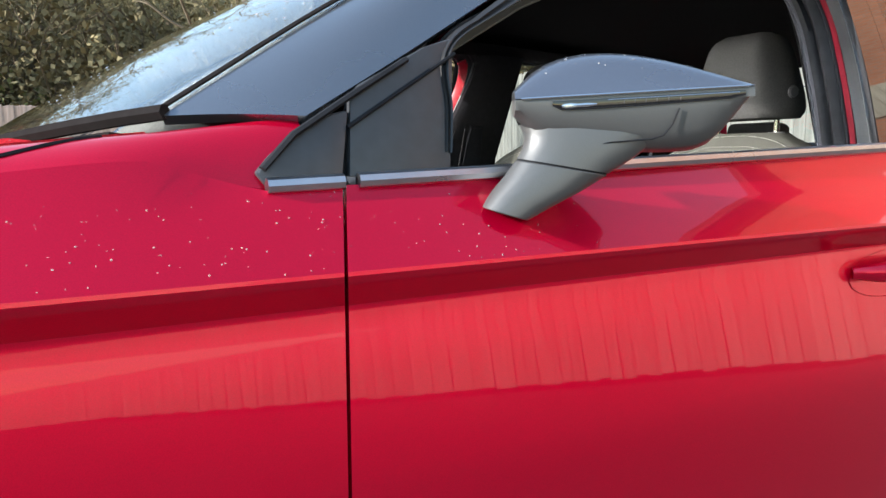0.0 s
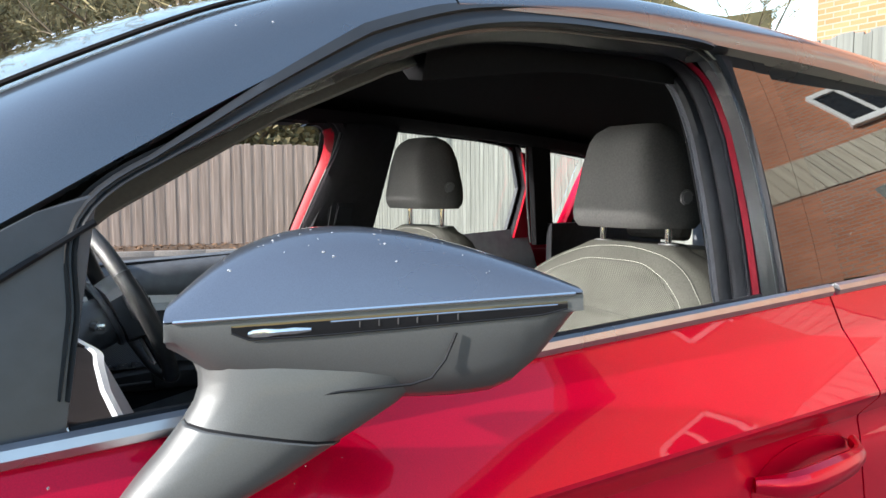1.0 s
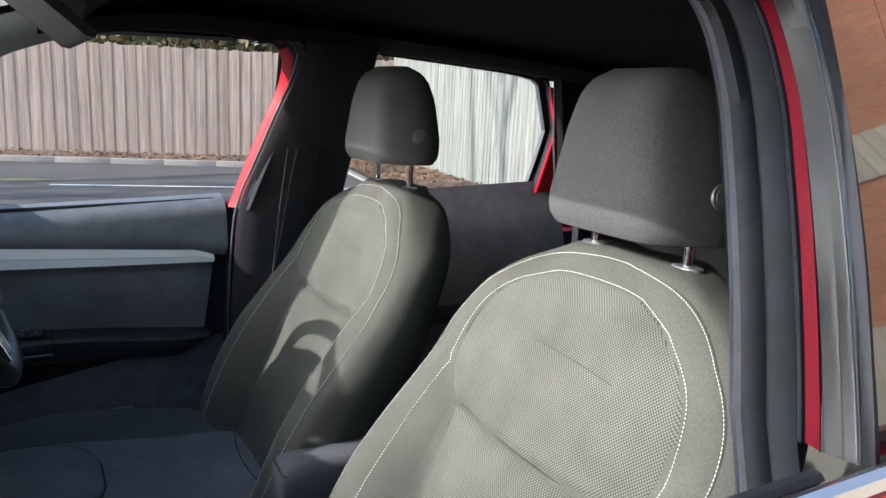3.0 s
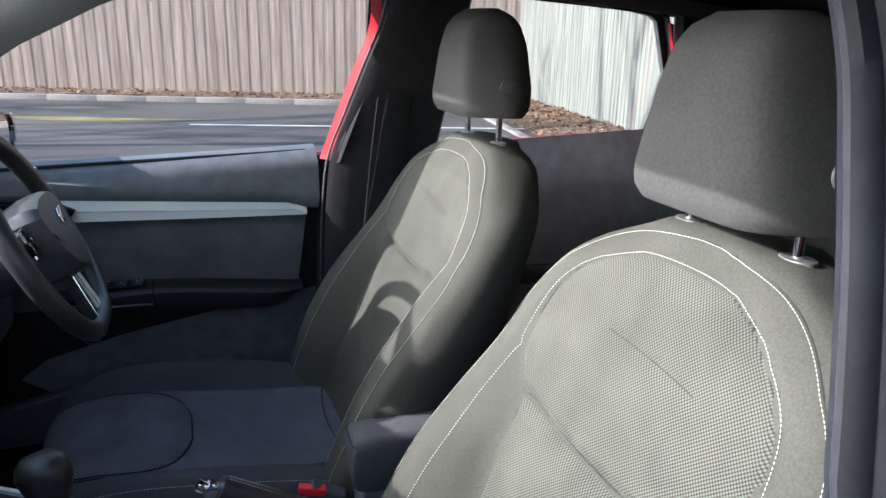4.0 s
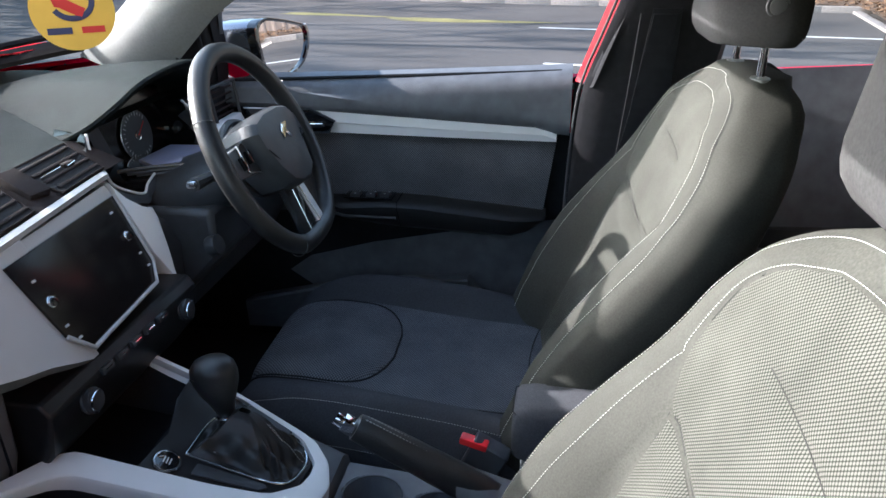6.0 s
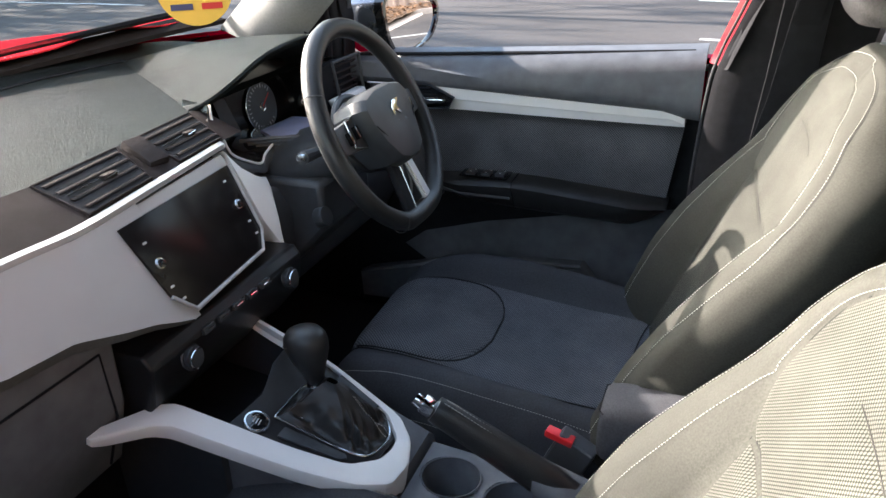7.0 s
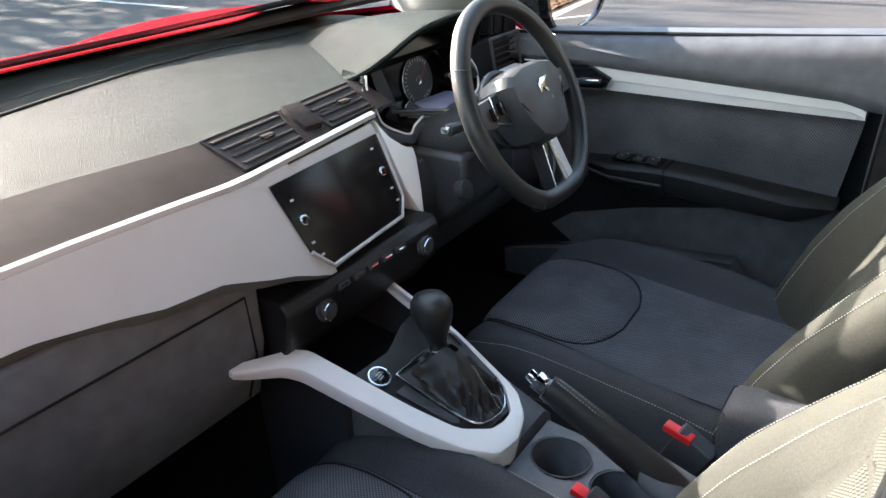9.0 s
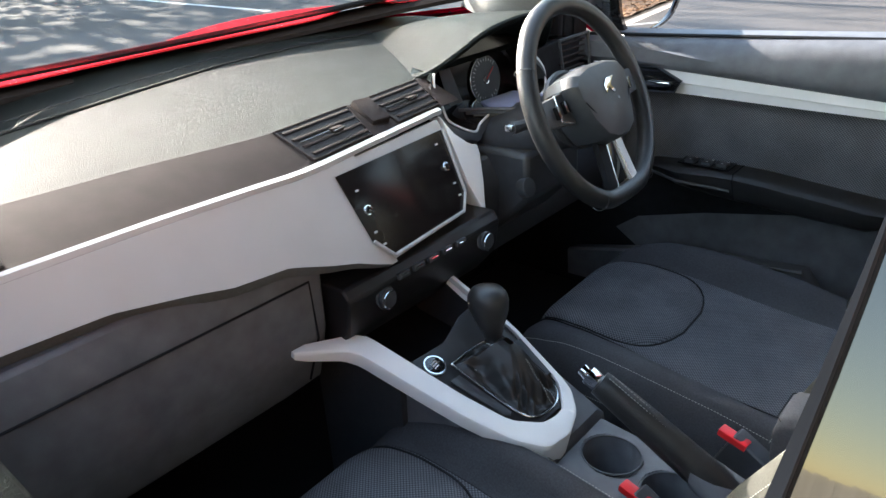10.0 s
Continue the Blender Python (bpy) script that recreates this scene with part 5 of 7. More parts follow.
    WF = [(1.17, 0.078), (1.187, 0.084), (1.197, 0.091), (1.215, 0.093), (1.345, 0.066), (1.360, 0.060), (1.368, 0.050), (1.372, 0.036)]
    WB = [(1.17, 0.112), (1.187, 0.118), (1.197, 0.125), (1.215, 0.126), (1.345, 0.089), (1.360, 0.082), (1.368, 0.070), (1.372, 0.052)]
    XF = [(1.18, 1.086), (1.187, 1.082), (1.20, 1.074), (1.22, 1.072), (1.30, 1.080), (1.34, 1.090), (1.36, 1.104), (1.372, 1.124)]
    XB = [(1.18, 1.186), (1.187, 1.190), (1.20, 1.200), (1.24, 1.205), (1.31, 1.200), (1.345, 1.188), (1.362, 1.172), (1.372, 1.152)]

    def head_at(z, a):
        xf, xb = smooth(z, XF, 0.004), smooth(z, XB, 0.004)
        ca, sa = math.cos(a), math.sin(a)
        u = 0.5 - 0.5 * math.copysign(abs(ca) ** 0.42, ca)
        w = smooth(z, WF, 0.006) + (smooth(z, WB, 0.006) - smooth(z, WF, 0.006)) * min(1.0, u * 1.5)
        return put(xf + (xb - xf) * u, w * math.copysign(abs(sa) ** 0.30, sa), z + lift_h)
    head = part("head_restraint", loft([[head_at(z, 2 * math.pi * j / 56) for j in range(56)] for z in hz], True), HEADCLOTH, st, "charcoal cloth head restraint", angle=70)
    for sg in (-1, 1):
        part("post", tube([put(1.151, sg * 0.0765, 1.12), put(1.153, sg * 0.0765, 1.200 + lift_h)], 0.0060, 14), CHROME, st, "chromed head restraint post")
        part("post_collar", disc(0.0145, 0.009, Matrix.Translation(put(1.152, sg * 0.0765, 1.1545)) @ Matrix.Diagonal((0.95, 1.40, 1, 1)), 28, 0.003), SEAL, st, "grey post collar")
    bp = head_at(1.240, -1.59)
    bn = Matrix.Translation(bp + Vector((-0.001, 0.0015, 0))) @ Vector((-0.10, -0.985, 0.06)).to_track_quat("Z", "Y").to_matrix().to_4x4()
    part("release_button", join(ringmesh(0.0135, 0.0022, bn, 28, 6), disc(0.0112, 0.006, bn, 28, 0.0015)), SEAL, head, "round grey release button")
    # cushion: soft rounded nose, bolsters highest at mid length
    TOPZ = [(0.305, 0.520), (0.312, 0.560), (0.325, 0.590), (0.345, 0.611), (0.38, 0.624), (0.44, 0.629), (0.52, 0.624), (0.62, 0.611), (0.74, 0.600), (0.96, 0.590)]
    CW = [(0.300, 0.150), (0.312, 0.185), (0.335, 0.215), (0.37, 0.236), (0.42, 0.248), (0.60, 0.258), (0.80, 0.256), (0.96, 0.236)]
    BH = [(0.30, 0.0), (0.36, 0.010), (0.46, 0.034), (0.60, 0.046), (0.74, 0.042), (0.86, 0.022), (0.96, 0.008)]

    def top(x, y):
        w = smooth(x, CW, 0.014)
        a = abs(y) / w
        z = smooth(x, TOPZ, 0.014)
        if a > 0.60:
            t = (a - 0.60) / 0.40
            s = min(1.0, t / 0.55)
            z += smooth(x, BH, 0.03) * s * s * (3 - 2 * s) - 0.045 * max(0.0, t - 0.62) ** 2 / 0.144
        return z
    cr = []
    for x in [0.302, 0.305, 0.309, 0.314, 0.321, 0.330, 0.342, 0.356] + [0.375 + 0.585 * j / 26 for j in range(27)]:
        w = smooth(x, CW, 0.014)
        low = [(0.99, 0.030, 0.35), (1.0, 0.06, 0.62), (0.96, 0.0, 1.0)]
        e = top(x, w)
        cr.append([put(x, w * k, top(x, w * k)) for k in [-1 + 2 * j / 40 for j in range(41)]] +
                  [put(x + 0.01 * q, w * k + (0.006 if q < 0.9 else 0.0), e + (0.46 - e) * q) for k, _, q in low] + [put(x + 0.02, 0, 0.46)] +
                  [put(x + 0.01 * q, -w * k - (0.006 if q < 0.9 else 0.0), e + (0.46 - e) * q) for k, _, q in reversed(low)])
    part("cushion", loft(cr, True), CUSHIONSIDE, st, "charcoal cloth seat cushion with bolsters", angle=70)

    def cpatch(xa, xb, shape, lift, n=20, m=16):
        def f(u, v):
            x = xa + (xb - xa) * v
            w = shape(v) * smooth(x, CW, 0.014) * 0.60
            y = -w + 2 * w * u
            return put(x, y, top(x, y) + (lift(u, v) if callable(lift) else lift))
        bm = surf(f, m, n)
        lay = bm.loops.layers.uv.new("map")
        for fc in bm.faces:
            for lp in fc.loops:
                lp[lay].uv = (lp.vert.co.y, lp.vert.co.x)
        return bm
    pad_w = lambda v: 0.96 * (1 - 0.93 * max(0.0, (v - 0.52) / 0.48) ** 3.2) ** 0.5
    part("cushion_insert", cpatch(0.322, 0.90, lambda v: 1.0, 0.0024, 40), CUSHIONCLOTH, st, "dark fine mesh cushion insert", angle=70)
    part("thigh_pad", cpatch(0.330, 0.588, pad_w, lambda u, v: 0.002 + 0.0115 * min(1.0, 7.0 * min(u, 1 - u, 1 - v)) ** 0.5, 40, 40), CUSHIONCLOTH, st, "raised mesh thigh pad", angle=70)
    pad = [(0.588 - 0.258 * j / 30, pad_w(1 - j / 30) * 0.60 * smooth(0.588 - 0.258 * j / 30, CW, 0.014) + 0.002) for j in range(29)]
    # The soft valley round the pad has its shade drawn as a black tube.
    part("thigh_crease", tube([put(x, -w, top(x, w) + 0.002) for x, w in reversed(pad)] + [put(x, w, top(x, w) + 0.002) for x, w in pad], 0.0022, 6), RUBBER, st)
    part("rear_seam", tube([put(0.842 + 0.02 * (y / 0.15) ** 2, y, top(0.842, y) + 0.0026) for y in [-0.15 + 0.30 * j / 20 for j in range(21)]], 0.0013, 6), RUBBER, st)
    for sg in (-1, 1):
        side_x = [0.330 + 0.56 * j / 40 for j in range(41)]
        stitches("cushion_stitching", [put(x, sg * smooth(x, CW, 0.014) * 0.93, top(x, smooth(x, CW, 0.014) * 0.93) + 0.0012) for x in side_x], st, 0.0050, 0.00075)
        stitches("cushion_stitching", [put(x + 0.004, sg * (smooth(x, CW, 0.014) + 0.0064), top(x, smooth(x, CW, 0.014)) - 0.038) for x in side_x], st, 0.0050, 0.00070, (0, 1, 0))
        part("insert_seam", tube([put(x, sg * smooth(x, CW, 0.014) * 0.605, top(x, smooth(x, CW, 0.014) * 0.605) + 0.0008) for x in [0.325 + 0.56 * j / 40 for j in range(41)]], 0.0014, 5), RUBBER, st)
        part("side_shield", slab([put(x, sg * 0.268, z) for x, z in ((0.40, 0.42), (0.98, 0.42), (1.02, 0.56), (0.90, 0.555), (0.46, 0.48))], (0, -0.02 * sg, 0), 0.006), PLASTIC, st)
        part("seat_rail", rbox((0.55, 0.04, 0.05), pose(0.65 + xo, yc + sg * 0.20, 0.41), 0.005), BLACKPANEL, st)
    part("recliner_tag", rbox((0.012, 0.05, 0.022), pose(0.885 + xo, yc + 0.225, 0.600, 0, -20, 0), 0.004), SEAL, st)
    return st


seat(0.0, 0.525, 0.0, "sunlit grey cloth passenger seat with white stitching")
seat(-0.007, 1.2515, 0.018, "grey cloth driver's seat crossed by the steering wheel's shadow")

# centre armrest between the seats
ar = thing("folding_armrest", "charcoal cloth armrest folded down between the front seats", "armrest", at=(0.95, 0.955, 0.60))
part("pad", loft([[Vector((x, 0.918 + 0.076 * u, z)) for u, z in ((0.03, zb), (0.0, zb + 0.012), (0.0, zt - 0.018), (0.05, zt - 0.005), (0.16, zt), (0.5, zt + 0.002), (0.84, zt), (0.95, zt - 0.005), (1.0, zt - 0.018), (1.0, zb + 0.012), (0.97, zb))] for x, zt, zb in
                  ((0.829, 0.720, 0.668), (0.831, 0.731, 0.660), (0.837, 0.739, 0.654), (0.856, 0.743, 0.648), (0.95, 0.746, 0.646), (1.06, 0.747, 0.648), (1.10, 0.740, 0.66), (1.11, 0.725, 0.67))], True), CUSHIONSIDE, ar, "charcoal cloth pad", angle=60)
part("box", loft([[(x, 0.922, 0.50), (x, 0.922, 0.656), (x, 0.990, 0.656), (x, 0.990, 0.50)] for x in (0.842, 0.95, 1.08)], True), PLASTIC, ar, "black plastic base", angle=40, bevel=0.006)
part("pad_seam", tube([(0.8355, 0.920, 0.730), (0.8295, 0.926, 0.7315), (0.8295, 0.986, 0.7315), (0.8355, 0.992, 0.730)], 0.0010, 5), RUBBER, ar)

# rear bench, seen in shade between the front seats
rb = thing("rear_bench", "dark grey cloth rear bench seat in shade", "car seat", at=(1.85, CY, 0.36))
part("bench_cushion", loft([[(x, 0.27 + 1.24 * k, z) for k, z in ((0, 0.40), (0, zt - 0.02), (0.04, zt), (0.5, zt + 0.01), (0.96, zt), (1, zt - 0.02), (1, 0.40))] for x, zt in ((1.42, 0.52), (1.46, 0.60), (1.70, 0.585), (1.94, 0.55))], True), CLOTH, rb)
part("bench_backrest", loft([[(1.90 + 0.35 * (z - 0.55), 0.27 + 0.02 * q, z), (1.88 + 0.35 * (z - 0.55), 0.89, z), (1.90 + 0.35 * (z - 0.55), 1.51 - 0.02 * q, z), (2.03 + 0.35 * (z - 0.55), 1.51 - 0.02 * q, z), (2.03 + 0.35 * (z - 0.55), 0.27 + 0.02 * q, z)] for z, q in ((0.50, 0), (0.80, 0), (1.00, 1), (1.06, 3))], True), CLOTH, rb)
for y in (0.50, 1.28):
    part("rear_head_restraint", rbox((0.08, 0.24, 0.14), pose(2.12, y, 1.15, 0, 12, 0), 0.03, 3), HEADCLOTH, rb)
rbelt = thing("rear_seat_belt", "black rear seat belt hanging by the pillar", "seat belt", at=(1.6, 1.5, 0.8))
part("webbing", tube([(1.47, 1.02, 0.98), (1.50, 1.00, 0.92), (1.56, 0.99, 0.86)], 0.010, 6, flat=0.3), SEAL, rbelt)

# ---------------------------------------------------------------- dashboard
dash = thing("dashboard", "black dashboard with a pearl white fascia and dark screen", "dashboard", at=(0.1, 0.85, 0.9))
PAD = [(0.16, 0.098), (0.35, 0.103), (0.51, 0.122), (0.66, 0.152), (0.70, 0.156), (0.85, 0.142), (1.046, 0.118), (1.10, 0.115), (1.45, 0.10), (1.64, 0.10)]
LEDGE = [(0.16, 0.222), (0.30, 0.226), (0.46, 0.232), (0.60, 0.244), (0.66, 0.252), (0.70, 0.250), (0.99, 0.208), (1.04, 0.206), (1.45, 0.18), (1.64, 0.17)]
FRONT = [(0.16, -0.22), (0.30, -0.36), (0.50, -0.45), (0.76, -0.48), (1.0, -0.47), (1.30, -0.41), (1.50, -0.30), (1.62, -0.18)]
GRO = [(0.18, -0.13), (0.30, -0.152), (0.42, -0.178), (0.454, -0.186), (0.654, -0.229), (0.926, -0.292), (1.12, -0.300), (1.30, -0.275), (1.45, -0.22), (1.62, -0.14)]


def dash_z(x, y):
    """Nearly level back to the long groove, then rising to the glass."""
    g = interp(y, GRO)
    z = 1.0655 + 0.037 * (interp(y, PAD) - max(x, g)) + min(0.040, 0.15 * max(0.0, g - x))
    return z - 0.03 * max(0, (y - 1.45) / 0.2) ** 2


def dash_top(u, v):
    y = 0.165 + 1.465 * v
    xr, xf = interp(y, PAD), interp(y, FRONT)
    x = xr + (xf - xr) * u
    return (x, y, dash_z(x, y))


part("top_pad", surf(dash_top, 40, 60), DASHPAD, dash, "grained black dash pad with dust and glare", angle=40)
part("pad_groove", tube([(x, y, dash_z(x, y) + 0.0010) for x, y in [(interp(y, GRO), y) for y in [0.18 + 1.27 * i / 60 for i in range(61)]]], 0.0062, 6, flat=0.4), HEADLINER, dash)
part("pad_joint", tube([(x, y, dash_z(x, y) + 0.0004) for x, y in [(interp(y, GRO) - 0.045, y) for y in [0.22 + 1.0 * i / 50 for i in range(51)]]], 0.0014, 6, flat=0.4), RUBBER, dash)


def band_f(u, v):
    y = 0.165 + 0.905 * v
    a = Vector((interp(y, PAD), y, 1.0655))
    b = Vector((interp(y, LEDGE) - 0.006, y, 1.034))
    p = a.lerp(b, u)
    return p + Vector((0.35, 0, 0.94)) * (0.001 * math.sin(math.pi * u))


part("vent_band", surf(band_f, 6, 50), PADBAND, dash, "dark plum band that holds the vents", angle=40)


def fas(y, z):
    """x of the fascia's face."""
    lean = -0.45 * (z - 1.026)
    return interp(y, LEDGE) + 0.006 + lean


LOWZ = [(0.16, 0.966), (0.26, 0.964), (0.377, 0.960), (0.47, 0.944), (0.52, 0.934), (0.60, 0.930), (0.70, 0.900), (0.735, 0.884), (0.765, 0.872), (0.80, 0.872)]


def fascia(u, v):
    y = 0.165 + 0.61 * v
    zt, zb = 1.026, interp(y, LOWZ)
    z = zt + (zb - zt) * u
    return (fas(y, z), y, z)


part("fascia", surf(fascia, 12, 48), PEARL, dash, "pearl white fascia", angle=30)
part("fascia_ledge", loft([[(interp(y, LEDGE) - 0.008, y, 1.0335), (interp(y, LEDGE) - 0.002, y, 1.036), (interp(y, LEDGE) + w * 0.5, y, 1.0335), (fas(y, 1.026), y, 1.0262)] for y, w in [(0.165 + 0.84 * i / 40, interp(0.165 + 0.84 * i / 40, [(0.2, 0.006), (0.5, 0.010), (0.66, 0.014), (1.0, 0.014)])) for i in range(41)]], False), PEARL, dash, "silvery white ledge", angle=25)
# Underside in grey, not pearl: the shade below the fascia is in the colour.
part("fascia_return", surf(lambda u, v: (lambda y: (fas(y, interp(y, LOWZ)) - 0.012 * u, y, interp(y, LOWZ) - 0.018 * u * interp(y, [(0.16, 1), (0.6, 1), (0.78, 0.4)])))(0.165 + 0.60 * v), 3, 40), PILLARCLOTH, dash, "fascia underside, its shade put in as grey", angle=30)
# surround of the screen
SCR = [(0.722, 1.013), (0.988, 1.006), (0.985, 0.905), (0.962, 0.880), (0.772, 0.884), (0.742, 0.915)]
scrp = [Vector((fas(y, z) + 0.004, y, z)) for y, z in SCR]
part("screen", slab(scrp, (-0.012, 0, -0.005), 0.0015), SCREEN, dash, "large dark glass touch screen")
part("screen_trim", tube([p + Vector((0.001, 0, 0)) for p in scrp[1:]], 0.003, 8, up=(1, 0, 0)), PEARL, dash, "pale screen trim")
out = [(0.712, 1.024), (0.992, 1.020), (0.996, 1.012), (0.993, 0.902), (0.966, 0.872), (0.768, 0.874), (0.732, 0.91)]
part("screen_surround", slab([Vector((fas(y, z) - 0.004, y, z)) for y, z in out], (-0.02, 0, -0.008), 0.003), PEARL, dash, "pearl white screen surround")
part("cluster_wing", slab([Vector((fas(y, z) - 0.006 - 0.10 * (y - 1.0), y, z)) for y, z in ((1.008, 1.022), (1.022, 0.985), (1.050, 0.962), (1.080, 0.955), (1.078, 0.935), (1.050, 0.895), (1.030, 0.845), (1.012, 0.905))], (-0.03, 0, -0.01), 0.004), WHITE, dash, "white wing beside the cluster")
for y, z in ((0.962, 0.954), (0.754, 0.956)):
    kx = fas(y, z) + 0.006
    part("rotary_knob", join(ringmesh(0.0068, 0.0010, pose(kx, y, z, 0, 66, 0), 24, 6), disc(0.0060, 0.006, pose(kx, y, z, 0, 66, 0), 24, 0.002)), SATIN if y > 9 else CHROME, dash, "chrome-ringed rotary knob")
    part("knob_face", disc(0.0055, 0.007, pose(kx + 0.002, y, z, 0, 66, 0), 24, 0.001), GLOSSBLACK, dash)
for y, z in ((0.958, 0.990), (0.966, 0.925), (0.968, 0.905), (0.748, 0.985), (0.752, 0.925), (0.760, 0.905)):
    part("touch_mark", rbox((0.001, 0.006, 0.003), pose(fas(y, z) + 0.0052, y, z, 0, 66 - 90, 0), 0.0), WHITEINK, dash)


# the two middle vents: slats in a dark frame
def on_band(y, u, lift=0.0):
    a = Vector((interp(y, PAD), y, 1.0655))
    b = Vector((interp(y, LEDGE) - 0.006, y, 1.034))
    return a.lerp(b, u) + Vector((0.35, 0, 0.94)) * lift


def vent(ya, yb, nslat=4):
    v = new("air_vent")
    v.parent, v.location = dash, Vector((0.18, (ya + yb) / 2, 1.05)) - dash.location
    v["label"] = "dark slatted air vent with bright blade edges"
    frame_pts = [on_band(ya, 0.04, 0.0020), on_band(yb, 0.04, 0.0020), on_band(yb - 0.022, 0.95, 0.0020), on_band(ya + 0.004, 0.95, 0.0020)]
    part("vent_frame", tube(frame_pts, 0.0022, 6, closed=True, up=(0.35, 0, 0.94)), PADBAND, v)
    # Flat black plate: the shade inside the vent is put in as colour.
    part("vent_well", slab([on_band(ya, 0.05, 0.0016), on_band(yb, 0.05, 0.0016), on_band(yb - 0.022, 0.94, 0.0016), on_band(ya + 0.004, 0.94, 0.0016)], (0.0003, 0, 0.001)), RUBBER, v)
    for k in range(nslat):
        u = 0.16 + 0.66 * k / (nslat - 1)
        a, b = on_band(ya + 0.006 + 0.01 * u, u, 0.0034), on_band(yb - 0.004 - 0.02 * u, u, 0.0034)
        part("slat", tube([a, b], 0.0042, 6, flat=0.35, up=(0, 0, 1)), PADBAND, v)
    a, b = on_band(ya + 0.014, 0.50, 0.0050), on_band(ya + 0.62 * (yb - ya), 0.50, 0.0050)
    part("bright_blade_edge", tube([a, b], 0.0009, 5), CHROME, v, "thin chrome blade edge")
    part("vent_tab", rbox((0.010, 0.022, 0.006), Matrix.Translation(on_band(ya + 0.58 * (yb - ya), 0.52, 0.0052)), 0.002), PADBAND, v)
    # Highlight on the tab, built as a thin chrome rod.
    part("tab_glint", tube([on_band(ya + 0.50 * (yb - ya), 0.60, 0.0090), on_band(ya + 0.66 * (yb - ya), 0.58, 0.0090)], 0.0009, 5), CHROME, v)


vent(0.702, 0.856)
vent(0.900, 1.040)
vent(0.175, 0.325)
part("hazard_switch", rbox((0.060, 0.034, 0.014), Matrix.Translation(on_band(0.878, 0.45, 0.005)) @ pose(0, 0, 0, 0, 24, -8), 0.003), PADBAND, dash, "dark hazard switch block between the vents")

# instrument hood and cluster
LIP = spline([(0.108, 1.056, 1.066), (0.142, 1.076, 1.084), (0.174, 1.106, 1.111), (0.195, 1.148, 1.137), (0.204, 1.20, 1.149), (0.205, 1.26, 1.152), (0.200, 1.32, 1.148), (0.186, 1.37, 1.139), (0.163, 1.415, 1.122), (0.130, 1.455, 1.085), (0.112, 1.47, 1.062)], 40)


def hood(u, v):
    """From the arched lip, the hood tapers forwards into the pad."""
    k = min(v * 40, 39.999)
    p = LIP[int(k)].lerp(LIP[int(k) + 1], k - int(k))
    far = Vector((-0.26, 1.305 + 0.17 * v, 1.080))
    q = p.lerp(far, u)
    q.z = p.z + (1.082 - p.z) * (0.35 * u + 0.65 * u * u)
    return q


part("instrument_hood", surf(hood, 16, 40), DASHPAD, dash, "arched instrument hood catching the sun", angle=60)
part("hood_lip", loft([LIP, [p + Vector((0.005, 0, -0.003)) for p in LIP], [p + Vector((0.002, 0.003 if p.y < 1.26 else -0.003, -0.010)) for p in LIP], [p + Vector((-0.03, 0.006 if p.y < 1.26 else -0.006, -0.026)) for p in LIP], [p + Vector((-0.09, 0.012 if p.y < 1.26 else -0.012, -0.046)) for p in LIP]], False), DASHPAD, dash, angle=60)
TRIM = [(0.143, 1.066, 1.074), (0.150, 1.058, 1.050), (0.164, 1.060, 1.018), (0.174, 1.063, 0.994), (0.180, 1.090, 0.974), (0.182, 1.128, 0.957), (0.180, 1.148, 0.969), (0.176, 1.20, 0.980), (0.172, 1.27, 0.974), (0.166, 1.34, 0.968), (0.160, 1.392, 0.978), (0.150, 1.400, 1.020), (0.140, 1.365, 1.062)]
TRIMS = spline(TRIM, 60)
part("cluster_trim", tube([p + Vector((0.003, 0, 0.001)) for p in TRIMS], 0.0023, 6), WHITE, dash, "bright line round the cluster")
part("cluster_sill", loft([[p, p + Vector((0.006, -0.010 if p.y < 1.10 else 0, -0.004)), p + Vector((0.010, -0.018 if p.y < 1.10 else 0, -0.016)), p + Vector((-0.01, -0.018 if p.y < 1.10 else 0, -0.03))] for p in TRIMS], False), BLACKPANEL, dash, angle=40)
part("cluster_wall", loft([TRIMS, [Vector((0.082, 1.235 + (p.y - 1.235) * 0.93, p.z + 0.004)) for p in TRIMS]], False), GLOSSBLACK, dash, angle=50)
part("cluster_face", slab([(0.080 + 0.10 * (1.03 - z), y, z) for y, z in ((1.085, 1.045), (1.112, 1.068), (1.153, 1.093), (1.20, 1.115), (1.32, 1.122), (1.40, 1.090), (1.41, 1.02), (1.39, 0.975), (1.27, 0.97), (1.16, 0.965), (1.128, 0.955), (1.075, 0.99))], (-0.02, 0, 0), 0.002), SCREEN, dash, "dark instrument cluster face")
for y, z, R in ((1.287, 1.012, 0.048),):
    g = new("dial")
    g.parent, g.location = dash, Vector((0.09, y, z)) - dash.location
    g["label"] = "round dial with pale scale marks"
    tm = pose(0.0865, y, z, 0, 84, 0)
    part("dial_ring", ringmesh(R, 0.0013, tm, 40, 6), SATIN, g)
    part("dial_face", disc(R * 0.98, 0.003, tm, 40), BLACKPANEL, g)
    part("dial_hub", disc(R * 0.16, 0.006, tm, 20, 0.001), SEAL, g)
    part("hub_ring", ringmesh(R * 0.17, 0.0008, tm @ Matrix.Translation((0, 0, 0.003)), 24, 5), SATIN, g)
    marks = []
    for i in range(24):
        a = math.radians(-225 + 270 * i / 23)
        marks.append(rbox((0.0045 if i % 3 else 0.008, 0.0013, 0.0006), tm @ pose(0, 0, 0.0022, 0, 0, math.degrees(a)) @ Matrix.Translation((R * 0.84, 0, 0)), 0.0))
    part("scale_marks", join(*marks), WHITEINK, g)
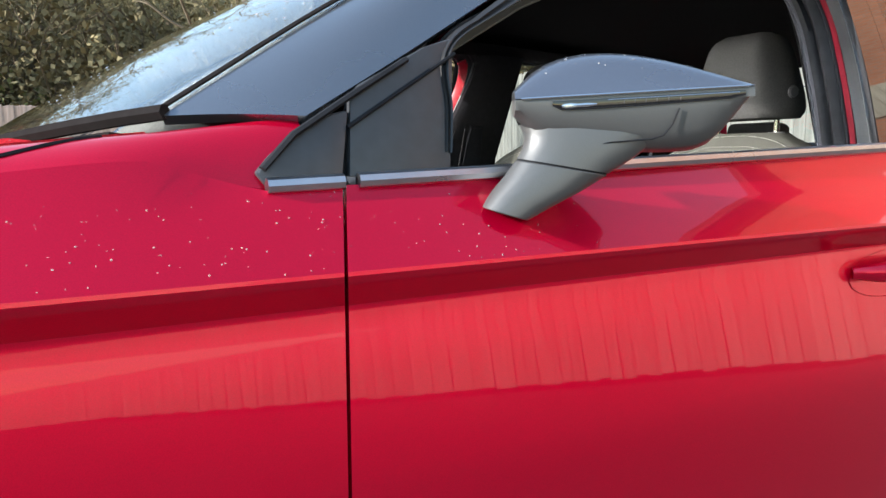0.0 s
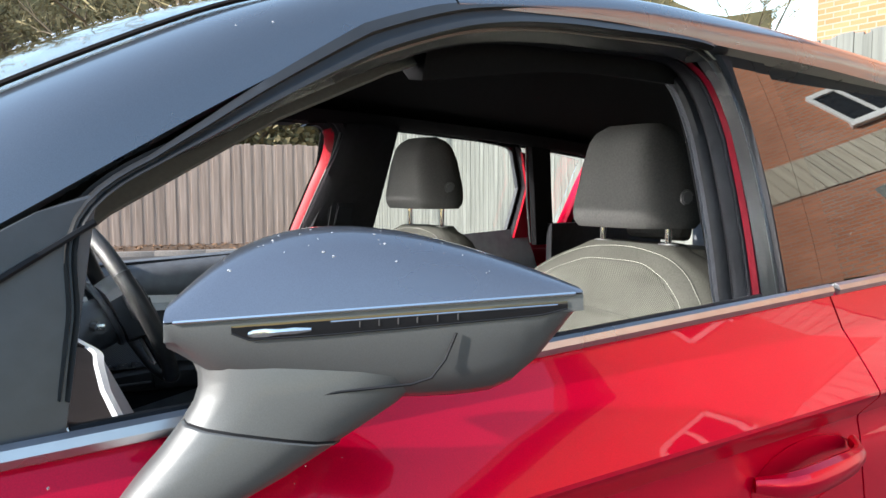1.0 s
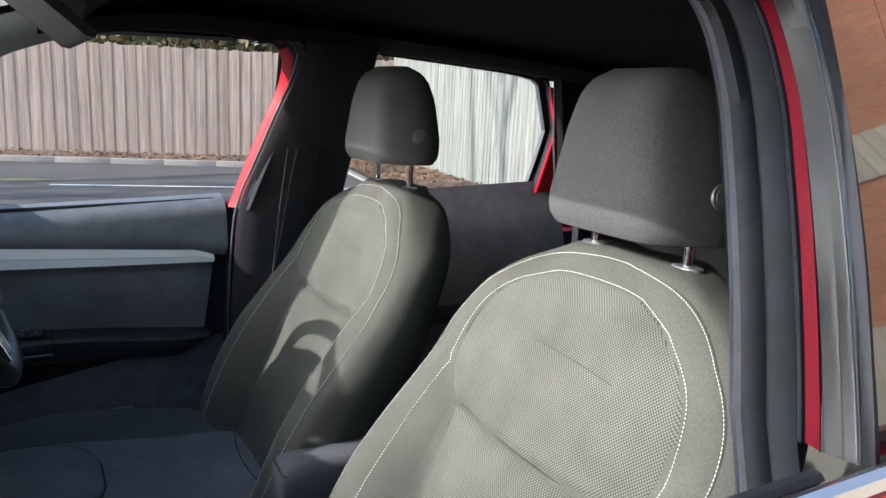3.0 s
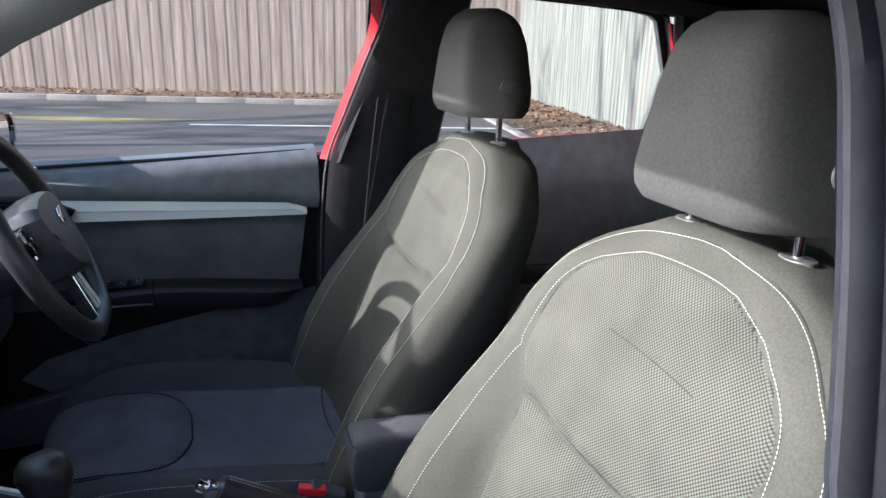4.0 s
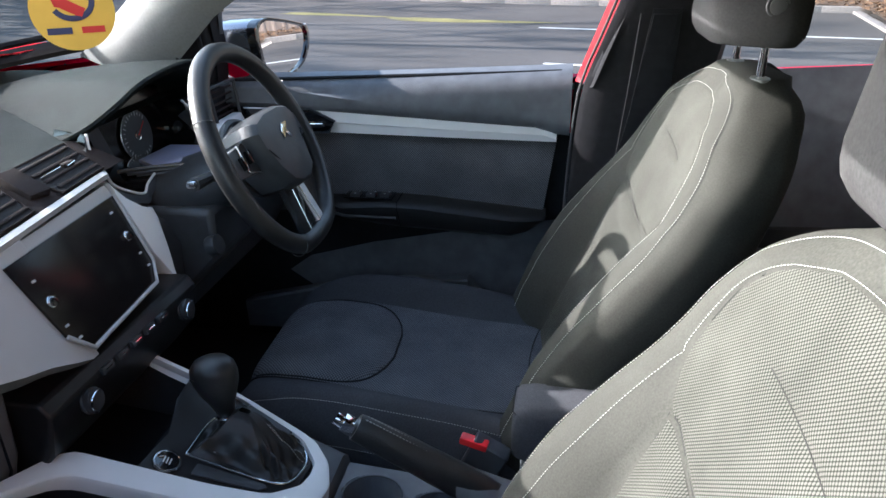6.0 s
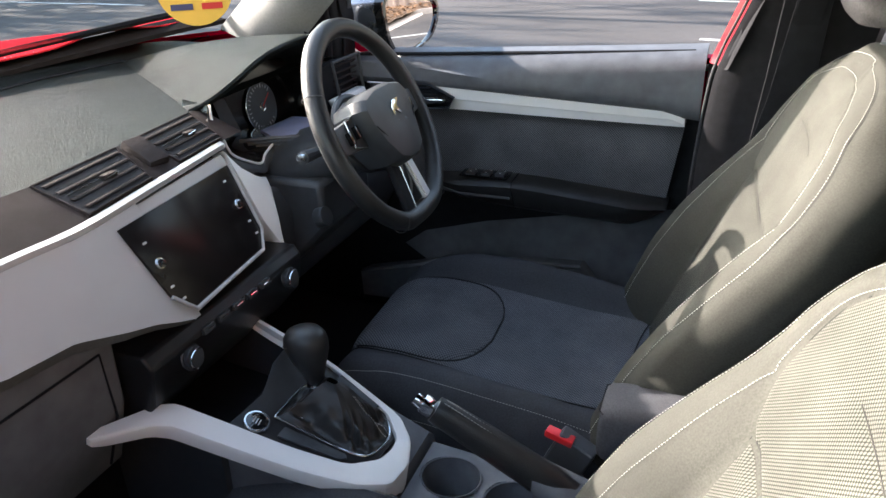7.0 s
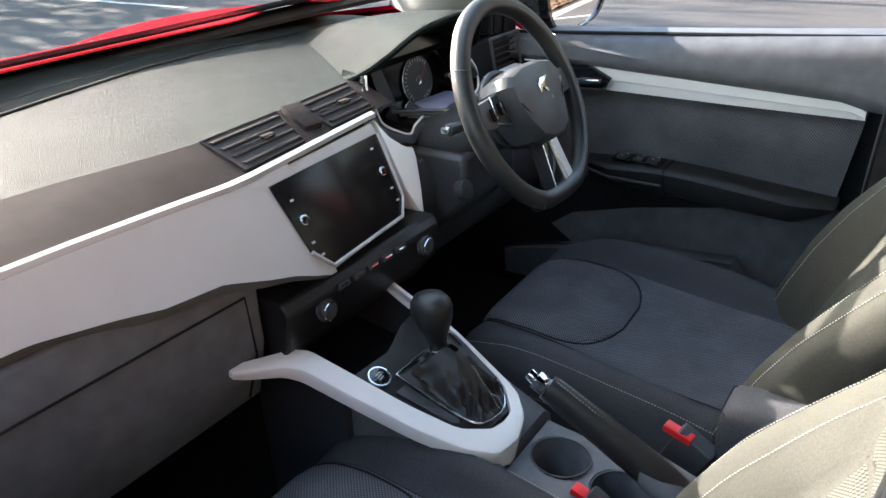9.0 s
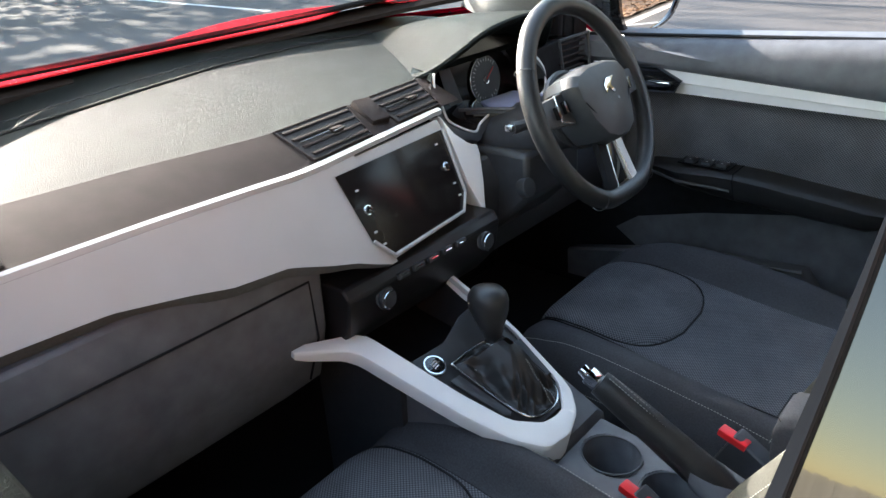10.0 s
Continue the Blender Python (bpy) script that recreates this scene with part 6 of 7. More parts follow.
    part("needle", rbox((R * 0.7, 0.0016, 0.001), tm @ pose(0, 0, 0.004, 0, 0, 130) @ Matrix.Translation((R * 0.35, 0, 0)), 0.0), INKRED, g)
part("pod_panel", slab([(0.092, y, z) for y, z in ((1.135, 1.070), (1.165, 1.070), (1.205, 0.985), (1.165, 0.985))], (0.001, 0, 0)), SEAL, dash)
part("side_gauge", tube(spline([(0.128, 1.082, 1.056), (0.118, 1.102, 1.046), (0.105, 1.122, 1.015), (0.105, 1.125, 0.985), (0.115, 1.112, 0.968)], 20), 0.0010, 5), SATIN, dash)
# Highlight under the hood, put in as a thin grey rod.
part("hood_glint", tube([(0.10, 1.225, 1.108), (0.10, 1.265, 1.113), (0.10, 1.30, 1.114)], 0.0008, 5), SEAL, dash)
part("dash_end", slab([(0.112, y, z) for y, z in ((1.40, 0.80), (1.632, 0.80), (1.632, 1.035), (1.56, 1.052), (1.40, 1.045))], (-0.02, 0, 0), 0.004), RUBBER, dash, "black end panel of the dashboard")
part("side_vent", join(*[tube([(0.13, 1.500, 1.045 - 0.014 * k), (0.13, 1.60, 1.045 - 0.014 * k)], 0.004, 6, flat=0.5) for k in range(5)]), PADBAND, dash, "slatted vent by the door")
part("side_vent_frame", tube([(0.135, 1.490, 1.058), (0.135, 1.610, 1.058), (0.145, 1.605, 0.975), (0.145, 1.495, 0.975)], 0.004, 6, closed=True, up=(1, 0, 0)), BLACKPANEL, dash)
part("driver_fascia", slab([(0.155, 1.455, 0.985), (0.150, 1.60, 0.985), (0.175, 1.60, 0.93), (0.175, 1.47, 0.93)], (-0.02, 0, 0), 0.003), WHITE, dash)
# lower dash on both sides, glove box and climate panel
part("glove_box", loft([[(0.262, y, 0.945), (0.272, y, 0.90), (0.268, y, 0.80), (0.235, y, 0.70), (0.12, y, 0.60), (0.0, y, 0.60), (0.0, y, 0.945)] for y in (0.17, 0.30, 0.45, 0.58, 0.665)], True), PLASTIC, dash, "black lower dash with glove box", angle=40, bevel=0.006)
part("glove_box_gap", tube([(0.273, 0.20, 0.89), (0.273, 0.64, 0.885), (0.269, 0.645, 0.79), (0.238, 0.64, 0.705)], 0.0018, 5), RUBBER, dash)
part("driver_lower_dash", loft([[(0.21, y, 0.915), (0.235, y, 0.87), (0.23, y, 0.78), (0.17, y, 0.68), (0.0, y, 0.64), (0.0, y, 0.915)] for y in (1.05, 1.2, 1.4, 1.63)], True), BLACKPANEL, dash, angle=40, bevel=0.006)
part("dash_body", rbox((0.24, 0.86, 0.28), pose(-0.03, 0.60, 0.905), 0.02), RUBBER, dash)
part("column_support", rbox((0.20, 0.56, 0.22), pose(-0.02, 1.34, 0.84), 0.02), RUBBER, dash)
clim = new("climate_panel")
clim.parent, clim.location = dash, Vector((0.29, 0.86, 0.82)) - dash.location
clim["label"] = "gloss black climate panel with small chrome controls"
part("panel_body", loft([[(0.300, y, 0.862), (0.312, y, 0.845), (0.300, y, 0.785), (0.255, y, 0.735), (0.10, y, 0.735), (0.10, y, 0.862)] for y in (0.675, 0.72, 0.85, 0.98, 1.03)], True), CONSOLEBLACK, clim, angle=40, bevel=0.004)
for y in (0.745, 0.985):
    part("climate_knob", join(ringmesh(0.017, 0.002, pose(0.312, y, 0.823, 0, 78, 0), 28, 6), disc(0.0155, 0.018, pose(0.312, y, 0.823, 0, 78, 0), 28, 0.003)), BLACKPANEL, clim)
    part("knob_arc", tube([Vector((0.323, y, 0.823)) + Vector((0, 0.014 * math.cos(a), 0.014 * math.sin(a))) for a in [math.radians(60 + 15 * i) for i in range(14)]], 0.0012, 5), CHROME, clim)
for i in range(5):
    part("climate_key", rbox((0.008, 0.024, 0.010), pose(0.313, 0.785 + 0.034 * i, 0.845, 0, -16, 0), 0.002), BLACKPANEL, clim)
    # Highlight on each key, modelled as a sliver of chrome.
    part("key_glint", tube([(0.3185, 0.776 + 0.034 * i, 0.848), (0.3185, 0.790 + 0.034 * i, 0.848)], 0.0009, 5), CHROME, clim)

# ---------------------------------------------------------------- steering wheel and column
WC = Vector((0.381, 1.215, 1.018))
WA = Vector((0.906, 0.048, 0.423)).normalized()      # towards the driver
WS = Vector((0, 1, 0.0)) - WA * Vector((0, 1, 0)).dot(WA)
WS.normalize()
WU = WA.cross(WS).normalized()
if WU.z < 0:
    WU = -WU
sw = thing("steering_wheel", "black leather steering wheel with a silver lower spoke", "steering wheel", at=tuple(WC))


def wp(a, b, c=0.0):
    return WC + WS * a + WU * b + WA * c


rim = []
for i in range(64):
    t = 2 * math.pi * i / 64
    r = 0.176
    x, y = r * math.sin(t), r * math.cos(t)
    if y < -0.165:
        y = -0.165 - (abs(y) - 0.165) * 0.35
    rim.append(wp(x, y, -0.002))
part("rim", tube(rim, 0.0165, 12, closed=True, up=WA), LEATHER, sw, "black leather rim", angle=70)
for t in (-62, 62, 152, 208):
    a = math.radians(t)
    part("rim_joint", ringmesh(0.0168, 0.0009, Matrix.Translation(wp(0.18 * math.sin(a), 0.18 * math.cos(a), -0.002)) @ (WS * math.cos(a) - WU * math.sin(a)).to_track_quat("Z", "Y").to_matrix().to_4x4(), 20, 5), SEAL, sw)
HUB = [(-0.088, 0.036), (-0.074, 0.052), (-0.034, 0.060), (0.034, 0.060), (0.074, 0.052), (0.088, 0.036), (0.086, 0.010), (0.070, -0.030), (0.050, -0.062), (0.022, -0.074), (-0.022, -0.074), (-0.050, -0.062), (-0.070, -0.030), (-0.086, 0.010)]
part("hub", loft([[wp(x * k, y * k, c + 0.10 * max(0.0, -y - 0.02) * (1 if c > 0.02 else 0)) for x, y in HUB] for k, c in ((0.96, -0.034), (1.03, -0.010), (1.04, 0.010), (1.0, 0.026), (0.93, 0.033), (0.60, 0.038), (0.2, 0.040))], True), BLACKPANEL, sw, "black airbag cover", angle=30)
part("hub_crease", tube([wp(x, y, 0.0345) for x, y in ((-0.078, 0.004), (-0.050, -0.030), (-0.026, -0.048), (0.026, -0.048), (0.050, -0.030), (0.078, 0.004))], 0.0012, 5), RUBBER, sw)
part("badge", join(*[slab([wp(x * 1.25, y * 1.25, 0.0405) for x, y in pts], WA * 0.002, 0.0005) for pts in (
    ((-0.014, 0.004), (-0.014, 0.016), (-0.004, 0.024), (0.016, 0.024), (0.002, 0.014), (0.004, 0.010), (0.010, 0.004), (0.006, 0.001), (-0.004, 0.012)),
    ((0.014, -0.004), (0.014, -0.016), (0.004, -0.024), (-0.016, -0.024), (-0.002, -0.014), (-0.004, -0.010), (-0.010, -0.004), (-0.006, -0.001), (0.004, -0.012)))]), CHROME, sw, "small silver badge")
for sg in (-1, 1):
    part("spoke", slab([wp(sg * x, y, 0.004) for x, y in ((0.07, 0.035), (0.168, 0.030), (0.172, -0.012), (0.07, -0.022))], WA * -0.016, 0.004), BLACKPANEL, sw, "black spoke with keys")
    part("spoke_trim", tube([wp(sg * x, y, 0.006) for x, y in ((0.080, 0.036), (0.118, 0.034), (0.122, -0.010), (0.082, -0.022))], 0.0018, 6), SATIN, sw)
    part("spoke_keys", join(*[rbox((0.010, 0.022, 0.009), Matrix.Translation(wp(sg * (0.100 + 0.026 * i), 0.010 - 0.004 * i, 0.008)) @ WA.to_track_quat("Z", "Y").to_matrix().to_4x4(), 0.002) for i in range(2)]), GLOSSBLACK, sw)
    part("lower_spoke", slab([wp(sg * x, y, 0.005) for x, y in ((0.012, -0.060), (0.040, -0.058), (0.052, -0.150), (0.022, -0.164))], WA * -0.012, 0.003), WHITE if sg > 0 else RUBBER, sw, "silver lower spoke" if sg > 0 else "black lower spoke")
    part("lower_spoke_line", tube([wp(sg * x, y, 0.006) for x, y in ((0.014, -0.070), (0.020, -0.110), (0.026, -0.158))], 0.0011, 5), SATIN, sw)
part("spoke_gap", slab([wp(x, y, 0.003) for x, y in ((-0.012, -0.075), (0.012, -0.075), (0.020, -0.150), (-0.020, -0.150))], WA * -0.006, 0.002), GLOSSBLACK, sw)
stitches("rim_stitching", [wp(0.164 * math.sin(t), 0.164 * math.cos(t), 0.004) for t in [math.radians(10 + 100 * i / 30) for i in range(31)]], sw, 0.006, 0.0010, WA)
col = thing("steering_column", "black steering column cowl with stalks", "steering column", at=(0.25, 1.22, 0.95))
part("cowl", loft([[Vector((x, 1.222, zc)) + Vector((0, w * math.cos(a), h * math.sin(a))) for a in [2 * math.pi * j / 20 for j in range(20)]] for x, zc, w, h in ((0.12, 0.90, 0.075, 0.060), (0.22, 0.935, 0.078, 0.062), (0.32, 0.975, 0.070, 0.056), (0.372, 0.995, 0.064, 0.052))], True), BLACKPANEL, col, angle=60)
part("cowl_ring", tube([WC + WS * (0.072 * math.cos(a)) + WU * (0.066 * math.sin(a)) - WA * 0.045 for a in [2 * math.pi * j / 32 for j in range(32)]], 0.007, 8, closed=True, up=WA), BLACKPANEL, col)
for sg in (-1, 1):
    part("stalk", tube([(0.315, 1.222 + sg * 0.05, 0.985), (0.310, 1.222 + sg * 0.10, 0.992), (0.312, 1.222 + sg * 0.155, 0.998)], [0.011, 0.009, 0.0115], 10), BLACKPANEL, col)
part("stalk_tip", rbox((0.016, 0.014, 0.012), pose(0.312, 1.066, 1.000), 0.004), SATIN, col)
part("column_shroud", slab([(0.120, 1.225, 0.985), (0.125, 1.33, 0.985), (0.235, 1.30, 0.996), (0.235, 1.20, 0.996), (0.175, 1.185, 0.990)], (0, 0, -0.012), 0.004), SHROUD, col, "smooth top of the column cowl with sky reflection put in as blue")
for k in range(3):
    part("bellows_fold", tube([(0.128 + 0.012 * k, 1.150 + 0.008 * k, 0.986 - 0.006 * k), (0.182 + 0.010 * k, 1.172 + 0.006 * k, 0.990 - 0.006 * k), (0.240, 1.192, 0.992 - 0.006 * k)], 0.0035, 6), BLACKPANEL if k % 2 else SEAL, col)
part("knee_panel", loft([[(0.30, y, 0.93), (0.30, y, 0.84), (0.22, y, 0.76), (0.1, y, 0.76), (0.1, y, 0.93)] for y in (1.13, 1.31)], True), BLACKPANEL, col, bevel=0.01)
part("ignition_cover", disc(0.018, 0.02, pose(0.30, 1.125, 0.87, 0, 70, 0), 20, 0.003), BLACKPANEL, col)

# ---------------------------------------------------------------- centre console
con = thing("centre_console", "black centre console with a white frame round the gear lever", "centre console", at=(0.5, 0.83, 0.5))
cz = lambda x: 0.723 - 0.43 * (x - 0.388)


def cp(x, y, up=0.0):
    return Vector((x, y, cz(x))) + Vector((0.395, 0, 0.919)) * up


def rounded(pts, times=2, cut=0.13):
    """An open line with its corners cut round."""
    pts = [Vector((x, y, 0)) for x, y in pts]
    for _ in range(times):
        out = [pts[0]]
        for a, b in zip(pts, pts[1:]):
            out += [a.lerp(b, cut), a.lerp(b, 1 - cut)]
        pts = out + [pts[-1]]
    return [(p.x, p.y) for p in pts]


part("console_body", loft([[(x, 0.70 + q, 0.42), (x, 0.715 + q, zt - 0.03), (x, 0.735 + q, zt - 0.012), (x, 0.925 - q * 0.2, zt - 0.012), (x, 0.945 - q * 0.2, zt - 0.03), (x, 0.955, 0.42)] for x, zt, q in ((0.362, 0.734, 0.004), (0.45, 0.692, 0.012), (0.575, 0.640, 0.03), (0.595, 0.540, 0.035), (0.80, 0.530, 0.045), (1.02, 0.555, 0.05))], True), PLASTIC, con, "black console body", angle=40)
for ya, yb in ((0.702, 0.728), (0.922, 0.953)):
    part("tray_wall", loft([[(x, ya, 0.42), (x, ya + 0.004, zt - 0.02), (x, yb - 0.004, zt - 0.02), (x, yb, 0.42)] for x, zt in ((0.17, 0.815), (0.27, 0.772), (0.364, 0.734))], True), BLACKPANEL, con)
part("storage_tray", loft([[(0.17, y, 0.690), (0.20, y, 0.672), (0.33, y, 0.655), (0.352, y, 0.662), (0.362, y, 0.722)] for y in (0.726, 0.78, 0.87, 0.924)], False), RUBBER, con, "deep dark storage tray", solid=0.006, angle=50)
outer = rounded([(0.266, 0.599), (0.310, 0.672), (0.400, 0.697), (0.475, 0.719), (0.539, 0.746), (0.577, 0.777), (0.583, 0.825), (0.568, 0.868), (0.538, 0.898), (0.408, 0.922), (0.282, 0.923)])
inner = rounded([(0.251, 0.597), (0.290, 0.706), (0.373, 0.727), (0.447, 0.745), (0.516, 0.769), (0.547, 0.806), (0.552, 0.832), (0.550, 0.857), (0.520, 0.890), (0.412, 0.9145), (0.282, 0.9155)])
part("white_frame", loft([[cp(*o, -0.012 + 0.012 * max(0.0, 1 - 8 * n / len(outer))), cp(*o, 0.005), cp(o[0] * 0.93 + i[0] * 0.07, o[1] * 0.93 + i[1] * 0.07, 0.0095), cp(o[0] * 0.8 + i[0] * 0.2, o[1] * 0.8 + i[1] * 0.2, 0.0115), cp(*i, 0.0105), cp(*i, 0.002)] for n, (o, i) in enumerate(zip(outer, inner))], True), WHITE, con, "pearl white console frame", angle=35)
part("frame_side", loft([[cp(x, y, 0.004), Vector((x, y + (0.012 if y < 0.8 else -0.01), cz(x) - interp(40 * k / (len(outer) - 1), [(0, -0.004), (6, -0.003), (9, 0.006), (14, 0.022), (22, 0.026), (30, 0.018), (40, 0.006)])))] for k, (x, y) in enumerate(outer)], False), WHITE, con, angle=60)
part("gear_plate", slab([cp(x, y, 0.0035) for x, y in ((0.366, 0.727), (0.447, 0.747), (0.512, 0.770), (0.545, 0.806), (0.548, 0.857), (0.518, 0.889), (0.412, 0.912), (0.345, 0.914), (0.350, 0.86), (0.372, 0.80))], (0, 0, 0.003), 0.001), CONSOLEBLACK, con, "satin black gear plate")
gate = [(0.404, 0.776), (0.512, 0.788), (0.536, 0.804), (0.543, 0.852), (0.522, 0.884), (0.420, 0.872), (0.403, 0.856)]
part("gate_ring", tube([cp(x, y, 0.009) for x, y in rounded(gate + gate[:1], 2, 0.22)[:-1]], 0.0016, 6, closed=True), SATIN, con, "thin chrome ring")


def gaiter(u, v):
    a = 2 * math.pi * u
    k = 1 - v
    n = len(gate)
    s = (u * n) % n
    i = int(s)
    g0 = Vector((*gate[i % n], 0)).lerp(Vector((*gate[(i + 1) % n], 0)), s - i)
    c = Vector((0.440 + 0.022 * k, 0.842, 0))
    r = k ** 0.62
    fold = (0.0065 * math.sin(7 * a + 6 * v) + 0.003 * math.sin(15 * a - 9 * v)) * math.sin(math.pi * min(1.0, 1.25 * v))
    q = c + (g0 - c) * (0.10 + 0.86 * r)
    h = 0.009 + 0.050 * v ** 1.9 + max(-0.006, fold)
    return cp(q.x, q.y, h)


part("gaiter", surf(gaiter, 112, 28), LEATHER, con, "creased black leather gaiter", angle=80)
for k, (yo) in enumerate((-0.004, 0.006)):
    stitches("gaiter_stitching", [gaiter(0.42 + yo * 2, v) + Vector((0.001, 0, 0.0016)) for v in [0.05 + 0.85 * j / 20 for j in range(21)]], con, 0.005, 0.0007)
KC = Vector((0.428, 0.846, 0))
part("gear_knob", loft([[KC + Vector((r * 1.14 * math.cos(a) + o, r * math.sin(a), z + 0.05 * o + 0.12 * r * math.cos(a) * (1 if z > 0.80 else 0))) for a in [2 * math.pi * j / 28 for j in range(28)]] for r, z, o in ((0.0115, 0.738, 0.008), (0.0125, 0.748, 0.006), (0.0165, 0.762, 0.003), (0.0235, 0.780, 0), (0.0280, 0.796, -0.001), (0.0292, 0.807, -0.002), (0.0275, 0.818, -0.003), (0.0215, 0.827, -0.004), (0.012, 0.831, -0.004), (0.002, 0.832, -0.004))], True), LEATHER, con, "black leather gear knob", angle=70)
part("knob_collar", ringmesh(0.0135, 0.0026, pose(KC.x + 0.008, KC.y, 0.741), 24, 6), SATIN, con)
part("knob_emblem", tube([KC + Vector((-0.0325 * math.cos(a) - 0.002, -0.0292 * math.sin(a), 0.803 - 0.004 * math.cos(a) + 0.010 * math.sin(a))) for a in [math.radians(-35 + 12 * i) for i in range(9)]], 0.0012, 5), CHROME, con, "thin chrome arc on the knob")
part("start_button", join(ringmesh(0.0165, 0.0020, Matrix.Translation(cp(0.391, 0.753, 0.009)) @ pose(0, 0, 0, 0, 23, 0), 28, 6)), CHROME, con, "chrome ring of the start button")
part("start_button_face", disc(0.0155, 0.006, Matrix.Translation(cp(0.391, 0.753, 0.007)) @ pose(0, 0, 0, 0, 23, 0), 28, 0.001), GLOSSBLACK, con)
for dx in (-0.004, 0.0, 0.004):
    part("button_mark", rbox((0.0016, 0.011, 0.0005), Matrix.Translation(cp(0.391 + dx, 0.753, 0.0105)) @ pose(0, 0, 0, 0, 23, 12), 0.0), WHITEINK, con)
part("switch_bank", slab([cp(x, y, 0.007) for x, y in ((0.424, 0.750), (0.505, 0.770), (0.512, 0.778), (0.508, 0.784), (0.424, 0.770))], (0, 0, 0.003), 0.001), BLACKPANEL, con)
for x in (0.432, 0.466):
    part("switch_mark", rbox((0.005, 0.004, 0.0005), Matrix.Translation(cp(x, 0.729 + 0.07 * x / 0.45, 0.0125)) @ pose(0, 0, 0, 0, 23, 12), 0.0), WHITEINK, con)
part("switch_bank", slab([cp(x, y, 0.007) for x, y in ((0.432, 0.890), (0.502, 0.886), (0.506, 0.896), (0.436, 0.909))], (0, 0, 0.003), 0.001), BLACKPANEL, con)
# cup holders and the handbrake
cupp = [(0.636, 0.856), (0.735, 0.845)]
def cup_deck(u, v):
    """The deck round the two open wells."""
    x, y = 0.585 + 0.205 * u, 0.770 + 0.145 * v
    z = 0.618 - 0.08 * (x - 0.58)
    for cx, cy in cupp:
        r = math.hypot(x - cx, (y - cy) / 0.92)
        z -= 0.075 * max(0.0, min(1.0, (0.044 - r) / 0.007))
    return (x, y, z)


part("deck_side", loft([[(x, 0.765, 0.612 - 0.08 * (x - 0.58)), (x, 0.745, 0.50)] for x in (0.58, 0.68, 0.80)], False), PLASTIC, con)
part("deck_side", loft([[(x, 0.917, 0.612 - 0.08 * (x - 0.58)), (x, 0.93, 0.50)] for x in (0.58, 0.68, 0.80)], False), PLASTIC, con)
part("cup_deck", surf(cup_deck, 82, 60), PLASTIC, con, "black deck with two open cup wells", angle=40)
for x, y in cupp:
    part("cup_rim", ringmesh(0.0435, 0.0016, pose(x, y, 0.6188 - 0.08 * (x - 0.58)) @ Matrix.Diagonal((1, 0.92, 1, 1)), 32, 6), BLACKPANEL, con)
    part("cup_mat", disc(0.034, 0.003, pose(x, y, 0.545), 28, 0.001), RUBBER, con)
hb = thing("handbrake", "black leather handbrake lever with a chrome button", "handbrake", at=(0.75, 0.85, 0.62))
hpath = [(0.632, 0.820, 0.762), (0.655, 0.823, 0.748), (0.70, 0.830, 0.718), (0.75, 0.838, 0.684), (0.80, 0.846, 0.650), (0.86, 0.855, 0.612)]
part("grip", tube(spline(hpath, 20), [0.0165, 0.0172, 0.0175, 0.0178, 0.018, 0.0185, 0.019, 0.0195, 0.020, 0.020, 0.0205, 0.021, 0.021, 0.0215, 0.022, 0.022, 0.022, 0.0225, 0.023, 0.023, 0.023], 12, flat=1.15), LEATHER, hb, "black leather grip", angle=70)
part("button", join(rbox((0.022, 0.022, 0.020), pose(0.624, 0.8185, 0.765, 0, 34, 8), 0.005), disc(0.0085, 0.014, pose(0.612, 0.8165, 0.773, 0, -56, 0), 16, 0.002)), CHROME, hb, "chrome release button")
for dy in (-0.004, 0.004):
    stitches("grip_stitching", [Vector(p) + Vector((0.010, dy, 0.0185)) for p in spline(hpath, 20)[1:15]], hb, 0.005, 0.0008)
part("boot", loft([[Vector((x, y + w * math.cos(a), z + h * math.sin(a))) for a in [2 * math.pi * j / 16 for j in range(16)]] for x, y, z, w, h in ((0.765, 0.842, 0.668, 0.026, 0.026), (0.82, 0.850, 0.635, 0.032, 0.032), (0.90, 0.858, 0.60, 0.038, 0.034), (0.98, 0.862, 0.575, 0.042, 0.03))], True), PLASTIC, hb, angle=60)


def buckle(x, y, z, label):
    b = thing("belt_buckle", label, "seat belt buckle", "front belt buckles", at=(x, y, z - 0.05))
    part("housing", rbox((0.060, 0.030, 0.075), pose(x + 0.012, y + 0.004, z - 0.040, 0, 24, -8), 0.007, 3), BLACKPANEL, b)
    part("red_button", rbox((0.044, 0.018, 0.012), pose(x - 0.002, y - 0.001, z - 0.003, 0, 10, -8), 0.003), REDPLASTIC, b, "red release button")
    part("stalk", tube([(x + 0.025, y + 0.004, z - 0.08), (x + 0.045, y + 0.004, z - 0.20)], 0.012, 8), BLACKPANEL, b)


buckle(0.772, 0.962, 0.645, "black seat belt buckle with red button")
buckle(0.712, 0.786, 0.640, "black seat belt buckle with red button")

# round paper tag hanging from the roof on a cord
SC = Vector((0.257, 0.944, 1.272))
SN = Vector((0.58, -0.81, 0.08)).normalized()
sx = Vector((0.81, 0.58, 0)).normalized()
sy = SN.cross(sx).normalized()
if sy.z < 0:
    sy = -sy
sx = sy.cross(SN)
stk = thing("hanging_tag", "yellow round paper tag with red and navy print on a cord", "air freshener", at=tuple(SC))


def sp(a, b, c=0.0):
    return SC + (sx * a + sy * b) * 0.80 + SN * c


part("cord", tube([sp(0, 0.058), SC + Vector((0.01, 0, 0.12)), Vector((0.30, 0.945, 1.492))], 0.0007, 5), RUBBER, stk)
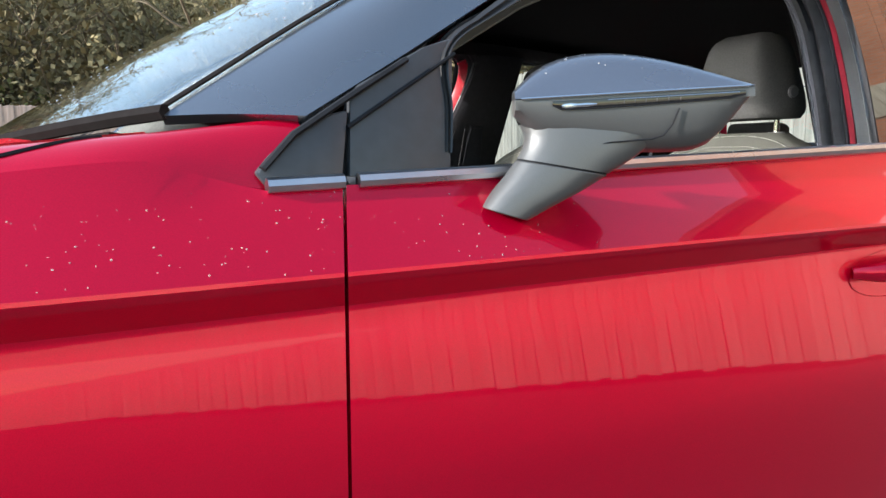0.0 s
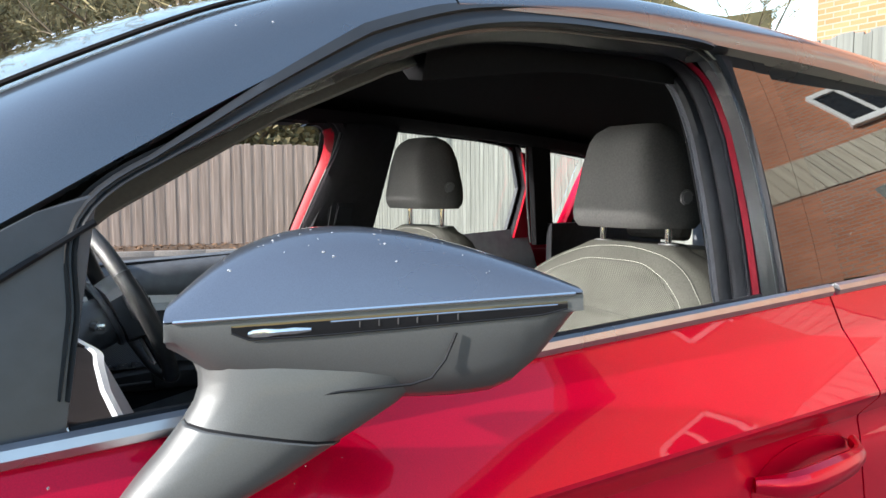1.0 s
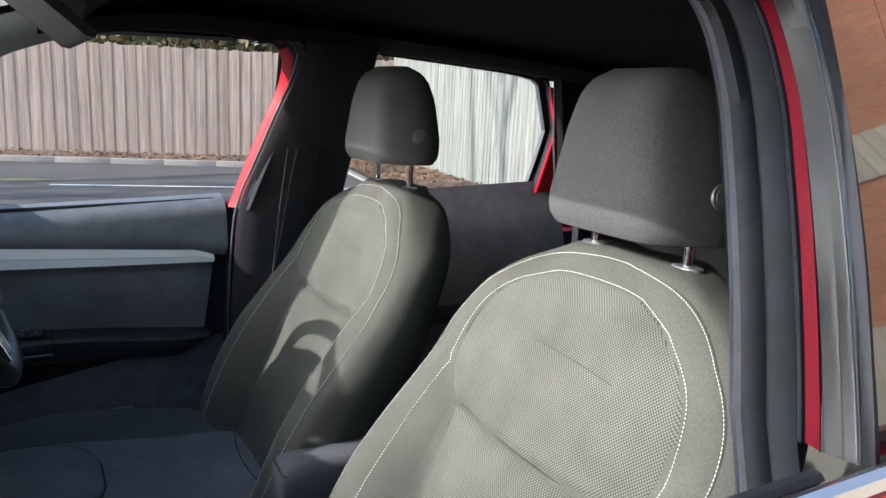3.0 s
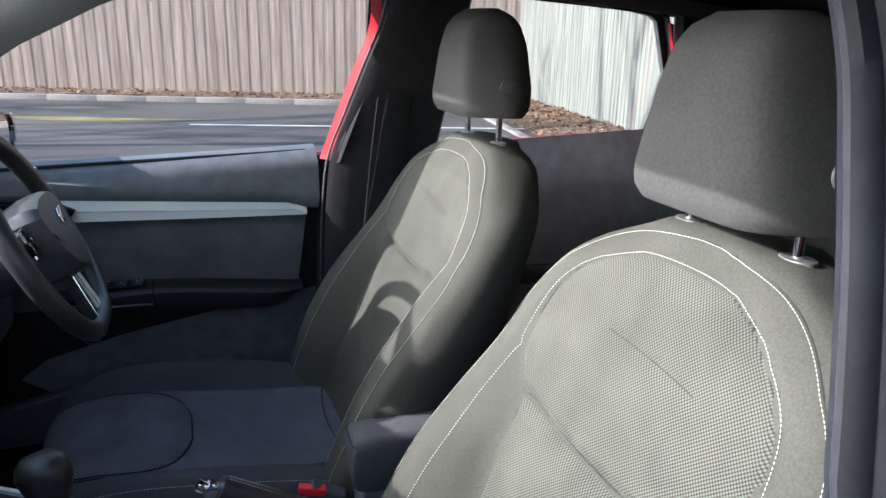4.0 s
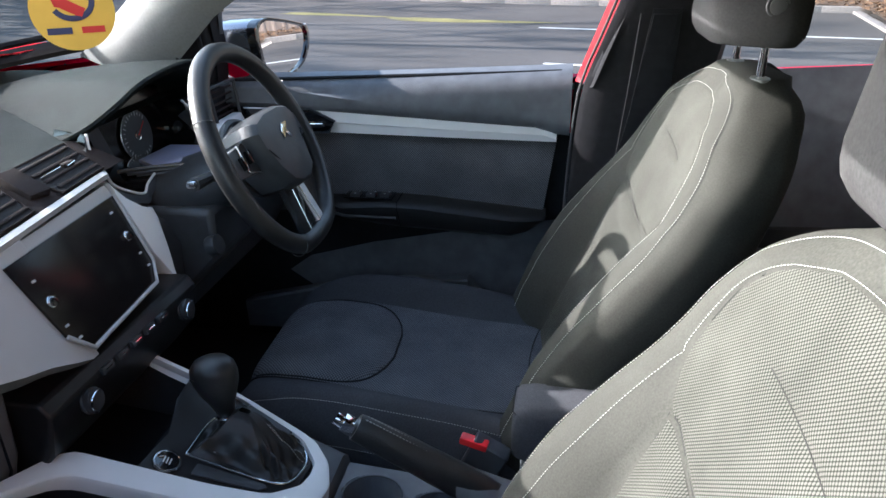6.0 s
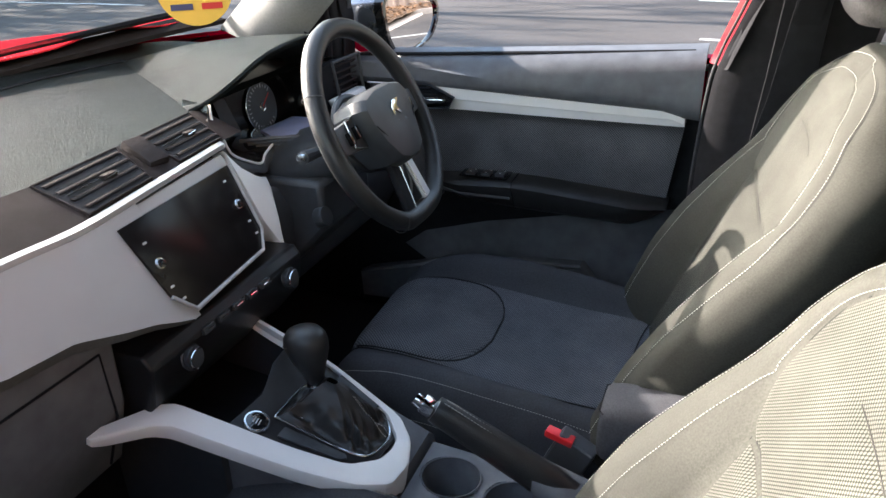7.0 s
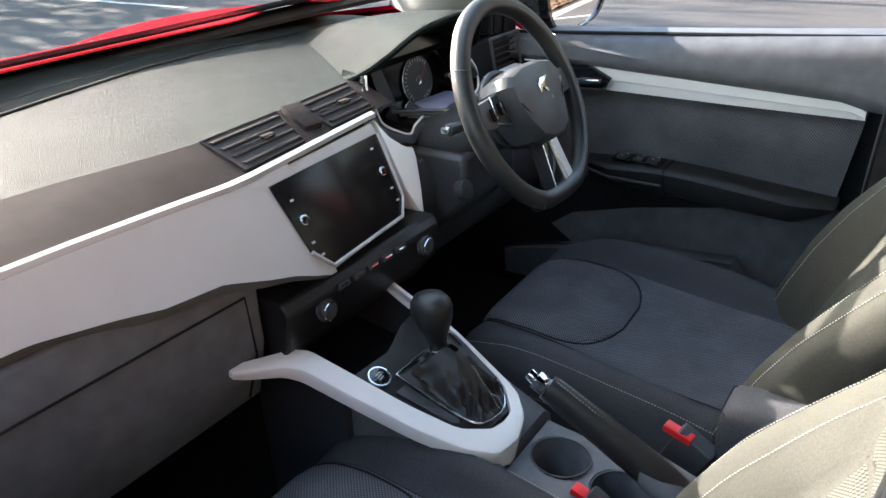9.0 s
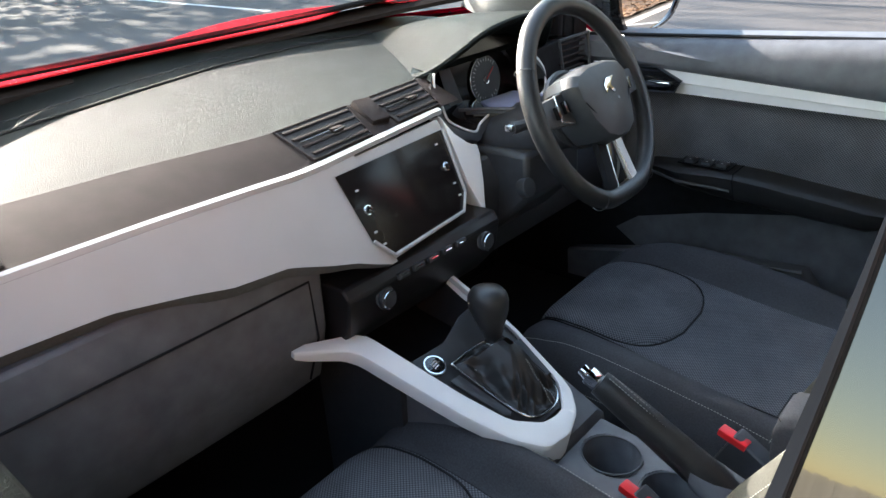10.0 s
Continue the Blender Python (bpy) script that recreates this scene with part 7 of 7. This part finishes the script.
ring = [(0.062 * math.cos(2 * math.pi * i / 40), 0.062 * math.sin(2 * math.pi * i / 40)) for i in range(40)]
part("paper", slab([sp(a, b) for a, b in ring], SN * 0.0006), YELLOW, stk)
part("print_swirl", tube([sp(0.020 * math.cos(t) * k, 0.016 + 0.018 * math.sin(t), 0.0012) for t, k in [(math.radians(40 + 14 * i), 1.0) for i in range(12)]] + [sp(-0.016 + 0.0028 * i, 0.012 - 0.0016 * i, 0.0012) for i in range(12)], 0.0065, 6, flat=0.1, up=SN), INKRED, stk)
part("print_ring", tube([sp(0.030 * math.cos(t), 0.014 + 0.027 * math.sin(t), 0.0011) for t in [math.radians(-150 + 11 * i) for i in range(21)]], 0.0035, 6, flat=0.12, up=SN), INKBLUE, stk)
part("print_bar", slab([sp(a, b, 0.0009) for a, b in ((-0.042, -0.026), (-0.006, -0.026), (-0.006, -0.036), (-0.042, -0.036))], SN * 0.0004), INKBLUE, stk)
part("print_bar", slab([sp(a, b, 0.0009) for a, b in ((0.008, -0.026), (0.042, -0.026), (0.042, -0.036), (0.008, -0.036))], SN * 0.0004), INKRED, stk)


# ---------------------------------------------------------------- the car park
def flat_sheet(name, pts, z, material, label, category, kind="structure"):
    bm = bmesh.new()
    bm.faces.new([bm.verts.new((x, y, z)) for x, y in pts])
    me = finish(bm, name, material, False)
    return tagged(new(name, me), label, category, kind=kind)


flat_sheet("ground", [(-400, -400), (400, -400), (400, 400), (-400, 400)], 0.0, ASPHALT, "worn grey asphalt of the car park", "asphalt")


def strip(name, a, b, w, z, material, label, category):
    a, b = Vector((*a, z)), Vector((*b, z))
    d = (b - a).normalized()
    s = Vector((-d.y, d.x, 0)) * w / 2
    rng = random.Random(int(a.x * 100))
    n = 24
    bm = bmesh.new()
    L, R = [], []
    for i in range(n + 1):
        p = a.lerp(b, i / n)
        L.append(bm.verts.new(p + s * (1 + rng.uniform(-0.12, 0.12))))
        R.append(bm.verts.new(p - s * (1 + rng.uniform(-0.12, 0.12))))
    for i in range(n):
        bm.faces.new((L[i], L[i + 1], R[i + 1], R[i]))
    return tagged(new(name, finish(bm, name, material, False)), label, category, "parking bay lines" if material is LINEPAINT else "", "structure")


strip("bay_line", (0.33, 11.08), (5.6, 9.95), 0.10, 0.004, LINEPAINT, "worn white parking bay line on the asphalt", "road marking")
strip("bay_line", (0.55, 8.08), (5.4, 7.05), 0.10, 0.004, LINEPAINT, "worn white parking bay line on the asphalt", "road marking")
strip("bay_line", (-13.4, 7.10), (-8.38, 6.85), 0.10, 0.004, LINEPAINT, "worn white parking bay line on the asphalt", "road marking")
strip("bay_line", (-13.0, 10.1), (-8.2, 9.85), 0.10, 0.004, LINEPAINT, "worn white parking bay line on the asphalt", "road marking")


def moss_patch(name, cx, cy, rx, ry, rot, seed):
    rng = random.Random(seed)
    bm = bmesh.new()
    pts = []
    for i in range(36):
        a = 2 * math.pi * i / 36
        k = 1 + 0.25 * math.sin(3 * a + seed) + rng.uniform(-0.12, 0.12)
        x, y = rx * k * math.cos(a), ry * k * math.sin(a)
        pts.append(bm.verts.new((cx + x * math.cos(rot) - y * math.sin(rot), cy + x * math.sin(rot) + y * math.cos(rot), 0.003)))
    bm.faces.new(pts)
    return tagged(new(name, finish(bm, name, MOSS, False)), "yellowish moss stain on the asphalt", "moss", kind="structure")


moss_patch("moss_stain", -1.0, 11.9, 1.3, 0.22, -0.2, 1)
moss_patch("moss_stain", -3.4, 12.7, 1.0, 0.16, -0.25, 2)

# kerb stones, planted strip and the two runs of fence
KDIR = Vector((1, -0.27, 0)).normalized()
KNRM = Vector((0.27, 1, 0)).normalized()
kerb = thing("kerb", "pale concrete kerb along the fence", "kerb", kind="structure", at=(0, 14.6, 0))
kmesh = finish(rbox((0.906, 0.13, 0.16), None, 0.004), "kerb_stone", KERB)


def shared(name, me, m, parent):
    ob = new(name, me)
    ob.parent = parent
    ob.matrix_parent_inverse = Matrix.Translation(-parent.location)
    ob.matrix_basis = m
    return ob


for i in range(30):
    p = Vector((5.2, 14.6 - 0.27 * 5.2, 0.015)) - KDIR * (0.908 * i)
    shared("kerb_stone", kmesh, Matrix.Translation(p) @ pose(0, 0, 0, 0, 0, math.degrees(math.atan2(KDIR.y, KDIR.x)) + random.uniform(-0.1, 0.1)), kerb)
KD2 = Vector((0.137, 1, 0)).normalized()
for i in range(12):
    p = Vector((5.25, 13.15, -0.045)) - KD2 * (0.915 * i + 0.5)
    shared("kerb_stone", kmesh, Matrix.Translation(p) @ pose(0, 0, 0, 0, 0, math.degrees(math.atan2(KD2.y, KD2.x))), kerb)


def bed(u, v):
    a = Vector((6.6, 14.62 - 0.27 * 6.6 + 0.05, 0)) - KDIR * (34 * u)
    p = a + KNRM * (1.2 * v)
    return (p.x, p.y, 0.10 + 0.05 * v + 0.03 * noise.noise(p * 3))


tagged(new("planting_strip", finish(surf(bed, 90, 5), "planting_strip", SOIL)), "brown soil strip strewn with dead leaves", "soil", kind="structure")


def bed2(u, v):
    a = Vector((5.32, 13.4, 0)) - KD2 * (13 * u)
    p = a + Vector((1.15 * v, 0.0, 0))
    return (p.x, p.y, 0.10 + 0.10 * v + 0.03 * noise.noise(p * 3))


tagged(new("planting_strip", finish(surf(bed2, 60, 6), "planting_strip", SOIL)), "brown soil strip strewn with dead leaves", "soil", kind="structure")


def scatter_leaves(name, f, n, size, seed, material, label, category):
    rng = np.random.RandomState(seed)
    V, F = [], []
    for i in range(n):
        c = Vector(f(rng.rand(), rng.rand()))
        a = rng.rand() * 6.28
        s = size * (0.5 + rng.rand())
        t = rng.rand(2) - 0.5
        d1 = Vector((math.cos(a), math.sin(a), t[0])) * s
        d2 = Vector((-math.sin(a), math.cos(a), t[1])) * s * 0.55
        k = len(V)
        c.z += 0.012 + 0.02 * rng.rand()
        V += [c - d1, c + d2, c + d1 * 1.1, c - d2]
        F.append((k, k + 1, k + 2, k + 3))
    me = bpy.data.meshes.new(name)
    me.from_pydata(V, [], F)
    me.materials.append(material)
    return tagged(new(name, me), label, category, kind="stuff")


scatter_leaves("fallen_leaves", bed, 5200, 0.035, 3, LITTER, "dead brown leaves below the fence", "leaves")
scatter_leaves("fallen_leaves", bed2, 4200, 0.032, 4, LITTER, "dead brown leaves below the fence", "leaves")


def fence_run(name, start, way, length, board, gap, h, material, label, face, near=300):
    f = thing(name, label, "fence", kind="structure", at=tuple(start))
    ang = math.degrees(math.atan2(way.y, way.x))
    n = int(length / (board + gap))
    rng = random.Random(len(name) + n)
    metas = []
    for k in range(4):
        bm = rbox((board, 0.020, h), None, 0.003, 1)
        for v in bm.verts:
            v.co.x += 0.004 * math.sin(v.co.z * 2 + k)
            if v.co.z > 0:
                v.co.z += rng.uniform(-0.012, 0.012)
        metas.append(finish(bm, "board", material, False))
    rest = []
    for i in range(n):
        p = start + way * ((board + gap) * (i + 0.5)) + face * (0.006 if i % 2 else 0.0)
        m = Matrix.Translation((p.x, p.y, h / 2 + 0.08 + rng.uniform(-0.015, 0.015))) @ pose(0, 0, 0, 0, rng.uniform(-0.5, 0.5), ang + rng.uniform(-1.5, 1.5))
        if i < near:
            shared("board", metas[i % 4], m, f)
        else:
            b = rbox((board, 0.020, h), m, 0.0)
            rest.append(b)
    if rest:
        ob = part("far_boards", join(*rest), material, f, smooth=False)
        ob["kind"] = "stuff"
    for z in (h * 0.22, h * 0.60, h * 0.88):
        a = start - face * 0.05 + Vector((0, 0, z))
        part("fence_rail", rbox((length, 0.04, 0.08), Matrix.Translation(a + way * (length / 2)) @ pose(0, 0, 0, 0, 0, ang), 0.004), material, f)
    return f


back = Vector((6.5, 15.5 - 0.27 * 6.5, 0))
fence_run("timber_fence", back, -KDIR, 36.0, 0.118, -0.014, 2.05, FENCEWOOD, "weathered brown close-board timber fence", Vector((-0.26, -0.96, 0)))
side_way = Vector((-0.137, -1, 0)).normalized()
fence_run("timber_fence", back + Vector((0.02, 0.02, 0)), side_way, 15.0, 0.066, -0.006, 2.15, GREYWOOD, "pale grey weathered timber fence with leaf shadows", Vector((-1, 0.13, 0)))


# ---------------------------------------------------------------- brick house
def brick_quad(bm, lay, pts, u0=0.0):
    a, b, c, d = [Vector(p) for p in pts]
    f = bm.faces.new([bm.verts.new(p) for p in pts])
    w, h = (b - a).length, (d - a).length
    for lp, uv in zip(f.loops, ((u0, 0), (u0 + w, 0), (u0 + w, h), (u0, h))):
        lp[lay].uv = uv
    return f


HX, HY0, HY1 = 10.0, -10.0, 5.0
EAVE = 8.6
house = thing("brick_house", "two-storey red brick house with white windows and pale timber cladding", "house", at=(HX, -3, 0))
house.rotation_euler = (0, 0, radians(-36.9))
bm = bmesh.new()
lay = bm.loops.layers.uv.new("map")
brick_quad(bm, lay, ((HX, HY1, 0), (HX, HY0, 0), (HX, HY0, EAVE), (HX, HY1, EAVE)))
brick_quad(bm, lay, ((HX, HY0, 0), (HX + 8, HY0, 0), (HX + 8, HY0, EAVE), (HX, HY0, EAVE)), 30)
brick_quad(bm, lay, ((HX + 8, HY1, 0), (HX, HY1, 0), (HX, HY1, EAVE), (HX + 8, HY1, EAVE)), 50)
brick_quad(bm, lay, ((HX + 8, HY0, 0), (HX + 8, HY1, 0), (HX + 8, HY1, EAVE), (HX + 8, HY0, EAVE)), 70)
part("wall", bm, BRICK, house, smooth=False)
part("roof", loft([[(HX - 0.5, HY0 - 0.3, EAVE - 0.1), (HX + 4, HY0 - 0.3, EAVE + 2.6), (HX + 8.5, HY0 - 0.3, EAVE - 0.1)], [(HX - 0.5, HY1 + 0.3, EAVE - 0.1), (HX + 4, HY1 + 0.3, EAVE + 2.6), (HX + 8.5, HY1 + 0.3, EAVE - 0.1)]], True), ROOFTILE, house, smooth=False)
part("eaves_board", rbox((0.06, HY1 - HY0 + 0.6, 0.22), pose(HX - 0.52, (HY0 + HY1) / 2, EAVE - 0.15), 0.01), ROOFTILE, house)


def house_window(y, z, w, h):
    win = new("window")
    win.parent, win.location = house, (0, y + 3, z)
    part("frame", join(rbox((0.10, w, 0.10), pose(HX - 0.02, y, z - h / 2), 0.01), rbox((0.10, w, 0.10), pose(HX - 0.02, y, z + h / 2), 0.01),
                       rbox((0.10, 0.09, h), pose(HX - 0.02, y - w / 2, z), 0.01), rbox((0.10, 0.09, h), pose(HX - 0.02, y + w / 2, z), 0.01), rbox((0.09, 0.07, h), pose(HX - 0.02, y, z), 0.01)), WHITEFRAME, win)
    part("pane", rbox((0.02, w - 0.08, h - 0.08), pose(HX - 0.005, y, z), 0.0), SCREEN, win)
    part("sill", rbox((0.18, w + 0.2, 0.07), pose(HX - 0.06, y, z - h / 2 - 0.07), 0.01), WHITEFRAME, win)


for y in (-8.2, -5.2, -1.85, 1.1, 3.8):
    house_window(y, 5.78, 0.95, 0.85)
clad = new("cladding")
clad.parent, clad.location = house, (0, 0, 4.6)
cl = finish(rbox((0.03, 0.16, 0.78), None, 0.004, 1), "cladding_board", PALEWOOD, False)
for i in range(81):
    ob = new("cladding_board", cl)
    ob.parent = clad
    ob.matrix_parent_inverse = Matrix.Translation(-(house.location + clad.location))
    ob.matrix_basis = Matrix.Translation((HX - 0.03, HY0 + 0.5 + 0.172 * i, 4.62 + 0.004 * (i % 3)))
fence_run("garden_fence", Vector((11.4, 2.2, 0)), Vector((-0.6, -0.8, 0)), 26.0, 0.14, 0.004, 1.75, PALEWOOD, "pale timber garden fence across the car park", Vector((-0.8, 0.6, 0)), near=280)


shed = thing("brick_outbuilding", "plain sunlit red brick outbuilding wall", "building", at=(10, 3.4, 0))
bm = bmesh.new()
lay = bm.loops.layers.uv.new("map")
corners = ((10, 5.3), (10, 1.5), (14, 1.5), (14, 5.3))
for i in range(4):
    (xa, ya), (xb, yb) = corners[i], corners[(i + 1) % 4]
    brick_quad(bm, lay, ((xa, ya, 0), (xb, yb, 0), (xb, yb, 6.4), (xa, ya, 6.4)), 9.0 * i)
part("wall", bm, BRICK, shed, smooth=False)
part("roof", rbox((4.5, 4.3, 0.25), pose(12, 3.4, 6.5), 0.03), ROOFTILE, shed)


# ---------------------------------------------------------------- trees and undergrowth
def make_tree(seed, h):
    rng = random.Random(seed)
    tree = thing("bare_tree", "tall bare tree with thin olive-brown twigs", "tree", "trees behind the fence")
    wood, tw = [], ([], [])

    def twigs(p, d, n, ln):
        V, F = tw
        for _ in range(n):
            q = (d + Vector((rng.uniform(-1, 1), rng.uniform(-1, 1), rng.uniform(-0.5, 0.9)))).normalized() * ln * rng.uniform(0.5, 1.2)
            s = q.cross(Vector((rng.uniform(-1, 1), rng.uniform(-1, 1), 0.3))).normalized() * 0.010
            k = len(V)
            V.extend([p - s, p + s, p + q * 0.5 + s * 0.7 + Vector((0, 0, 0.03)), p + q])
            F.append((k, k + 1, k + 2, k + 3))
            for _ in range(3):
                c = p + q * rng.uniform(0.3, 1.0)
                e = Vector((rng.uniform(-1, 1), rng.uniform(-1, 1), rng.uniform(-1, 1))) * 0.06
                g = e.cross(Vector((0.3, 0.5, 1))).normalized() * 0.03
                k = len(V)
                V.extend([c, c + e * 0.5 + g, c + e, c + e * 0.5 - g])
                F.append((k, k + 1, k + 2, k + 3))

    def branch(p, d, ln, r, level):
        pts = [p]
        q = p
        for i in range(4):
            d = (d + Vector((rng.uniform(-0.25, 0.25), rng.uniform(-0.25, 0.25), rng.uniform(-0.05, 0.18)))).normalized()
            q = q + d * ln / 4
            pts.append(q)
        wood.append(tube(pts, [r, r * 0.85, r * 0.7, r * 0.55, r * 0.4], 6 if level == 0 else 4))
        if level >= 3:
            twigs(q, d, 5, ln * 0.8)
            twigs(pts[2], d, 3, ln * 0.7)
            return
        for i in range(rng.choice((3, 4)) if level else 6):
            b = pts[min(4, 1 + (i * 4) // 5)] if level == 0 else pts[rng.choice((2, 3, 4))]
            side_d = (d * 0.6 + Vector((rng.uniform(-1, 1), rng.uniform(-1, 1), rng.uniform(-0.1, 0.7)))).normalized()
            branch(b, side_d, ln * rng.uniform(0.45, 0.65), r * 0.45, level + 1)

    branch(Vector((0, 0, -0.1)), Vector((0, 0, 1)), h, 0.11 + 0.02 * rng.random(), 0)
    part("trunk", join(*wood), BARK, tree)
    me = bpy.data.meshes.new("crown")
    me.from_pydata(*[tw[0], [], tw[1]])
    me.materials.append(TWIG)
    c = new("crown", me)
    c.parent = tree
    return tree


rng = random.Random(5)
kinds = [make_tree(11, 4.6), make_tree(23, 5.6), make_tree(37, 3.8)]
spots = []
for i in range(46):
    x = -24 + 44 * (i + rng.random()) / 46
    spots.append((x, 17.4 - 0.27 * x + rng.uniform(0, 6.5)))
for i, (x, y) in enumerate(spots):
    m = Matrix.Translation((x, y, 0)) @ pose(0, 0, 0, 0, 0, rng.uniform(0, 360))
    if i < 3:
        kinds[i].matrix_basis = m
    else:
        k = rng.uniform(0.85, 1.3)
        c = copy_thing(kinds[i % 3], m)
        c.scale = (k, k, k)


# Two more trees, added out of view to throw dappled shadow on the asphalt.
for x, y, k in ((-19.5, 11.8, 1.5), (-20.5, 9.2, 1.3)):
    c = copy_thing(kinds[int(-x) % 3], Matrix.Translation((x, y, 0)) @ pose(0, 0, 0, 0, 0, 40 * x))
    c.scale = (k, k, k)


def undergrowth(name, n, x0, x1, depth, h, seed, material, size, label, base=None):
    r = np.random.RandomState(seed)
    V, F = [], []
    for i in range(n):
        x = x0 + (x1 - x0) * r.rand()
        w = r.rand()
        y = 16.6 - 0.27 * x + depth * w
        top = h * (0.55 + 0.6 * noise.noise(Vector((x * 0.35, y * 0.5, seed))) + 0.25 * w)
        z = max(0.1, top * r.rand() ** 0.7)
        c = Vector((x, y, z))
        e = Vector(r.randn(3)) * size
        g = e.cross(Vector(r.randn(3))).normalized() * size * 0.6
        k = len(V)
        V += [c, c + e * 0.5 + g, c + e, c + e * 0.5 - g]
        F.append((k, k + 1, k + 2, k + 3))
    me = bpy.data.meshes.new(name)
    me.from_pydata(V, [], F)
    me.materials.append(material)
    return tagged(new(name, me), label, "undergrowth", kind="stuff")


undergrowth("undergrowth", 80000, -26, 16, 8.0, 7.5, 1, TWIG, 0.11, "tangled brown undergrowth behind the fence")
undergrowth("undergrowth", 26000, -26, 16, 6.0, 3.4, 2, LEAF, 0.085, "olive green shrubs behind the fence")
bk = surf(lambda u, v: (-40 + 70 * u, 27 - 0.27 * (-40 + 70 * u), -0.5 + v * (9.5 + 2.2 * noise.noise(Vector((u * 14, 0, 3))))), 60, 10)
tagged(new("wooded_bank", finish(bk, "wooded_bank", TWIG)), "far brown wooded bank", "woodland", kind="structure")
# Hedge added ahead of the car to hold back the bright low sky.
r = np.random.RandomState(8)
V, F = [], []
for i in range(30000):
    y = -30 + 54 * r.rand()
    c = Vector((-30 + 5 * r.rand(), y, 0.1 + (8.6 + 1.3 * noise.noise(Vector((y * 0.3, 2, 7)))) * r.rand() ** 0.8))
    e = Vector(r.randn(3)) * 0.22
    g = e.cross(Vector(r.randn(3))).normalized() * 0.12
    k = len(V)
    V += [c, c + e * 0.5 + g, c + e, c + e * 0.5 - g]
    F.append((k, k + 1, k + 2, k + 3))
me = bpy.data.meshes.new("hedge")
me.from_pydata(V, [], F)
me.materials.append(LEAF)
tagged(new("hedge", me), "tall dense green hedge added ahead to block low sky light", "hedge", kind="stuff")

# ---------------------------------------------------------------- rain on the paint
def drops(name, f, n, seed, rmin, rmax, parent, label):
    r = np.random.RandomState(seed)
    out = bmesh.new()
    for i in range(n):
        u, v = r.rand(2)
        p, q, w = Vector(f(u, v)), Vector(f(min(1, u + 0.004), v)), Vector(f(u, min(1, v + 0.004)))
        if (q - p).length < 1e-9 or (w - p).length < 1e-9:
            continue
        nr = (q - p).cross(w - p).normalized()
        if nr.z < -0.05 or (nr.z < 0.3 and nr.y > 0):
            nr = -nr
        a = (q - p).normalized()
        b = nr.cross(a)
        s = rmin + (rmax - rmin) * r.rand() ** 2.2
        ring = [out.verts.new(p + (a * math.cos(t) * r.uniform(0.8, 1.25) + b * math.sin(t)) * s) for t in np.arange(6) * math.pi / 3]
        mid = [out.verts.new(p + (a * math.cos(t) + b * math.sin(t)) * s * 0.6 + nr * s * 0.45) for t in np.arange(6) * math.pi / 3]
        top = out.verts.new(p + nr * s * 0.6)
        for j in range(6):
            k = (j + 1) % 6
            out.faces.new((ring[j], ring[k], mid[k], mid[j]))
            out.faces.new((mid[j], mid[k], top))
    ob = part(name, out, WATER, parent, label, angle=80)
    ob["kind"] = "stuff"
    return ob


drops("rain", lambda u, v: (-0.45 + 0.47 * u, flank(-0.45 + 0.47 * u, 1.012 + 0.075 * v) - 0.0002, 1.012 + 0.075 * v), 130, 1, 0.0005, 0.0014, car, "scattered rain drops")
drops("rain", lambda u, v: (0.04 + 0.32 * u, flank(0.04 + 0.32 * u, 1.012 + 0.07 * v) - 0.0002, 1.012 + 0.07 * v), 45, 2, 0.0005, 0.0012, car, "scattered rain drops")
drops("rain", lambda u, v: bonnet(u * 0.10, v), 320, 7, 0.0008, 0.0022, car, "rain drops beaded on the bonnet")
drops("rain", lambda u, v: bonnet(0.08 + u * 0.67, v), 900, 3, 0.0008, 0.0022, car, "rain drops beaded on the bonnet")
drops("rain", lambda u, v: Vector(screen_at(0.05 + 0.9 * u, 0.02 + 0.3 * v)) + Vector((-0.001, 0, 0.001)), 260, 5, 0.0008, 0.003, car, "rain drops on the windscreen")
drops("rain", lambda u, v: RFS[int(u * 19)].lerp(RRS[int(u * 19)], 0.15 + 0.7 * v) + Vector((-0.55, -0.75, 0.45)) * (0.022 * math.sin(math.pi * (0.15 + 0.7 * v)) + 0.0003), 60, 4, 0.0006, 0.002, car, "rain drops on the pillar")
drops("rain", lambda u, v: (lambda uu, w: mpt(uu, w * min(1.0, GW(uu) * 1.02), CRE(uu) + interp(w, [(a, b) for a, b in capsec]) * (CROWN(uu) - CRE(uu)) + 0.0002))(0.03 + 0.19 * u, 0.014 + 0.050 * v), 40, 9, 0.0005, 0.0014, lm, "rain drops on the mirror cap")
